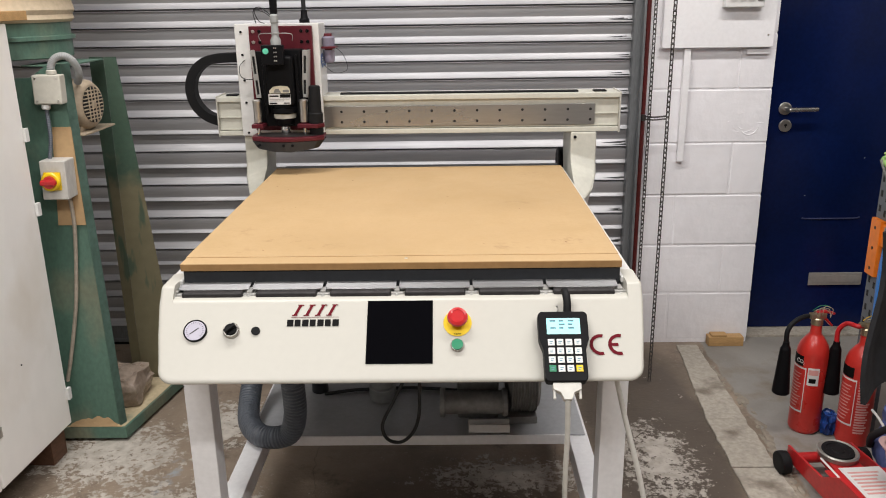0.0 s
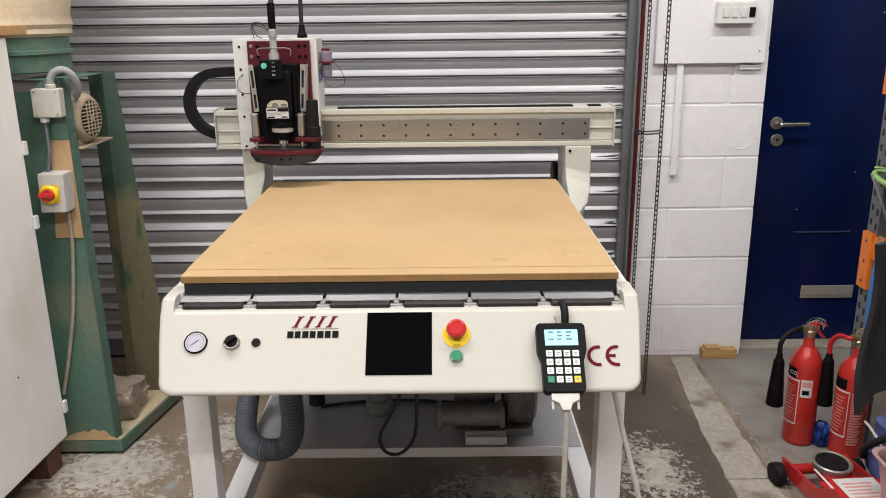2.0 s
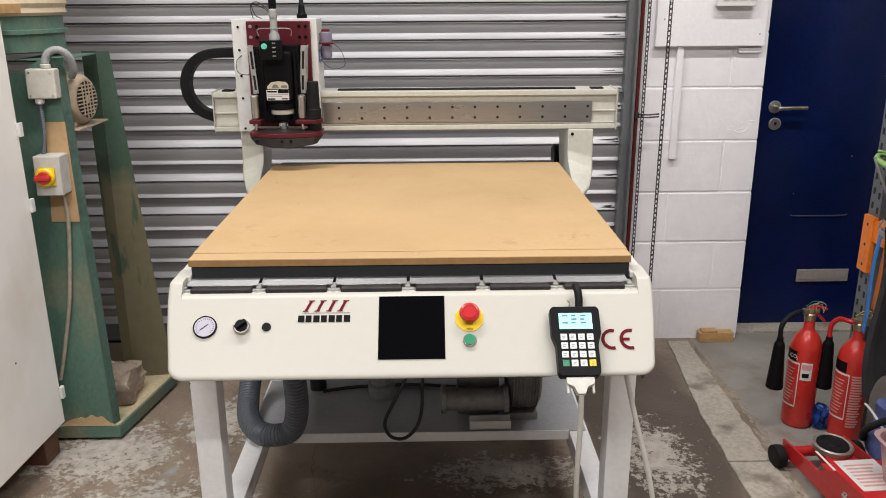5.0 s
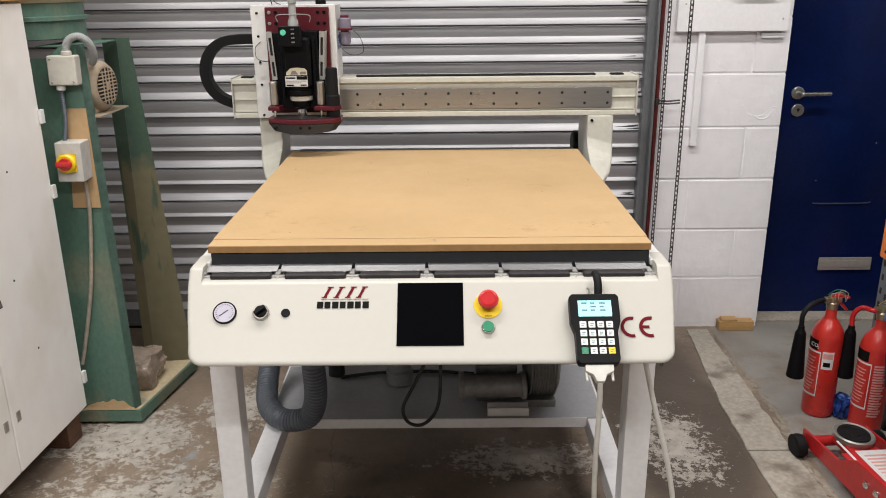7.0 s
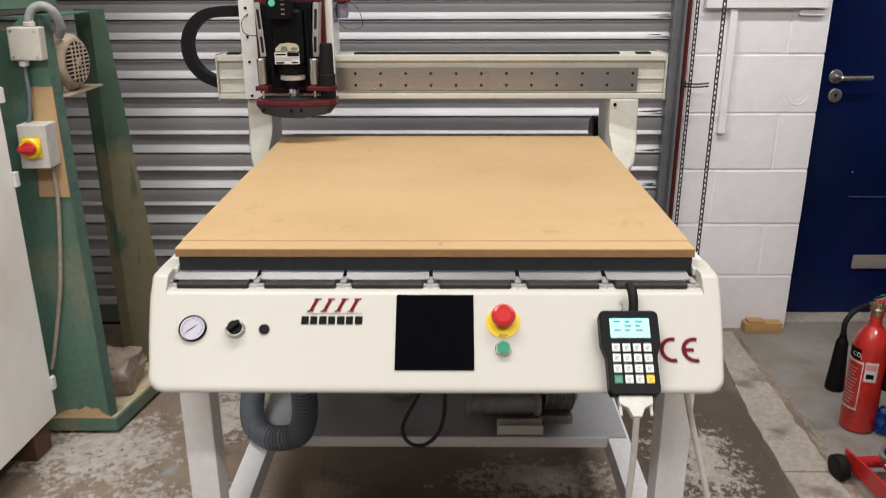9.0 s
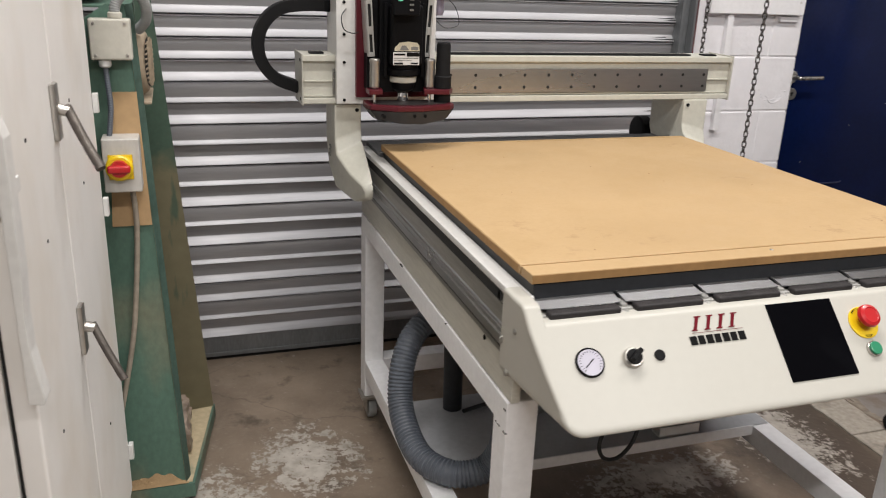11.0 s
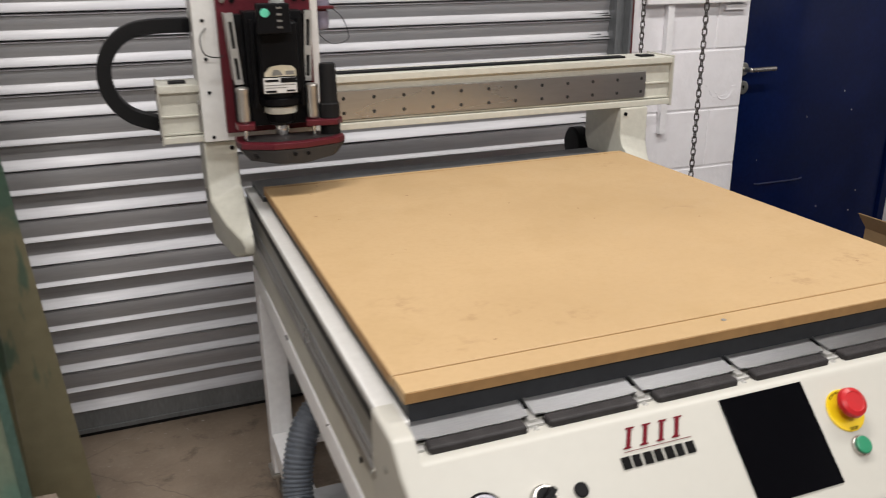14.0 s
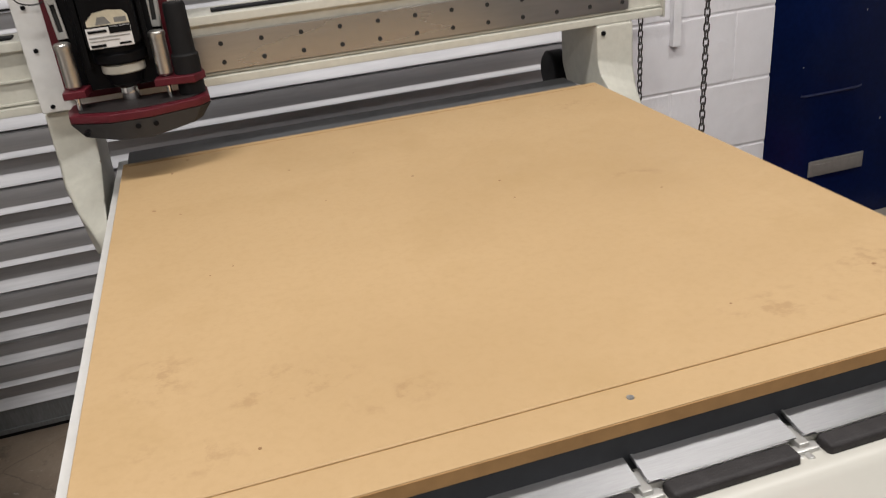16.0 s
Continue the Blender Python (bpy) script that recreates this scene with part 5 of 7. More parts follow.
# cables above
part("power_cable", tube([(SX, -0.70, 1.405), (SX, -0.70, 1.47), (SX - 0.004, -0.685, 1.56), (SX + 0.004, -0.66, 1.75), (SX + 0.02, -0.62, 2.1)], 0.0085, 12), cable_black, router)
part("cable_gland", lathe([(0.012, 0), (0.017, 0.004), (0.017, 0.02), (0.012, 0.03), (0.0115, 0.075), (0.0135, 0.077), (0.0135, 0.10), (0.009, 0.105)], Matrix.Translation((SX, -0.70, 1.408)), 18), pipe_grey, router, "grey cable connector")
part("black_gland", lathe([(0.012, 0), (0.013, 0.05), (0.012, 0.09)], Matrix.Translation((SX - 0.001, -0.695, 1.508)), 14), black_plastic, router)
part("signal_cable", tube([(-0.262, -0.50, 1.475), (-0.262, -0.50, 1.6), (-0.258, -0.49, 1.9), (-0.25, -0.48, 2.2)], 0.0075, 12), cable_black, router)
part("signal_gland", lathe([(0.018, 0), (0.018, 0.012), (0.013, 0.018), (0.010, 0.045)], Matrix.Translation((-0.262, -0.50, 1.4775)), 18), black_plastic, router)
part("wire_tangle", tube([(-0.42, -0.55, 1.478), (-0.425, -0.56, 1.52), (-0.40, -0.57, 1.535), (-0.36, -0.60, 1.51), (-0.335, -0.65, 1.49), (-0.37, -0.62, 1.515), (-0.415, -0.58, 1.525), (-0.41, -0.56, 1.49), (-0.39, -0.552, 1.478)], 0.0016, 6, 8), cable_black, router)


HEAD_PARTS = set(router.children) - BARE


# drag chain
def drag_chain():
    root = part("drag_chain", box(-0.512, -0.494, -0.47, -0.415, 1.318, 1.352, 0.003), black_plastic, router, "black plastic drag chain in a C-shaped loop")
    path = [(-0.50, 1.335), (-0.56, 1.335)]
    cx, cz, r = -0.592, 1.222, 0.107
    for k in range(0, 13):
        a = radians(98 + 158 * k / 12)
        path.append((cx + r * math.cos(a), cz + r * 1.03 * math.sin(a)))
    path.append((-0.588, 1.105))
    pts = smooth_line([(x, 0, z) for x, z in path], 5)
    n = 52
    total = [0.0]
    for p, q in zip(pts, pts[1:]):
        total.append(total[-1] + (q - p).length)

    def at(s):
        i = max(j for j in range(len(total)) if total[j] <= s + 1e-9)
        i = min(i, len(pts) - 2)
        return pts[i].lerp(pts[i + 1], (s - total[i]) / (total[i + 1] - total[i]))

    me = make_mesh("chain_link", box(-0.0068, 0.0068, -0.026, 0.026, -0.0165, 0.0165, 0.002), black_rubber)
    for k in range(n):
        s = total[-1] * (k + 0.5) / n
        p, q = at(max(0, s - 0.008)), at(min(total[-1], s + 0.008))
        d = q - p
        piece("chain_link", me, root, ((p.x + q.x) / 2, -0.443, (p.z + q.z) / 2), (0, -math.atan2(d.z, d.x), 0))


drag_chain()
# the whole gantry stands slid back along its rails
GANTRY = Matrix(((0.9885, 0, 0, -0.0045), (0, 1, 0, 0.018), (0, 0, 1, 0.002), (0, 0, 0, 1)))
HEAD = Matrix(((1, 0, 0, 0), (0, 1, 0, 0), (0, 0, 0.955, 0.0417), (0, 0, 0, 1)))      # the carriage hangs a little lower
for ob in [c for c in router.children if c not in BENCH and c != rear_bar]:
    ob.matrix_basis = GANTRY @ HEAD if ob in HEAD_PARTS else GANTRY
# corrugated hose and black lead under the bed
part("hose", tube([(-0.13, -0.80, 0.66), (-0.24, -0.85, 0.565), (-0.345, -0.90, 0.515), (-0.392, -0.94, 0.45), (-0.412, -0.985, 0.36), (-0.412, -1.06, 0.305), (-0.396, -1.14, 0.275), (-0.352, -1.205, 0.268), (-0.30, -1.228, 0.27), (-0.250, -1.238, 0.292), (-0.226, -1.255, 0.365), (-0.226, -1.262, 0.47), (-0.234, -1.25, 0.57), (-0.24, -1.24, 0.73)],
                  0.033, 16, 10, ribs=125, rib=0.0013), hose_grey, router, "grey corrugated extraction hose hanging in a loop")
part("black_lead", tube([(0.115, -1.28, 0.70), (0.105, -1.28, 0.52), (0.068, -1.27, 0.42), (0.030, -1.27, 0.335), (0.045, -1.27, 0.285), (0.09, -1.27, 0.28), (0.13, -1.27, 0.335), (0.14, -1.27, 0.45), (0.135, -1.28, 0.70)], 0.0052, 10, 8), cable_black, router)

# spoil board
board = thing("mdf_board", (0.125, -1.1, 0.9375), "flat tan fibreboard sheet lying on the machine bed", "board")
part("sheet", box(BX0, BX1, BY0 + 0.0492, BY1, BZ - 0.0190, BZ, 0.0014, 1), mdf, board)
part("front_strip", box(BX0 + 0.001, BX1 - 0.001, BY0, BY0 + 0.0468, BZ - 0.0190, BZ - 0.0014, 0.0018, 2), mdf, board)
part("groove_floor", box(BX0 + 0.003, BX1 - 0.003, BY0 + 0.044, BY0 + 0.052, BZ - 0.0185, BZ - 0.0030, 0), mdf, board)
part("front_edge", box(BX0 + 0.002, BX1 - 0.002, BY0 - 0.0008, BY0 + 0.002, BZ - 0.0180, BZ - 0.003, 0.0003, 1), mdf_edge, board, "darker sawn edge")
part("side_edge", box(BX0 - 0.0008, BX0 + 0.002, BY0 + 0.057, BY1 - 0.002, BZ - 0.0180, BZ - 0.003, 0.0003, 1), mdf_edge, board)
part("side_edge", box(BX1 - 0.002, BX1 + 0.0008, BY0 + 0.057, BY1 - 0.002, BZ - 0.0180, BZ - 0.003, 0.0003, 1), mdf_edge, board)
# thin darker line across the board near its back edge
part("groove", box(BX0 + 0.004, BX1 - 0.004, BY1 - 0.02, BY1 - 0.0185, BZ + 0.0001, BZ + 0.0005, 0), mdf_edge, board)
part("screw_head", lathe([(0.004, 0), (0.0036, 0.0007), (0.0015, 0.0003)], Matrix.Translation((0.134, BY0 + 0.028, BZ - 0.0013)), 14), satin_steel, board)
rnd = random.Random(12)
for i in range(16):
    x, y = rnd.uniform(-0.34, 0.60), rnd.uniform(-1.57, -0.62)
    s = rnd.uniform(0.0012, 0.003)
    part("pit", cyl((x, y, BZ + 0.0001), (x, y, BZ + 0.0005), s, bev=0.0001, seg=8), stain_mat, board)

# ---- hand controller ----
pend = thing("hand_controller", (0.47, -1.80, 0.80), "black handheld controller with keypad hanging on the console", "controller")
PD = PANEL @ pose(0.470, -0.118, 0.0)


def on_pend(bm):
    bm.transform(PD)
    return bm


out = [(-0.052, 0.070), (-0.046, 0.076), (0.046, 0.076), (0.052, 0.070), (0.052, 0.014), (0.044, -0.010), (0.044, -0.070), (0.039, -0.078), (-0.039, -0.078), (-0.044, -0.070), (-0.044, -0.010), (-0.052, 0.014)]
body = part("case", on_pend(prism(out, "z", 0.008, 0.034, 0.003)), black_plastic, pend, "black plastic case")
part("screen", on_pend(box(-0.035, 0.035, 0.024, 0.060, 0.0338, 0.0348, 0.0005)), lcd, body, "lit turquoise display")
part("screen_text", on_pend(join(*[box(-0.028 + 0.019 * c, -0.016 + 0.019 * c - 0.003 * ((r + c) % 2), 0.052 - 0.008 * r, 0.0555 - 0.008 * r, 0.0348, 0.0351, 0) for r in range(3) for c in range(3) if (r, c) != (1, 0)])), lcd_ink, body)
for r in range(4):
    for c in range(4):
        mt, lb = white_plastic, ""
        if r == 3 and c == 0:
            mt, lb = green_plastic, "green key"
        if r == 3 and c == 3:
            mt, lb = yellow_plastic, "yellow key"
        x, y = -0.0275 + 0.0183 * c, 0.006 - 0.0190 * r
        key = part("key", on_pend(box(x - 0.0070, x + 0.0070, y - 0.0072, y + 0.0072, 0.0336, 0.0358, 0.001)), mt, body, lb)
        part("key_mark", on_pend(join(box(x - 0.0035, x + 0.0035, y + 0.0006, y + 0.0022, 0.0358, 0.0360, 0), box(x - 0.0035, x + 0.0015, y - 0.0034, y - 0.0016, 0.0358, 0.0360, 0))), lcd_ink, key)
part("strain_relief", on_pend(tube([(0.012, 0.074, 0.018), (0.013, 0.095, 0.026), (0.012, 0.115, 0.028), (0.010, 0.130, 0.018)], 0.0085, 12)), black_rubber, pend)
part("clip", on_pend(tube([(-0.012, 0.076, 0.020), (-0.006, 0.085, 0.024), (-0.010, 0.094, 0.020)], 0.0016, 6)), satin_steel, pend)
part("plug", join(on_pend(prism([(-0.029, -0.079), (0.029, -0.079), (0.029, -0.093), (0.014, -0.100), (0.008, -0.115), (-0.008, -0.115), (-0.014, -0.100), (-0.029, -0.093)], "z", 0.012, 0.030, 0.002)),
                  *[on_pend(cyl((x, -0.083, 0.021), (x, -0.112, 0.021), 0.003, seg=10)) for x in (-0.026, 0.026)]), cable_white, pend, "pale data plug with thumb screws")
p0 = PD @ Vector((0, -0.113, 0.021))
part("cable", tube([p0, (0.473, -1.89, 0.66), (0.475, -1.87, 0.50), (0.488, -1.85, 0.30), (0.50, -1.83, 0.12), (0.515, -1.79, 0.02), (0.56, -1.72, 0.008), (0.70, -1.70, 0.007)], 0.0058, 10), cable_white, pend)
solo("floor_cable", tube([(0.60, -1.72, 0.72), (0.622, -1.74, 0.62), (0.672, -1.76, 0.42), (0.702, -1.78, 0.20), (0.715, -1.80, 0.03), (0.77, -1.84, 0.008), (0.95, -1.80, 0.007), (1.12, -1.6, 0.013), (1.22, -1.55, 0.015)], 0.0062, 10), cable_white,
     "pale grey cable drooping from the console to the floor", "cable")
solo("black_floor_cable", tube([(0.62, -1.35, 0.007), (0.66, -1.6, 0.007), (0.74, -1.9, 0.007), (0.80, -2.4, 0.007)], 0.006, 8), cable_black, "black cable lying on the concrete floor", "cable")

# ---- vacuum pump on the shelf ----
pump = thing("vacuum_pump", (0.36, -0.95, 0.2365), "dusty cast aluminium side-channel vacuum pump on the shelf", "pump")
part("blower", lathe([(0.10, 0), (0.145, 0.012), (0.150, 0.03), (0.150, 0.085), (0.140, 0.10), (0.09, 0.105)], along((0.405, -1.0, 0.405), (0.52, -1.0, 0.405)), 36), pump_alu, pump)
for k in range(10):
    part("cooling_fin", lathe([(0.149, 0), (0.157, 0.001), (0.157, 0.0035), (0.149, 0.0045)], along((0.416 + 0.0085 * k, -1.0, 0.405), (0.6, -1.0, 0.405)), 36), pump_alu, pump)
part("motor", join(lathe([(0.06, 0), (0.075, 0.006), (0.075, 0.17), (0.065, 0.18)], along((0.225, -1.0, 0.43), (0.405, -1.0, 0.43)), 28),
                   *[box(0.25, 0.39, -1.0 + 0.078 * math.cos(a) - 0.002, -1.0 + 0.078 * math.cos(a) + 0.002, 0.43 + 0.078 * math.sin(a) - 0.002, 0.43 + 0.078 * math.sin(a) + 0.002, 0) for a in [k * math.pi / 9 for k in range(18)]]), pump_alu, pump)
part("silencer", join(cyl((0.20, -1.105, 0.318), (0.40, -1.105, 0.318), 0.037, bev=0.004), cyl((0.195, -1.105, 0.318), (0.212, -1.105, 0.318), 0.046, bev=0.003),
                      cyl((0.388, -1.105, 0.318), (0.405, -1.105, 0.318), 0.044, bev=0.003)), pump_alu, pump, "smooth grey silencer tube")
part("cover", join(box(0.235, 0.39, -1.10, -1.06, 0.385, 0.42, 0.005), cyl((0.262, -1.10, 0.402), (0.262, -1.106, 0.402), 0.006, seg=12), cyl((0.362, -1.10, 0.402), (0.362, -1.106, 0.402), 0.006, seg=12)), pump_alu, pump)
part("mounting_rail", join(box(0.283, 0.410, -1.16, -1.12, 0.2368, 0.2415, 0.001), box(0.283, 0.410, -1.16, -1.155, 0.2368, 0.268, 0.001), box(0.283, 0.410, -1.125, -1.12, 0.2368, 0.268, 0.001)), white_plate, pump, "bright aluminium channel")
part("foot", join(box(0.40, 0.50, -1.10, -0.90, 0.2366, 0.262, 0.004), box(0.25, 0.38, -1.06, -0.94, 0.2366, 0.365, 0.006)), pump_alu, pump)
pp = thing("vacuum_pipe", (-0.02, -0.95, 0.2365), "grey plastic suction pipe with elbows standing on the shelf", "pipe")
part("pipe", tube([(0.0, -0.92, 0.237), (0.0, -0.92, 0.34), (0.005, -0.93, 0.42), (0.05, -0.96, 0.47), (0.14, -1.0, 0.475), (0.225, -1.0, 0.475)], 0.036, 16), pipe_grey, pp)
for cz in (0.237, 0.35):
    part("collar", lathe([(0.036, 0), (0.045, 0.003), (0.045, 0.045), (0.036, 0.05)], Matrix.Translation((0.0, -0.92, cz)), 20), pipe_grey, pp)
part("branch", tube([(-0.225, -0.86, 0.70), (-0.225, -0.86, 0.50), (-0.222, -0.86, 0.36), (-0.22, -0.86, 0.237)], 0.028, 14), dark_bed, pp, "dark flexible suction branch")
solo("shelf_cable", tube([(-0.20, -0.90, 0.2425), (-0.08, -0.87, 0.2425), (0.10, -0.86, 0.2425), (0.25, -0.88, 0.2425)], 0.006, 8), cable_black, "black cable lying across the shelf", "cable")

settle([router, board, pend, pump, pp] + [bpy.data.objects[n] for n in ("floor_cable", "black_floor_cable", "shelf_cable")], 0.0, -0.07)
settle([router, pend, pump, pp], tall=0.993)

# ---- metal cabinet ----
KX, KY0, KY1, KZ0, KZ1 = -1.165, -1.635, -0.850, 0.115, 1.50
cab = thing("metal_cabinet", (-1.42, -1.22, 0.0), "pale grey two-door metal cabinet with dusty streaks, on timber bearers", "cabinet")
part("carcass", box(KX - 0.52, KX - 0.043, KY0 + 0.004, KY1 - 0.004, KZ0, KZ1, 0.004), cab_paint, cab)
part("door_gap", box(KX - 0.0428, KX - 0.0362, KY0 + 0.012, KY1 - 0.012, KZ0 + 0.006, KZ1 - 0.006, 0), dark_gap, cab)
mid = -1.262
for i, (y0, y1) in enumerate(((KY0, mid - 0.002), (mid + 0.002, KY1))):
    dr = part("door", box(KX - 0.036, KX, y0, y1, KZ0 + 0.004, KZ1 - 0.006, 0.005, 3), cab_paint, cab, "flat grey steel door")
    hy = y1 if i else y0
    for z in (0.235, 0.905, 1.15) if i else (0.30, 1.17):
        if i:
            part("hinge", box(KX + 0.0005, KX + 0.012, hy - 0.012, hy + 0.008, z - 0.022, z + 0.022, 0.002), white_plastic, dr, "white hinge knuckle")
        else:
            z -= 0.024
            part("hinge", join(box(KX - 0.044, KX - 0.002, hy - 0.007, hy - 0.0005, z + 0.003, z + 0.028, 0.003), box(KX - 0.046, KX - 0.003, hy - 0.009, hy - 0.0005, z - 0.026, z + 0.001, 0.004, 3),
                               box(KX - 0.001, KX + 0.013, hy - 0.006, hy + 0.02, z + 0.006, z + 0.030, 0.004)), cab_white, dr, "painted strap hinge")
            part("hinge_groove", box(KX - 0.034, KX - 0.001, hy - 0.0007, hy + 0.0003, z + 0.0295, z + 0.0315, 0), pipe_grey, dr)
    if not i:
        part("edge_gap", box(KX - 0.034, KX - 0.001, hy - 0.0005, hy + 0.001, 1.328, 1.335, 0), dark_gap, dr)
    ly = mid + (0.032 if i else -0.032)
    part("latch_plate", box(KX + 0.0003, KX + 0.004, ly - 0.009, ly + 0.009, 0.282, 0.315, 0.001), satin_steel, dr)
    for k, z in enumerate((0.70, 1.02, 1.20, 0.45)):
        part("rivet", cyl((KX, y0 + 0.13 + 0.06 * (k % 2), z), (KX + 0.0015, y0 + 0.13 + 0.06 * (k % 2), z), 0.0035, bev=0.0004, seg=8), black_plastic, dr)
for z, y0, y1, rr in ((1.205, -1.285, -1.352, 0.0085), (0.785, -1.277, -1.332, 0.0075)):
    lever = part("lever_catch", join(box(KX, KX + 0.010, y0 - 0.016, y0 + 0.016, z - 0.05, z + 0.05, 0.003),
                                     cyl((KX + 0.008, y0, z + 0.005), (KX + 0.028, y0, z), 0.010, bev=0.002)), satin_steel, cab, "steel lever catch")
    part("grip", tube([(KX + 0.022, y0 + 0.004, z + 0.008), (KX + 0.050, (y0 + y1) / 2, z - 0.042), (KX + 0.078, y1, z - 0.088)], rr, 10), M("dark_worn_lever", (0.10, 0.085, 0.075), 0.5, 0.5, var=0.2, scale=20), lever, "dark worn steel lever")
part("closing_bar", prism([(-1.168, 1.268), (-1.162, 1.268), (-1.152, 1.236), (-1.153, 1.05), (-1.157, 0.985), (-1.156, 0.93), (-1.145, 0.850), (-1.148, 0.843), (-1.168, 0.846)], "y", -1.672, -1.6345, 0.002), cab_white, cab, "long white painted bar on the door")
for y in (-1.55, -0.90):
    part("bearer", box(KX - 0.50, KX - 0.03, y - 0.045, y + 0.045, 0.0, KZ0 - 0.001, 0.004), wood_dark, cab, "dark timber bearer")
part("ply_top", box(KX - 0.53, KX + 0.012, KY0 - 0.01, KY1 + 0.10, KZ1 + 0.001, KZ1 + 0.03, 0.002), wood_raw, cab, "plywood board on top")

# the cabinet stands slightly askew
pivot = Matrix.Translation((KX, KY0, 0))
cab.matrix_basis = pivot @ pose(0, 0, 0, 0, 0, -3.3) @ pivot.inverted() @ Matrix.Translation(cab.location)

# ---- dust extractor ----
ex = thing("dust_extractor", (-1.25, -0.53, 0.0), "dusty green sheet metal dust extractor with motor and cloth filter", "dust extractor")
part("base_plate", prism([(-1.58, -0.783), (-0.964, -0.783), (-0.888, -0.352), (-1.58, -0.352)], "z", 0.012, 0.058, 0.003), green_paint, ex)
part("dust_layer", prism([(-1.57, -0.776), (-0.971, -0.776), (-0.896, -0.358), (-1.57, -0.358)], "z", 0.0582, 0.0605), green_dusty, ex, "sawdust lying on the base")
for fx in (-0.99, -1.5):
    part("foot", box(fx, fx + 0.02, -0.7, -0.36, 0.0, 0.012, 0), black_rubber, ex)
LEAN = 0.055


TILT = Matrix(((1, 0, 0, 0), (0, 1, LEAN, -0.775 - 0.06 * LEAN), (0, 0, 1, 0), (0, 0, 0, 1)))


def on_sheet(bm):
    """Moves a mesh built at y = 0 onto the leaning front sheet."""
    bm.transform(TILT)
    return bm


def sheet(corners, thick=0.004):
    bm = bmesh.new()
    bm.faces.new([bm.verts.new(c) for c in corners])
    bmesh.ops.solidify(bm, geom=bm.faces[:], thickness=thick)
    bmesh.ops.recalc_face_normals(bm, faces=bm.faces[:])
    return bm


part("front_sheet", on_sheet(prism([(-1.50, 0.062), (-0.988, 0.062), (-1.043, 1.36), (-1.085, 1.36), (-1.15, 1.315), (-1.46, 1.315)], "y", 0, 0.004)), green_paint, ex, "tapered green front sheet leaning back")
part("front_flange", on_sheet(sheet([(-0.987, -0.004, 0.062), (-0.974, 0.028, 0.062), (-1.027, 0.028, 1.36), (-1.042, -0.004, 1.36)], 0.005)), M("worn_green_edge", (0.15, 0.25, 0.21), 0.45, var=0.15, scale=9), ex, "worn pale green folded edge")
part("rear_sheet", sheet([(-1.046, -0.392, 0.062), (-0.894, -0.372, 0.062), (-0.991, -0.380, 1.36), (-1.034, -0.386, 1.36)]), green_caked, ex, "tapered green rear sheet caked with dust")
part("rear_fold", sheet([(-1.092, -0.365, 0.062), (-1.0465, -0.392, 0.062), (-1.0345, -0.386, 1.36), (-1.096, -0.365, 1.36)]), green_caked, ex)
part("top_plate", box(-1.18, -1.035, -0.69, -0.39, 1.350, 1.355, 0.001), green_paint, ex)
part("motor_shelf", box(-1.18, -1.000, -0.69, -0.44, 1.118, 1.124, 0.001), motor_beige, ex)
MC = Vector((-1.003, -0.596, 1.213))
motor = part("motor", lathe([(0.063, 0), (0.074, 0.004), (0.085, 0.018), (0.088, 0.06), (0.088, 0.12), (0.082, 0.13), (0.082, 0.24)], along(MC, MC + Vector((-0.98, 0.12, 0)))), motor_beige, ex, "dusty beige electric motor")
part("motor_foot", box(-1.13, -1.03, -0.65, -0.53, 1.1245, 1.145, 0.004), motor_beige, motor)
part("grille_recess", lathe([(0.062, 0), (0.062, 0.001)], along(MC + Vector((0.0005, 0, 0)), MC + Vector((0.98, -0.12, 0)))), dark_gap, motor)
AX, SD = Vector((0.99, -0.12, 0)), Vector((0.12, 0.99, 0))
for k in range(9):
    d = -0.048 + 0.012 * k
    h = math.sqrt(0.062 ** 2 - d * d)
    part("guard_bar", tube([MC + AX * 0.003 + SD * h * q + Vector((0, 0, d)) for q in (-1, 0, 1)], 0.0024, 6, 2), motor_beige, motor)
for d in (-0.03, -0.01, 0.01, 0.03):
    h = math.sqrt(0.062 ** 2 - d * d)
    part("guard_bar", tube([MC + AX * 0.005 + SD * d + Vector((0, 0, h * q)) for q in (-1, 0, 1)], 0.0024, 6, 2), motor_beige, motor)
part("guard_boss", lathe([(0.012, 0), (0.012, 0.006), (0.008, 0.008)], along(MC, MC + AX), 16), motor_beige, motor)
part("drum", lathe([(0.245, 1.372), (0.25, 1.375), (0.25, 1.43), (0.262, 1.433), (0.262, 1.445), (0.25, 1.448), (0.25, 1.50), (0.245, 1.505)], Matrix.Translation((-1.345, -0.53, 0)), 40), green_paint, ex)
part("filter_bag", lathe([(0.256, 1.49), (0.266, 1.50), (0.262, 1.515), (0.27, 1.53), (0.264, 1.56), (0.275, 1.62), (0.272, 1.8), (0.276, 2.0), (0.26, 2.2), (0.1, 2.3)], Matrix.Translation((-1.345, -0.53, 0)), 40), bag_cloth, ex, "beige cloth filter bag")
jb = part("junction_box", on_sheet(box(-1.124, -1.032, -0.042, -0.002, 1.233, 1.328, 0.005, 3)), beige_plastic, ex, "dusty beige junction box")
for x in (-1.112, -1.044):
    for z in (1.244, 1.317):
        part("screw_head", on_sheet(cyl((x, -0.0415, z), (x, -0.0435, z), 0.0035, bev=0.0004, seg=10)), satin_steel, jb)
part("conduit_nut", lathe([(0.014, 0), (0.016, 0.002), (0.016, 0.012), (0.013, 0.015)], Matrix.Translation((-1.065, -0.727, 1.328)), 16), beige_plastic, ex)
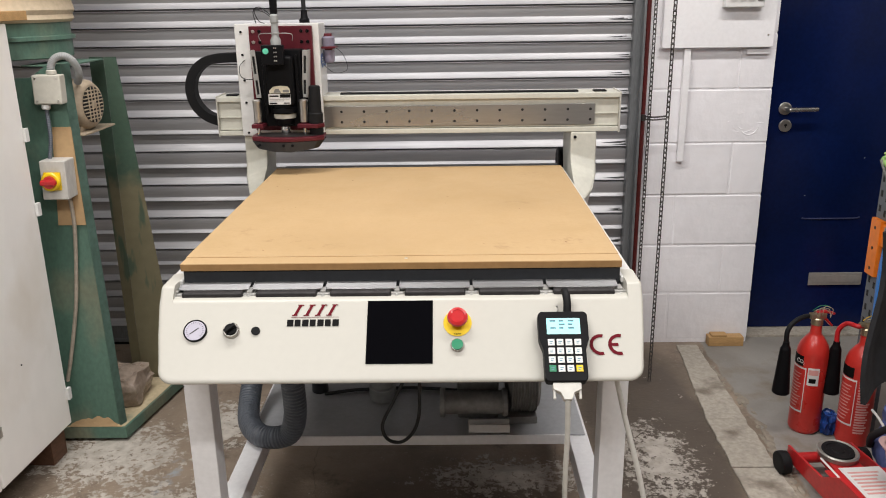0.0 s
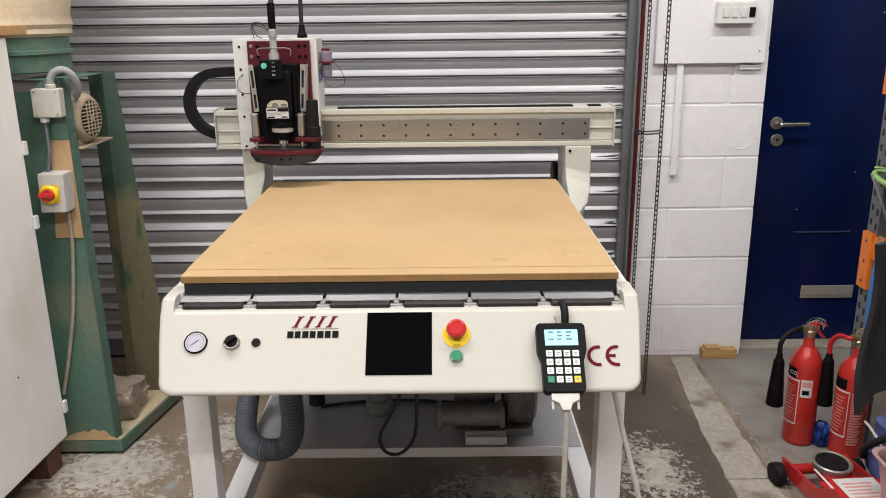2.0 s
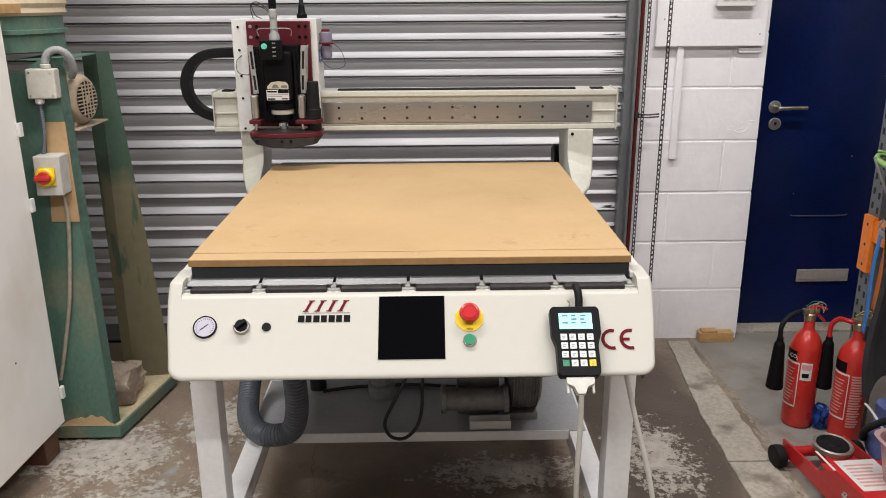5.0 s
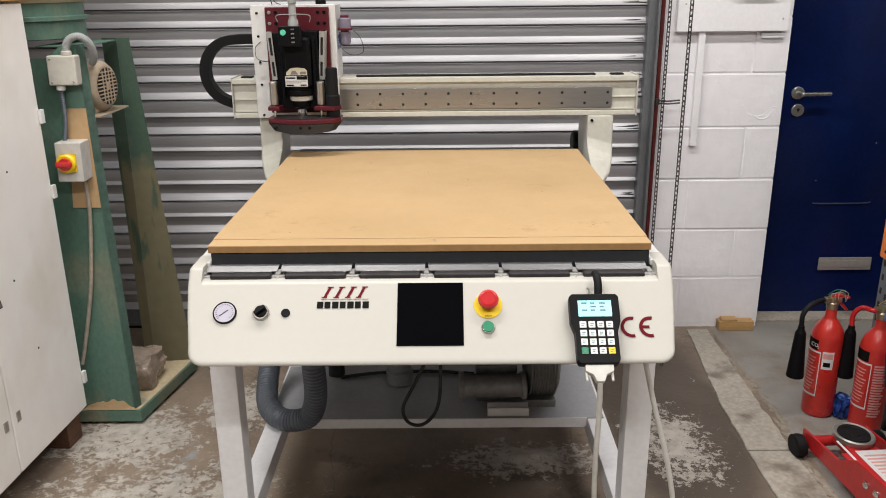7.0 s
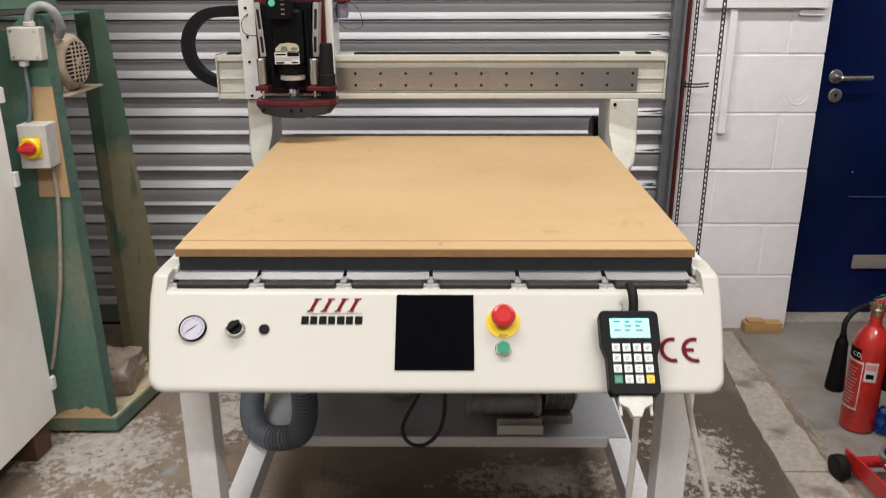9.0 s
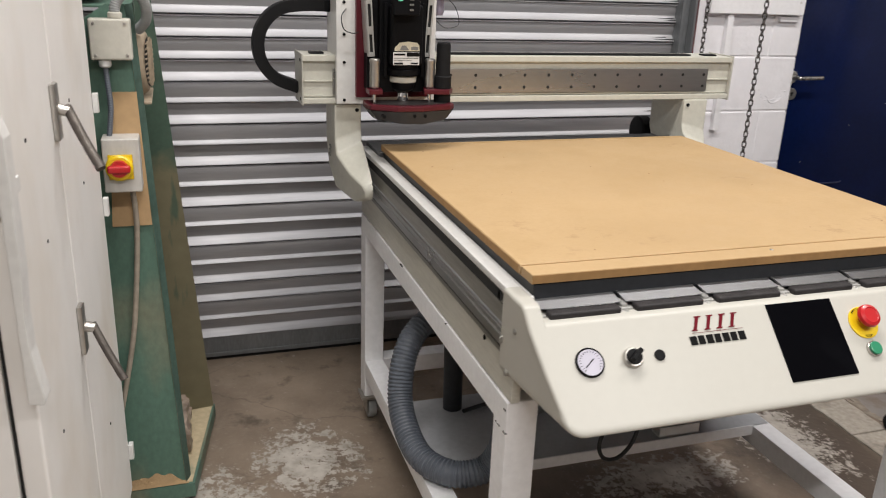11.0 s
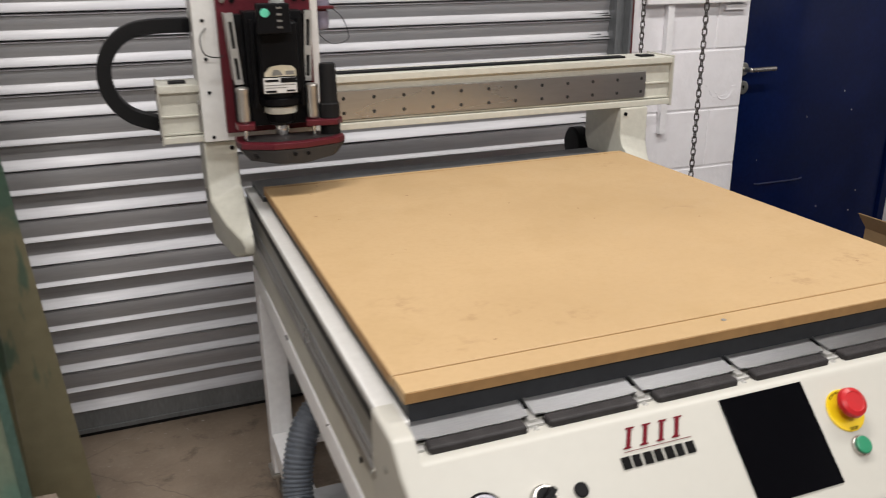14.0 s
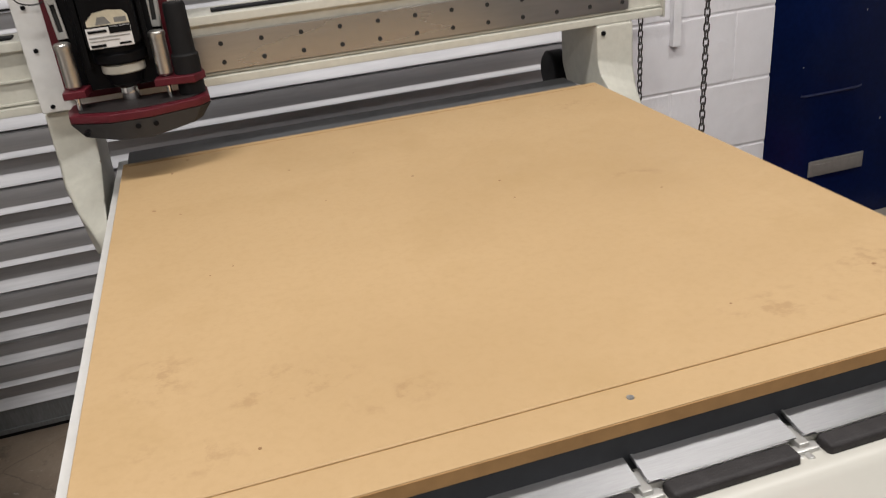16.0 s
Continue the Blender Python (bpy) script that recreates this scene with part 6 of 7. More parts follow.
part("flexible_conduit", tube([(-1.065, -0.727, 1.328), (-1.063, -0.727, 1.355), (-1.048, -0.724, 1.379), (-1.020, -0.718, 1.386), (-0.999, -0.705, 1.366), (-0.998, -0.68, 1.325), (-1.02, -0.65, 1.295)], 0.0122, 12, 8, ribs=40, rib=0.0005), pipe_grey, ex, "grey flexible conduit loop")
part("gland", on_sheet(lathe([(0.012, 0), (0.014, 0.002), (0.014, 0.014), (0.010, 0.018)], along((-1.095, -0.024, 1.233), (-1.095, -0.024, 1.18)), 14)), white_plastic, ex)
part("flexible_conduit", on_sheet(tube([(-1.095, -0.024, 1.222), (-1.093, -0.026, 1.17), (-1.091, -0.03, 1.12), (-1.100, -0.035, 1.05)], 0.0065, 12, 6, ribs=30, rib=0.0004)), hose_grey, ex)
part("mounting_board", on_sheet(prism([(-1.094, 1.154), (-1.032, 1.154), (-1.021, 0.818), (-1.114, 0.818)], "y", -0.0065, -0.0025)), hardboard, ex, "brown hardboard plate")
iso = part("isolator_box", on_sheet(box(-1.117, -1.033, -0.078, -0.007, 0.924, 1.054, 0.004, 3)), M("grubby_grey_plastic", (0.50, 0.48, 0.45), 0.45, var=0.1, scale=9, stretch=(1, 1, 0.5), col2=(0.24, 0.18, 0.12), mix=0.62, soft=0.06), ex, "grubby grey isolator box with red rotary switch")
part("yellow_plate", on_sheet(box(-1.105, -1.050, -0.082, -0.0785, 0.957, 1.017, 0.003)), yellow_plastic, iso)
part("yellow_collar", on_sheet(lathe([(0.031, 0), (0.031, 0.010), (0.027, 0.014)], along((-1.080, -0.082, 0.987), (-1.080, -0.15, 0.987)))), yellow_plastic, iso)
part("red_knob", on_sheet(lathe([(0.021, 0), (0.0195, 0.010)], along((-1.080, -0.0955, 0.987), (-1.080, -0.15, 0.987)))), red_plastic, iso, "red rotary handle")
part("red_grip", on_sheet(box(-1.106, -1.055, -0.114, -0.096, 0.978, 0.997, 0.006, 3)), red_plastic, iso)
part("lead", on_sheet(tube([(-1.060, -0.016, 0.922), (-1.057, -0.012, 0.82), (-1.071, -0.012, 0.655), (-1.090, -0.012, 0.512), (-1.126, -0.012, 0.343), (-1.150, -0.014, 0.246)], 0.0068, 10)), M("dusty_lead", (0.36, 0.31, 0.25), 0.6), ex)
solo("sawdust_heap", cloth(lambda u, v: Vector((-1.17 + 0.19 * u, -0.7825 + 0.0075 * v, 0.0606 + 0.05 * v * math.sin(math.pi * u) ** 0.7 * (0.65 + 0.6 * noise.noise((u * 6, v * 3, 0))))), 22, 5, 0.0012), sawdust,
     "small heap of sawdust on the extractor base", "sawdust", kind="stuff")


def crumpled(x0, x1, y0, y1, z0, z1, seed, amp=0.02, n=3):
    bm = bmesh.new()
    bmesh.ops.create_cube(bm, size=2)
    bmesh.ops.subdivide_edges(bm, edges=bm.edges[:], cuts=n * 3, use_grid_fill=True)
    c = Vector(((x0 + x1) / 2, (y0 + y1) / 2, (z0 + z1) / 2))
    h = Vector(((x1 - x0) / 2, (y1 - y0) / 2, (z1 - z0) / 2))
    for v in bm.verts:
        p = v.co.copy()
        q = p.normalized() * max(abs(p.x), abs(p.y), abs(p.z))
        p = p.lerp(q, 0.45)
        d = noise.noise_vector(Vector((p.x * 1.6 + seed, p.y * 1.6, p.z * 1.6))) + 0.5 * noise.noise_vector(Vector((p.x * 4 + seed, p.y * 4, p.z * 4)))
        w = c + Vector((p.x * h.x, p.y * h.y, p.z * h.z)) + d * amp
        w.z = max(w.z, z0)
        v.co = w
    return bm


solo("brown_parcel", crumpled(-1.10, -0.965, -0.66, -0.46, 0.0625, 0.185, 2, 0.016), brown_film, "crumpled brown parcel in shiny wrapping on the extractor base", "parcel")

settle([cab, ex, bpy.data.objects["sawdust_heap"], bpy.data.objects["brown_parcel"]], 0.019, -0.073, 0.98)

EARLIER = set(bpy.data.objects)

# ---- fire extinguishers ----


def extinguisher(cx, cy, horn, spin, words, red_hose):
    root = thing("fire_extinguisher", (cx, cy, 0.0), "red carbon dioxide fire extinguisher with black discharge horn", "fire extinguisher", "fire extinguishers")
    T = Matrix.Translation((cx, cy, 0))
    R = 0.0545
    part("cylinder", lathe([(0.047, 0.0), (R - 0.003, 0.006), (R, 0.014), (R, 0.300), (R - 0.0025, 0.318), (R - 0.009, 0.338), (R - 0.020, 0.356), (0.024, 0.370), (0.019, 0.378), (0.018, 0.41)], T, 40), ext_red, root)

    def wrap(a0, a1, z0, z1, lift):
        n = 10
        pts = [((R + lift) * math.cos(radians(a0 + (a1 - a0) * i / n)), (R + lift) * math.sin(radians(a0 + (a1 - a0) * i / n))) for i in range(n + 1)]
        pts += [((R + 0.0) * math.cos(radians(a1 - (a1 - a0) * i / n)), (R + 0.0) * math.sin(radians(a1 - (a1 - a0) * i / n))) for i in range(n + 1)]
        return _moved(prism(pts, "z", z0, z1), T)

    part("valve", join(lathe([(0.016, 0.405), (0.020, 0.41), (0.020, 0.43), (0.015, 0.435), (0.015, 0.455)], T, 18), _moved(box(-0.03, 0.03, -0.011, 0.011, 0.43, 0.452, 0.004), T @ pose(0, 0, 0, 0, 0, spin))), brass, root, "dull brass valve")
    lever_paint = satin_steel if red_hose else jack_red
    top = Matrix.Translation((cx, cy, 0.447)) @ pose(0, 0, 0, 0, 0, spin)
    part("squeeze_lever", _moved(prism([(-0.012, 0.0), (-0.010, 0.008), (0.030, 0.012), (0.062, 0.002), (0.060, -0.005), (0.028, 0.004)], "y", -0.009, 0.009, 0.0015), top), lever_paint, root)
    part("carry_handle", _moved(prism([(0.005, -0.016), (0.008, -0.009), (0.030, -0.014), (0.060, -0.045), (0.054, -0.050), (0.026, -0.022)], "y", -0.008, 0.008, 0.0015), top), lever_paint, root)
    part("seal_wire", tube([(cx - 0.02, cy, 0.46), (cx - 0.005, cy - 0.02, 0.485), (cx + 0.03, cy - 0.015, 0.48), (cx + 0.035, cy, 0.455)], 0.0012, 6), yellow_plastic if red_hose else green_plastic, root)
    for k in range(3):
        a = 0.9 * k + spin
        part("tie_string", tube([(cx + 0.012 * math.cos(a), cy - 0.018, 0.446), (cx - 0.018 + 0.014 * k, cy - 0.022, 0.470 + 0.006 * k), (cx + 0.012 + 0.014 * k, cy - 0.020, 0.472), (cx + 0.036, cy - 0.016, 0.455 - 0.008 * k)], 0.0011, 6), string_beige, root)
    hx, hy = horn
    part("hose", tube([(cx, cy, 0.437), (cx - 0.035, cy, 0.44), (cx + (hx - cx) * 0.75, cy + (hy - cy) * 0.7, 0.432), (hx, hy, 0.40), (hx, hy, 0.35)], 0.0085, 10), red_plastic if red_hose else black_rubber, root)
    part("horn", lathe([(0.0285, 0.163), (0.0300, 0.166), (0.0185, 0.330), (0.0165, 0.336), (0.0120, 0.344), (0.0105, 0.358)], Matrix.Translation((hx, hy, 0)), 24), black_plastic, root, "black plastic discharge horn")
    a = words
    part("black_band", wrap(a - 62, a + 2, 0.262, 0.300, 0.0006), black_print, root)
    white = part("instruction_label", wrap(a - 60, a + 16, 0.085, 0.258, 0.0005), label_white, root, "white bordered instruction label")
    part("label_field", wrap(a - 56, a + 13, 0.092, 0.252, 0.0008), ext_red, white)
    for k in range(11):
        part("print_bar", wrap(a - 50 + 3 * (k % 3), a - 8 + 4 * (k % 4), 0.105 + 0.0125 * k, 0.109 + 0.0125 * k, 0.0011), label_pink, white)
    if not red_hose:
        tag = part("service_label", wrap(a + 22, a + 62, 0.195, 0.262, 0.0005), label_white, root, "small white service label")
        part("print_bar", wrap(a + 25, a + 59, 0.235, 0.255, 0.0008), label_pink, tag)
        part("print_bar", wrap(a + 28, a + 52, 0.205, 0.222, 0.0008), black_print, tag)
        writing("gas_mark", "CO", 0.020, label_white, root, T @ pose(0, 0, 0, 0, 0, a - 12 + 90) @ pose(0, -R - 0.0008, 0.279, 90))
        writing("gas_mark", "2", 0.012, label_white, root, T @ pose(0, 0, 0, 0, 0, a + 4 + 90) @ pose(0, -R - 0.0008, 0.272, 90))
    else:
        for k in range(20):
            part("print_bar", wrap(a + 24, a + 60 + 5 * ((k * 7) % 3), 0.06 + 0.010 * k, 0.066 + 0.010 * k, 0.0005), label_pink, root)
    return root


def _moved(bm, m):
    bm.transform(m)
    return bm


extinguisher(1.511, -0.765, (1.397, -0.80), 10, -146, False)
extinguisher(1.638, -0.862, (1.572, -0.80), 0, -142, True)

# ---- trolley jack ----
jk = thing("trolley_jack", (1.44, -1.45, 0.0), "red low-profile trolley jack with round saddle, on the floor", "jack")
ang = 4.0
JM = Matrix.Translation((1.455, -1.050, 0)) @ pose(0, 0, 0, 0, 0, ang) @ Matrix.Diagonal((1, 1.12, 1, 1))


def J(bm):
    bm.transform(JM)
    return bm


for s in (-1, 1):
    part("side_plate", J(prism([(0.03, 0.035), (0.03, 0.085), (-0.16, 0.10), (-0.24, 0.155), (-0.40, 0.165), (-0.52, 0.14), (-0.56, 0.10), (-0.54, 0.03), (-0.44, 0.02), (-0.25, 0.045)], "x", s * 0.105 - 0.004, s * 0.105 + 0.004, 0.0015)), jack_red, jk, "pressed red side plate")
    part("front_wheel", J(lathe([(0.022, -0.018), (0.036, -0.015), (0.038, 0), (0.036, 0.015), (0.022, 0.018)], Matrix.Translation((s * 0.135, 0.005, 0.038)) @ pose(0, 0, 0, 0, 90, 0))), black_rubber, jk, "black front roller")
    part("rear_caster", J(join(lathe([(0.015, -0.012), (0.027, -0.01), (0.027, 0.01), (0.015, 0.012)], Matrix.Translation((s * 0.13, -0.47, 0.027)) @ pose(0, 0, 0, 0, 90, 0)), box(s * 0.13 - 0.017, s * 0.13 + 0.017, -0.49, -0.45, 0.05, 0.062, 0.002))), black_plastic, jk)
    for y, z in ((-0.30, 0.115), (-0.345, 0.12), (-0.50, 0.095), (-0.47, 0.13)):
        part("bolt", J(lathe([(0.011, 0), (0.011, 0.005), (0.007, 0.009)], along((s * 0.109, y, z), (s * 0.2, y, z)), 12)), chrome, jk)
part("top_plate", J(prism([(-0.10, -0.16), (0.10, -0.16), (0.10, -0.42), (-0.10, -0.42)], "z", 0.118, 0.123, 0.001)), jack_red, jk)
part("front_bar", J(cyl((-0.10, 0.0, 0.055), (0.10, 0.0, 0.055), 0.017)), jack_red, jk)
part("lift_arm", J(join(prism([(-0.045, -0.03), (0.045, -0.03), (0.06, -0.36), (-0.06, -0.36)], "z", 0.075, 0.105, 0.004))), jack_red, jk)
sad = part("saddle", J(lathe([(0.050, 0.104), (0.058, 0.106), (0.062, 0.122), (0.058, 0.126), (0.050, 0.121), (0.02, 0.120), (0.001, 0.1205)], Matrix.Translation((0.0, -0.065, 0)), 30)), pale_steel, jk, "round saddle with worn steel rim")
part("rubber_pad", J(join(lathe([(0.0485, 0.1205), (0.047, 0.126), (0.036, 0.1265), (0.034, 0.124), (0.02, 0.124), (0.018, 0.1265), (0.001, 0.1268)], Matrix.Translation((0.0, -0.065, 0)), 28))), black_rubber, sad)
card = part("label_card", J(box(-0.055, 0.075, -0.30, -0.155, 0.1235, 0.1250, 0.0004)), label_white, jk, "white printed instruction label")
part("print_bar", J(join(*[box(-0.04, 0.055 - 0.012 * (k % 3), -0.185 - 0.016 * k, -0.178 - 0.016 * k, 0.1251, 0.1255, 0) for k in range(7)])), label_pink, card)
part("white_line", J(box(-0.082, -0.074, -0.34, -0.10, 0.1235, 0.1242, 0.0002)), label_white, jk)
part("handle_socket", J(join(cyl((0, -0.50, 0.11), (0, -0.60, 0.19), 0.028, bev=0.004), box(-0.10, 0.10, -0.54, -0.45, 0.09, 0.135, 0.006))), jack_red, jk)
part("handle", J(cyl((0, -0.58, 0.175), (0.05, -1.0, 0.40), 0.016)), chrome, jk)
part("spring", J(tube([(0.14, -0.55, 0.05), (0.17, -0.62, 0.045), (0.16, -0.72, 0.04)], 0.008, 10)), satin_steel, jk)

# ---- pink tub ----
tub = thing("plastic_tub", (1.68, -1.52, 0.0), "open pink plastic tub with a white label, holding brown rag", "tub")


def tub_wall():
    out = []
    for z, g in ((0.0, 0.0), (0.24, 0.035), (0.262, 0.05), (0.262, 0.038), (0.24, 0.028), (0.012, -0.006)):
        hx, hy, r = 0.155 + g, 0.20 + g, 0.05
        ring = []
        for qx, qy, a0 in ((1, 1, 0), (-1, 1, 90), (-1, -1, 180), (1, -1, 270)):
            for k in range(5):
                a = radians(a0 + 22.5 * k)
                ring.append((1.68 + qx * (hx - r) + r * math.cos(a), -1.52 + qy * (hy - r) + r * math.sin(a), z))
        out.append(ring)
    bm = bmesh.new()
    vs = [[bm.verts.new(p) for p in ring] for ring in out]
    n = len(vs[0])
    for a, c in zip(vs, vs[1:]):
        for i in range(n):
            bm.faces.new((a[i], a[(i + 1) % n], c[(i + 1) % n], c[i]))
    bm.faces.new(vs[0][::-1])
    bm.faces.new(vs[-1])
    bmesh.ops.recalc_face_normals(bm, faces=bm.faces[:])
    return bm


part("bucket", tub_wall(), pink_tub, tub)
part("label", _moved(box(-0.0008, 0.0008, -0.06, 0.06, -0.018, 0.018, 0.0003), Matrix.Translation((1.499, -1.45, 0.165)) @ pose(0, 0, 0, 0, -8, 0)), label_white, tub, "white paper label")
solo("brown_rag", crumpled(1.55, 1.81, -1.69, -1.35, 0.02, 0.235, 7, 0.045), M("brown_rag", (0.16, 0.075, 0.05), 0.8, var=0.2, bump=0.5, bscale=25), "crumpled brown rag filling the tub", "rag")

# ---- pallet rack ----
RX = 1.66
rack = thing("storage_rack", (1.95, -1.6, 0.0), "grey steel storage rack with orange beams and crowded chipboard shelves", "rack")


def upright(x, y):
    lip = [(x + 0.07, y), (x + 0.07, y + 0.003), (x + 0.003, y + 0.003), (x + 0.003, y + 0.064), (x + 0.07, y + 0.064), (x + 0.07, y + 0.067), (x, y + 0.067), (x, y)]
    up = part("upright", prism(lip, "z", 0.006, 2.3), rack_grey, rack, "perforated grey upright")
    part("base_plate", box(x - 0.02, x + 0.09, y - 0.01, y + 0.077, 0, 0.0058, 0.001), rack_grey, rack)
    return up


slot = make_mesh("slot", box(-0.0008, 0.0008, -0.006, 0.006, -0.011, 0.011, 0.0004, 1), dark_gap)
slot_side = make_mesh("slot", box(-0.006, 0.006, -0.0008, 0.0008, -0.011, 0.011, 0.0004, 1), dark_gap)
for ry in (-0.835, -2.75):
    for rx in (RX, RX + 0.60):
        up = upright(rx, ry)
        if rx == RX and ry > -1:
            for k in range(40):
                for d in (0.017, 0.050):
                    piece("slot", slot, up, (rx - 0.0002, ry + d, 0.12 + 0.05 * k + (0.0 if d < 0.04 else 0.012)))
                piece("slot", slot_side, up, (rx + 0.035, ry - 0.0002, 0.12 + 0.05 * k))
SHELVES = (0.715, 1.365)
for z in SHELVES:
    for rx in (RX - 0.012, RX + 0.61):
        part("shelf_beam", box(rx, rx + 0.045, -2.74, -0.77, z, z + 0.075, 0.004), rack_orange, rack, "orange painted shelf beam")
    part("beam_connector", box(RX - 0.018, RX - 0.0005, -0.838, -0.775, z - 0.11, z + 0.085, 0.003), rack_orange, rack)
    for k in range(3):
        part("connector_hole", cyl((RX - 0.0182, -0.806, z - 0.085 + 0.07 * k), (RX - 0.0178, -0.806, z - 0.085 + 0.07 * k), 0.006, bev=0.0001, seg=10), dark_gap, rack)
    part("shelf_board", box(RX + 0.034, RX + 0.608, -2.74, -0.755, z + 0.045, z + 0.074, 0.002), chip_board, rack, "chipboard shelf")
bt = thing("display_stand", (1.62, -1.4, 1.25), "bright blue painted steel stand hung on the rack", "stand")
part("rail", box(1.617, 1.640, -2.3, -0.86, 1.268, 1.292, 0.002), blue_paint, bt)
part("post", _moved(box(-0.011, 0.011, -0.011, 0.011, 0.0, 0.62, 0.002), Matrix.Translation((1.6285, -1.075, 1.2925)) @ pose(0, 0, 0, 4, 0, 0)), blue_paint, bt)

Z1 = SHELVES[0] + 0.0745
Z2 = SHELVES[1] + 0.0755
hold = thing("green_holdall", (1.68, -0.98, 1.03), "light green folding seat bag lying across the shelf clutter", "bag")
part("seat", _moved(crumpled(-0.09, 0.11, -0.15, 0.13, -0.012, 0.010, 3, 0.010), Matrix.Translation((1.70, -0.965, 1.015)) @ pose(0, 0, 0, -6, 20, 8)), green_fabric, hold)
part("flap", tube([(1.655, -0.83, 1.018), (1.625, -0.835, 1.008), (1.612, -0.87, 1.000), (1.618, -0.95, 0.985), (1.625, -1.05, 0.970), (1.640, -1.14, 0.955)], 0.0095, 12), green_fabric, hold, "rolled green edge")
for pts in ([(1.60, -0.86, 1.01), (1.62, -0.90, 0.93), (1.66, -0.93, 0.82), (1.68, -0.94, Z1)], [(1.60, -1.12, 0.97), (1.63, -1.10, 0.9), (1.68, -1.08, Z1)]):
    part("frame_tube", tube(pts, 0.0045, 8), tray_grey, hold)


def tray(cx, cy, z, w, d, h, rz=0):
    bm = join(prism([(-w * 0.40, -d * 0.40), (w * 0.40, -d * 0.40), (w * 0.40, d * 0.40), (-w * 0.40, d * 0.40)], "z", 0, 0.004), )
    bm2 = bmesh.new()
    rings = []
    for zz, g in ((0.0, 0.40), (h * 0.85, 0.48), (h * 0.87, 0.52), (h, 0.52), (h, 0.47), (0.006, 0.38)):
        rings.append([bm2.verts.new((sx * w * g, sy * d * g, zz)) for sx, sy in ((-1, -1), (1, -1), (1, 1), (-1, 1))])
    for a, c in zip(rings, rings[1:]):
        for i in range(4):
            bm2.faces.new((a[i], a[(i + 1) % 4], c[(i + 1) % 4], c[i]))
    bmesh.ops.recalc_face_normals(bm2, faces=bm2.faces[:])
    bmesh.ops.bevel(bm2, geom=bm2.edges[:], offset=0.003, segments=2, affect="EDGES")
    return _moved(join(bm, bm2), Matrix.Translation((cx, cy, z)) @ pose(0, 0, 0, 0, 0, rz))


solo("grey_tray", tray(1.80, -0.90, Z1, 0.24, 0.13, 0.12), tray_grey, "dusty grey moulded plastic tray on the shelf", "tray", "trays")
solo("grey_tray", tray(1.78, -1.10, Z1, 0.24, 0.20, 0.11, 6), tray_grey, "dusty grey moulded plastic tray on the shelf", "tray", "trays")
solo("parts_box", box(1.645, 1.80, -1.37, -1.20, Z1, Z1 + 0.066, 0.003), tray_grey, "low grey box under a plastic tub on the shelf", "box")
tin = thing("label_tin", (1.68, -1.28, Z1 + 0.066), "white plastic tub with printed label, lying on its side", "tub")
TM = Matrix.Translation((1.66, -1.26, Z1 + 0.115)) @ pose(0, 0, 0, 112, 0, -40)
part("tub", _moved(lathe([(0.036, 0), (0.040, 0.003), (0.046, 0.13), (0.049, 0.132), (0.049, 0.15), (0.046, 0.152)], TM), Matrix()), white_plastic, tin)
part("label_print", _moved(join(*[box(-0.02, 0.02, -0.0455, -0.043, 0.03 + 0.016 * k, 0.036 + 0.016 * k, 0.0004) for k in range(5)]), TM), tray_grey, tin)
rnd = random.Random(21)
for i in range(9):
    x, y = rnd.uniform(1.70, 1.90), rnd.uniform(-1.30, -1.16) if i < 6 else rnd.uniform(-0.96, -0.84)
    s = rnd.uniform(0.018, 0.034)
    solo("metal_fitting", _moved(join(box(-s, s, -s * 0.7, s * 0.7, 0, s * 1.1, 0.003), cyl((0, 0, s * 1.09), (0, 0, s * 1.8), s * 0.5, seg=12)), Matrix.Translation((x, y, Z1)) @ pose(0, 0, 0, 0, 0, rnd.uniform(0, 180))), pump_alu if i % 2 else tray_grey,
         "small dusty metal fitting on the rack shelf", "fitting", "metal fittings")
rnd = random.Random(33)
for i in range(16):
    x, y = rnd.uniform(1.675, 1.76), -0.86 - 0.032 * i + rnd.uniform(-0.01, 0.01)
    k = i % 4
    at_ = Matrix.Translation((x, y, Z1)) @ pose(0, 0, 0, 0, 0, rnd.uniform(0, 180))
    if k == 0:
        bm, nm, mt, lb, ct = lathe([(0.020, 0), (0.026, 0.002), (0.028, 0.045), (0.025, 0.045), (0.022, 0.004)], at_, 16), "small_pot", pump_alu, "dusty grey metal pot among the shelf clutter", "pot"
    elif k == 1:
        bm, nm, mt, lb, ct = _moved(join(box(-0.03, 0.03, -0.018, 0.018, 0, 0.028, 0.006, 2), box(-0.012, 0.012, -0.010, 0.010, 0.0275, 0.045, 0.003)), at_), "dark_socket", dark_bed, "black plastic socket among the shelf clutter", "socket"
    elif k == 2:
        bm, nm, mt, lb, ct = tube([at_ @ Vector(p) for p in ((-0.05, 0, 0.006), (-0.02, 0.02, 0.010), (0.02, -0.015, 0.03), (0.05, 0.01, 0.05), (0.04, 0.04, 0.02))], 0.005, 8), "cable_end", cable_black, "loose end of black cable on the shelf", "cable"
    else:
        bm, nm, mt, lb, ct = _moved(box(-0.035, 0.035, -0.025, 0.025, 0, 0.018, 0.002), at_), "small_carton", paper if i % 8 == 3 else hardboard, "small paper carton lying on the shelf", "carton"
    solo(nm, bm, mt, lb, ct, "odds and ends on the rack shelf")
solo("crumpled_paper", crumpled(1.64, 1.86, -1.36, -1.10, 0.955, 1.005, 5, 0.03), paper, "white papers and packing lying on the shelf clutter", "paper")
solo("packing_heap", crumpled(1.74, 1.98, -1.66, -1.14, Z1, 0.965, 6, 0.035), dark_cloth, "dark heap of cloth and packing on the shelf", "heap")
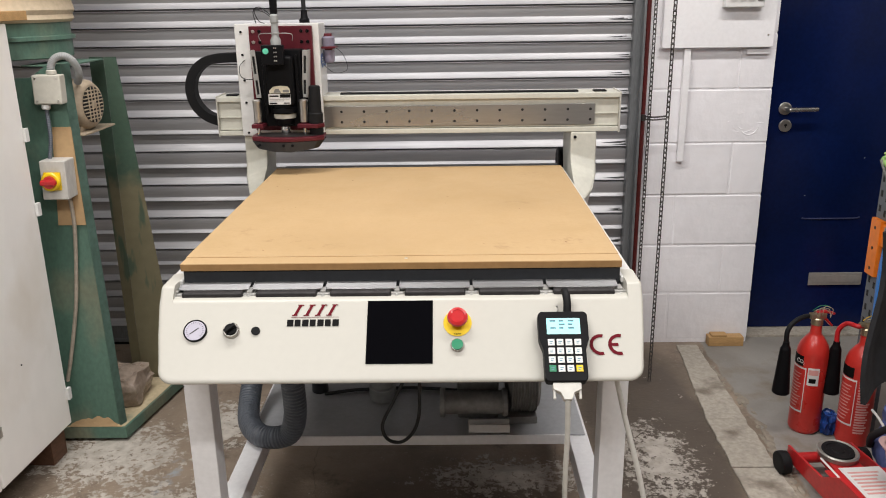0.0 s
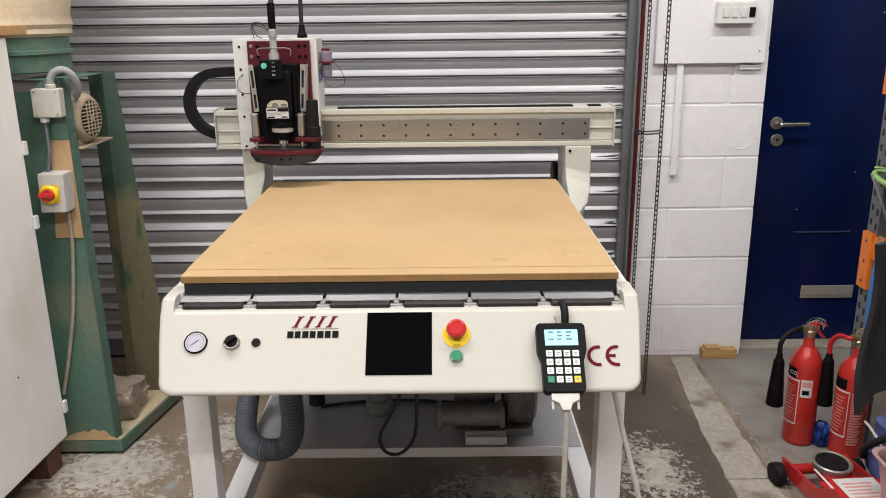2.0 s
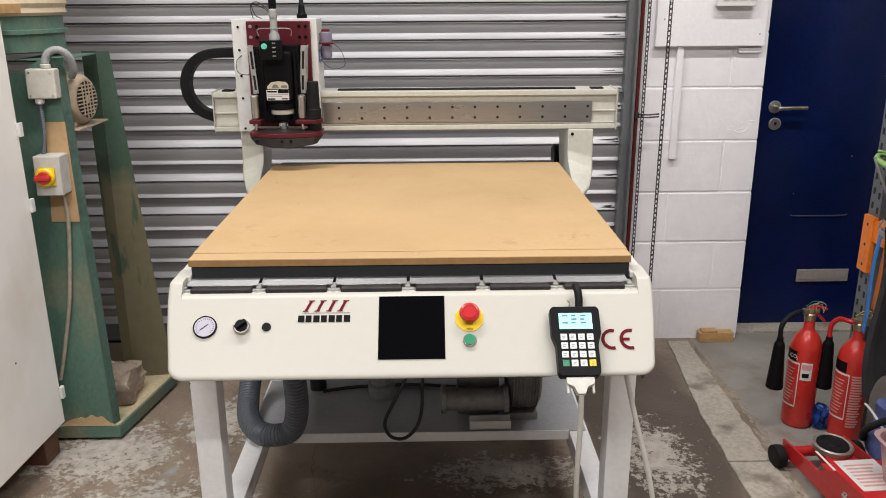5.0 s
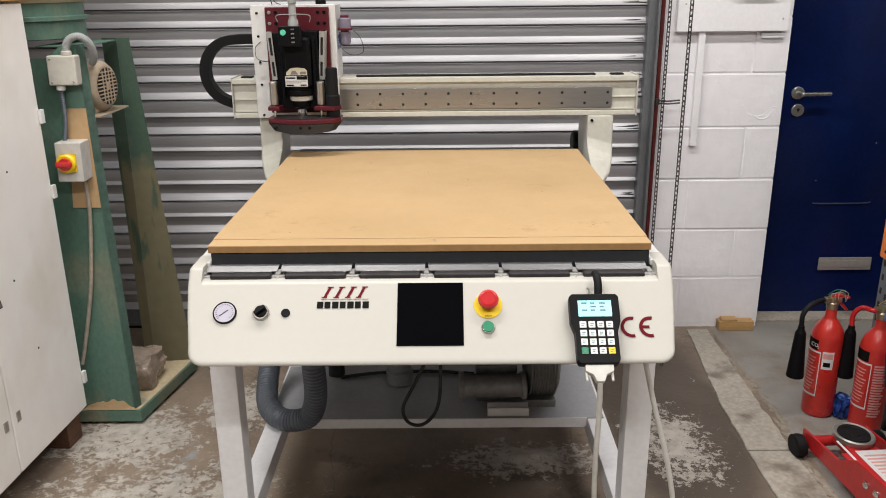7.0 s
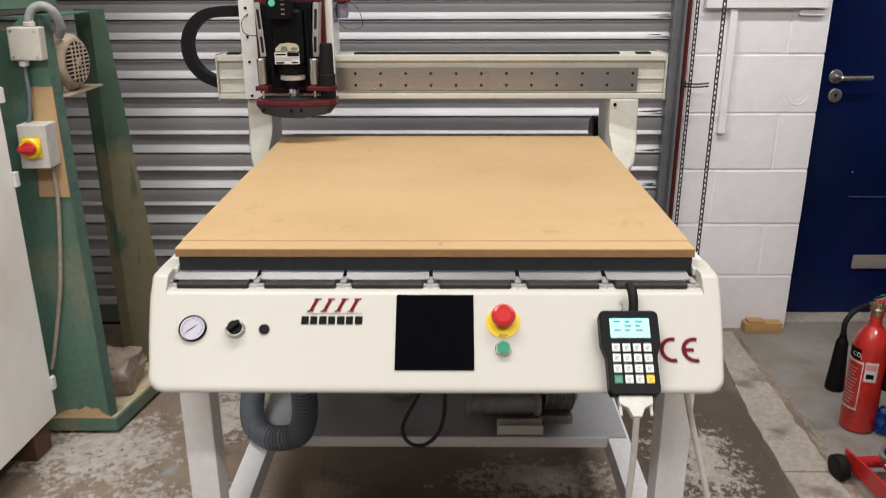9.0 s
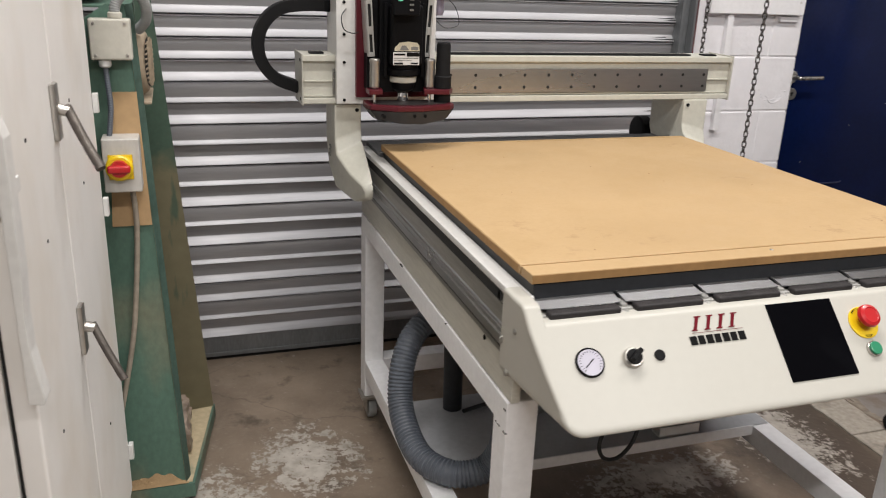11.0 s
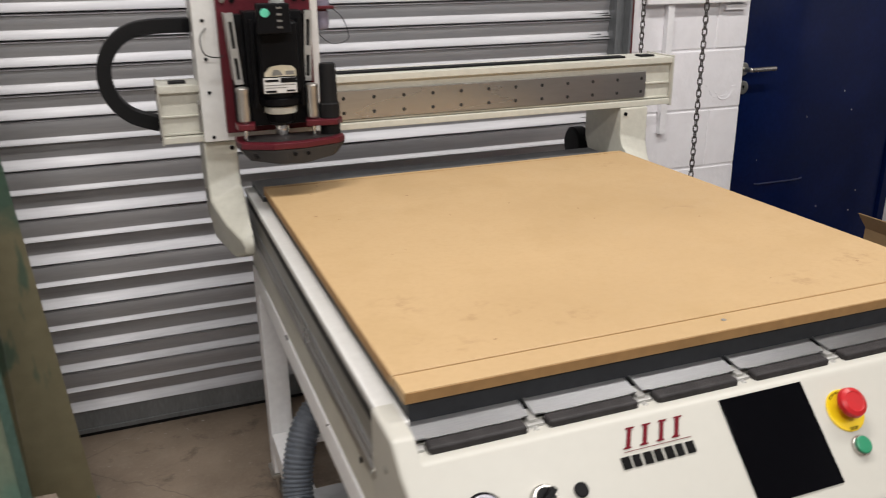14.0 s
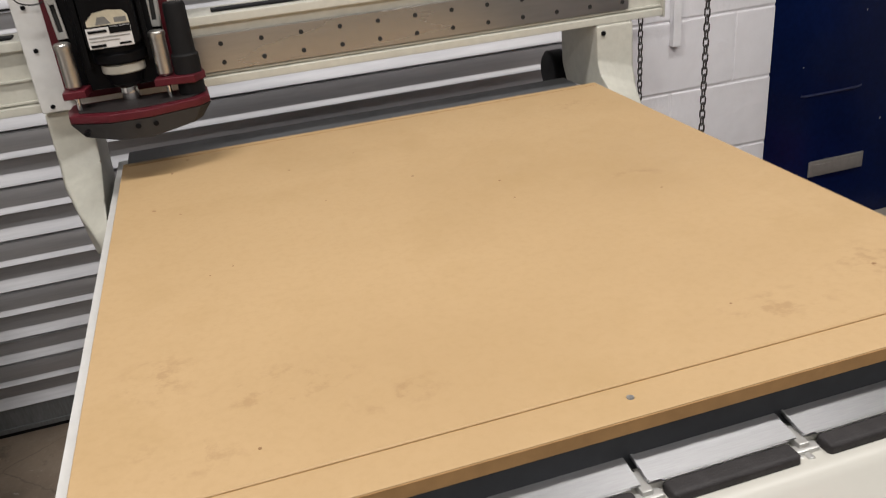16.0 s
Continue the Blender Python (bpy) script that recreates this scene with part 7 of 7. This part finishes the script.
solo("white_sheet", cloth(lambda u, v: Vector((1.60 - 0.035 * u + 0.02 * math.sin(5 * v + 2 * u), -1.27 - 0.42 * v - 0.03 * u, 0.865 - (0.20 + 0.10 * v) * u - 0.02 * v + 0.03 * noise.noise((u * 3, v * 4, 8)))), 14, 18, 0.003), paper, "white plastic sheet drooping over the shelf edge", "sheet")
hz = thing("hose_coils", (1.85, -1.0, 1.10), "coils of dark hose and cable hanging under the shelf", "hose")
for k in range(6):
    r = 0.075 + 0.009 * k
    pts = [(1.78 + 0.012 * k, -1.02 + r * math.cos(a), 1.23 + 0.9 * r * math.sin(a)) for a in [math.pi * (0.95 + 1.1 * i / 9) for i in range(10)]]
    part("coil", tube(pts, 0.007, 8), cable_black if k % 3 else hose_grey, hz)
part("lead", tube([(1.72, -1.22, 1.36), (1.71, -1.18, 1.30), (1.73, -1.12, 1.26), (1.72, -1.06, 1.22)], 0.005, 8), cable_white, hz)
part("strap", tube([(1.74, -1.10, 1.34), (1.73, -1.0, 1.29), (1.73, -0.93, 1.25)], 0.006, 8), cable_black, hz)
solo("paper_tag", _moved(prism([(-0.03, 0), (0.022, 0), (0.008, 0.10), (-0.004, 0.11)], "y", 0, 0.001), Matrix.Translation((1.73, -0.95, 1.255)) @ pose(0, 0, 0, 0, 0, 70)), paper, "small white paper tag hanging under the shelf", "tag")
solo("blue_bottle", lathe([(0.035, 0), (0.037, 0.004), (0.037, 0.07), (0.012, 0.10), (0.012, 0.12)], Matrix.Translation((1.90, -1.12, Z1)), 18), blue_plastic, "dark blue bottle in the back of the shelf", "bottle")
back = solo("cloth_roll", crumpled(2.0, 2.24, -2.4, -0.9, Z1, 1.30, 12, 0.07, 4), dark_cloth, "dark cloth roll filling the back of the shelf", "cloth")
solo("cloth_sheet", cloth(lambda u, v: Vector((2.20 + 0.025 * math.sin(9 * u) * (0.4 + v) - 0.04 * v, -1.75 + 1.12 * u, 1.36 - 0.50 * v + 0.03 * math.sin(5 * u) * v)), 30, 12, 0.008), dark_cloth, "black cloth sheet hanging behind the rack shelf", "cloth")
# upper shelf
for i, (y, mt, h, r, nm) in enumerate(((-0.905, M("pink_liquid", (0.42, 0.10, 0.09), 0.35), 0.12, 0.029, "clear bottle of pink liquid"), (-0.975, blue_plastic, 0.14, 0.033, "dark blue plastic bottle"), (-1.05, white_plastic, 0.12, 0.030, "white plastic bottle"), (-1.13, blue_plastic, 0.15, 0.036, "dark blue plastic bottle"))):
    solo("bottle", lathe([(r - 0.003, 0), (r, 0.003), (r, h * 0.62), (r * 0.8, h * 0.72), (0.014, h * 0.84), (0.014, h)], Matrix.Translation((1.76, y, Z2 + 0.0255)), 20), mt, nm + " on the upper shelf", "bottle", "bottles on the upper shelf")
solo("shelf_box", box(1.68, 1.90, -1.36, -0.86, Z2 - 0.001, Z2 + 0.025, 0.002), chip_board, "shallow board under the bottles", "board")
solo("purple_crate", box(1.68, 1.90, -1.62, -1.40, Z2, Z2 + 0.12, 0.008), purple, "purple plastic crate on the upper shelf", "crate")
solo("grey_rod", cyl((1.615, -0.86, 1.535), (1.62, -0.985, 1.40), 0.0055, seg=12), tray_grey, "short steel rod sticking out of the rack", "rod")

# cloths and bags hanging at the rack front
solo("hanging_blue_strap", cloth(lambda u, v: Vector((1.598 + 0.012 * u, -0.985 + 0.035 * u + 0.03 * v + 0.01 * math.sin(5 * v), 0.80 - 0.36 * v)), 4, 14, 0.004), blue_paint, "bright blue strap hanging from the rack", "strap")
solo("orange_card", cloth(lambda u, v: Vector((1.603 + 0.02 * u, -1.05 + 0.09 * u + 0.02 * v, 0.78 - 0.26 * v)), 4, 8, 0.003), rack_orange, "orange card hanging from the rack", "card")
solo("bulldog_clip", join(box(1.59, 1.605, -1.02, -0.96, 0.78, 0.80, 0.003), tube([(1.597, -1.0, 0.80), (1.597, -0.97, 0.83), (1.597, -0.95, 0.80)], 0.003, 6)), satin_steel, "steel clip holding a strap and card", "clip")
coat = solo("black_coat", cloth(lambda u, v: Vector((1.645 - 0.40 * u - 0.012 * v * u + 0.012 * math.sin(6 * v), -1.60 + (0.035 * math.sin(9 * u + 2 * v) + 0.015 * math.sin(23 * u)) * (0.3 + 0.7 * v),
                                                           0.90 + 0.09 * math.sin(1.9 * u) - (0.40 + 0.03 * math.sin(7 * u)) * v)), 34, 22, 0.012), dark_cloth,
            "black cloth coat slung from the rack beam", "coat")
bagb = thing("blue_bag", (1.66, -1.12, 0.0), "blue and black fabric tool bag standing on the floor", "bag")
part("body", crumpled(1.60, 1.82, -1.27, -1.03, 0.0, 0.26, 9, 0.022), blue_cloth, bagb)
part("strap", tube([(1.60, -1.05, 0.10), (1.575, -1.10, 0.16), (1.585, -1.16, 0.22), (1.62, -1.2, 0.26)], 0.012, 10), dark_cloth, bagb, "black carrying strap")
part("white_piping", tube([(1.595, -1.04, 0.22), (1.585, -1.10, 0.225), (1.585, -1.18, 0.20)], 0.004, 8), label_white, bagb)
solo("blue_wrapper", crumpled(1.555, 1.60, -0.83, -0.78, 0.0, 0.09, 14, 0.012), blue_plastic, "crumpled bright blue wrapper between the extinguishers", "wrapper")
solo("scrap_card", box(1.58, 1.70, -1.34, -1.28, 0.0, 0.16, 0.003), cream_cast, "pale offcut of board leaning on the bag", "offcut")

# goods in the corner by the door
solo("tan_post", box(2.325, 2.357, -0.275, -0.235, 0, 2.3, 0.004), tan_post, "tall tan timber standing beside the door", "timber")
solo("clear_sack", crumpled(2.34, 2.48, -0.62, -0.44, 0.55, 1.22, 18, 0.04, 4), clear_film, "clear plastic sack hanging behind the rack", "sack")
solo("teal_goods", crumpled(2.20, 2.42, -0.70, -0.48, 0.0, 0.92, 22, 0.035), teal_plastic, "teal plastic goods piled behind the rack", "goods")
solo("red_crate", box(2.12, 2.40, -0.45, -0.14, 0.0, 0.24, 0.012, 3), jack_red, "red plastic crate by the door", "crate")
cb = thing("cardboard_box", (2.19, -0.30, 0.2405), "open cardboard box with raised flaps on a red crate", "box")
X0, X1, Y0, Y1, ZT = 2.135, 2.385, -0.43, -0.17, 0.40
part("carton", join(box(X0, X0 + 0.004, Y0, Y1, 0.2405, ZT, 0), box(X1 - 0.004, X1, Y0, Y1, 0.2405, ZT, 0), box(X0 + 0.004, X1 - 0.004, Y0, Y0 + 0.004, 0.2405, ZT, 0), box(X0 + 0.004, X1 - 0.004, Y1 - 0.004, Y1, 0.2405, ZT, 0),
                    box(X0 + 0.004, X1 - 0.004, Y0 + 0.004, Y1 - 0.004, 0.2405, 0.245, 0)), hardboard, cb)
part("flap", _moved(box(-0.002, 0.002, -0.125, 0.125, 0, 0.09, 0), Matrix.Translation((2.135, -0.30, 0.402)) @ pose(0, 0, 0, 0, -38, 0)), hardboard, cb)
part("flap", _moved(box(-0.12, 0.12, -0.002, 0.002, 0, 0.09, 0), Matrix.Translation((2.26, -0.43, 0.402)) @ pose(0, 0, 0, 115, 0, 0)), hardboard, cb)
part("tape", box(2.19, 2.21, -0.4315, -0.4302, 0.26, 0.35, 0), yellow_plastic, cb, "yellow tape")
solo("purple_roll", lathe([(0.03, 0), (0.05, 0.002), (0.05, 0.06), (0.03, 0.062)], Matrix.Translation((2.29, -0.36, 0.2455)) @ pose(0, 0, 0, 0, 0, 0), 20), purple, "purple roll of tape in a cardboard box", "tape")
solo("grey_clamp", join(box(2.18, 2.23, -0.34, -0.31, 0.2455, 0.47, 0.006), tube([(2.20, -0.33, 0.46), (2.17, -0.35, 0.51), (2.14, -0.36, 0.52)], 0.01, 8)), dark_bed, "dark plastic clamp sticking out of a cardboard box", "clamp")
solo("pink_roll", lathe([(0.03, 0), (0.04, 0.002), (0.04, 0.2), (0.03, 0.202)], Matrix.Translation((2.31, -0.24, 0.2455)), 18), label_pink, "pink roll standing in a cardboard box", "roll")
# the goods along the east side stand together, a hand's breadth into the room
settle([ob for ob in bpy.data.objects if ob.parent is None and ob not in EARLIER] + [strip, bpy.data.objects["broken_mortar"]], 0.003, -0.03)
# the block wall and what is fixed to it stand proud of the shutter
settle([wn, guide, door, wb_, sw, cond] + [bpy.data.objects[n] for n in ("red_pipe", "timber_offcut")], 0.0, -0.018)
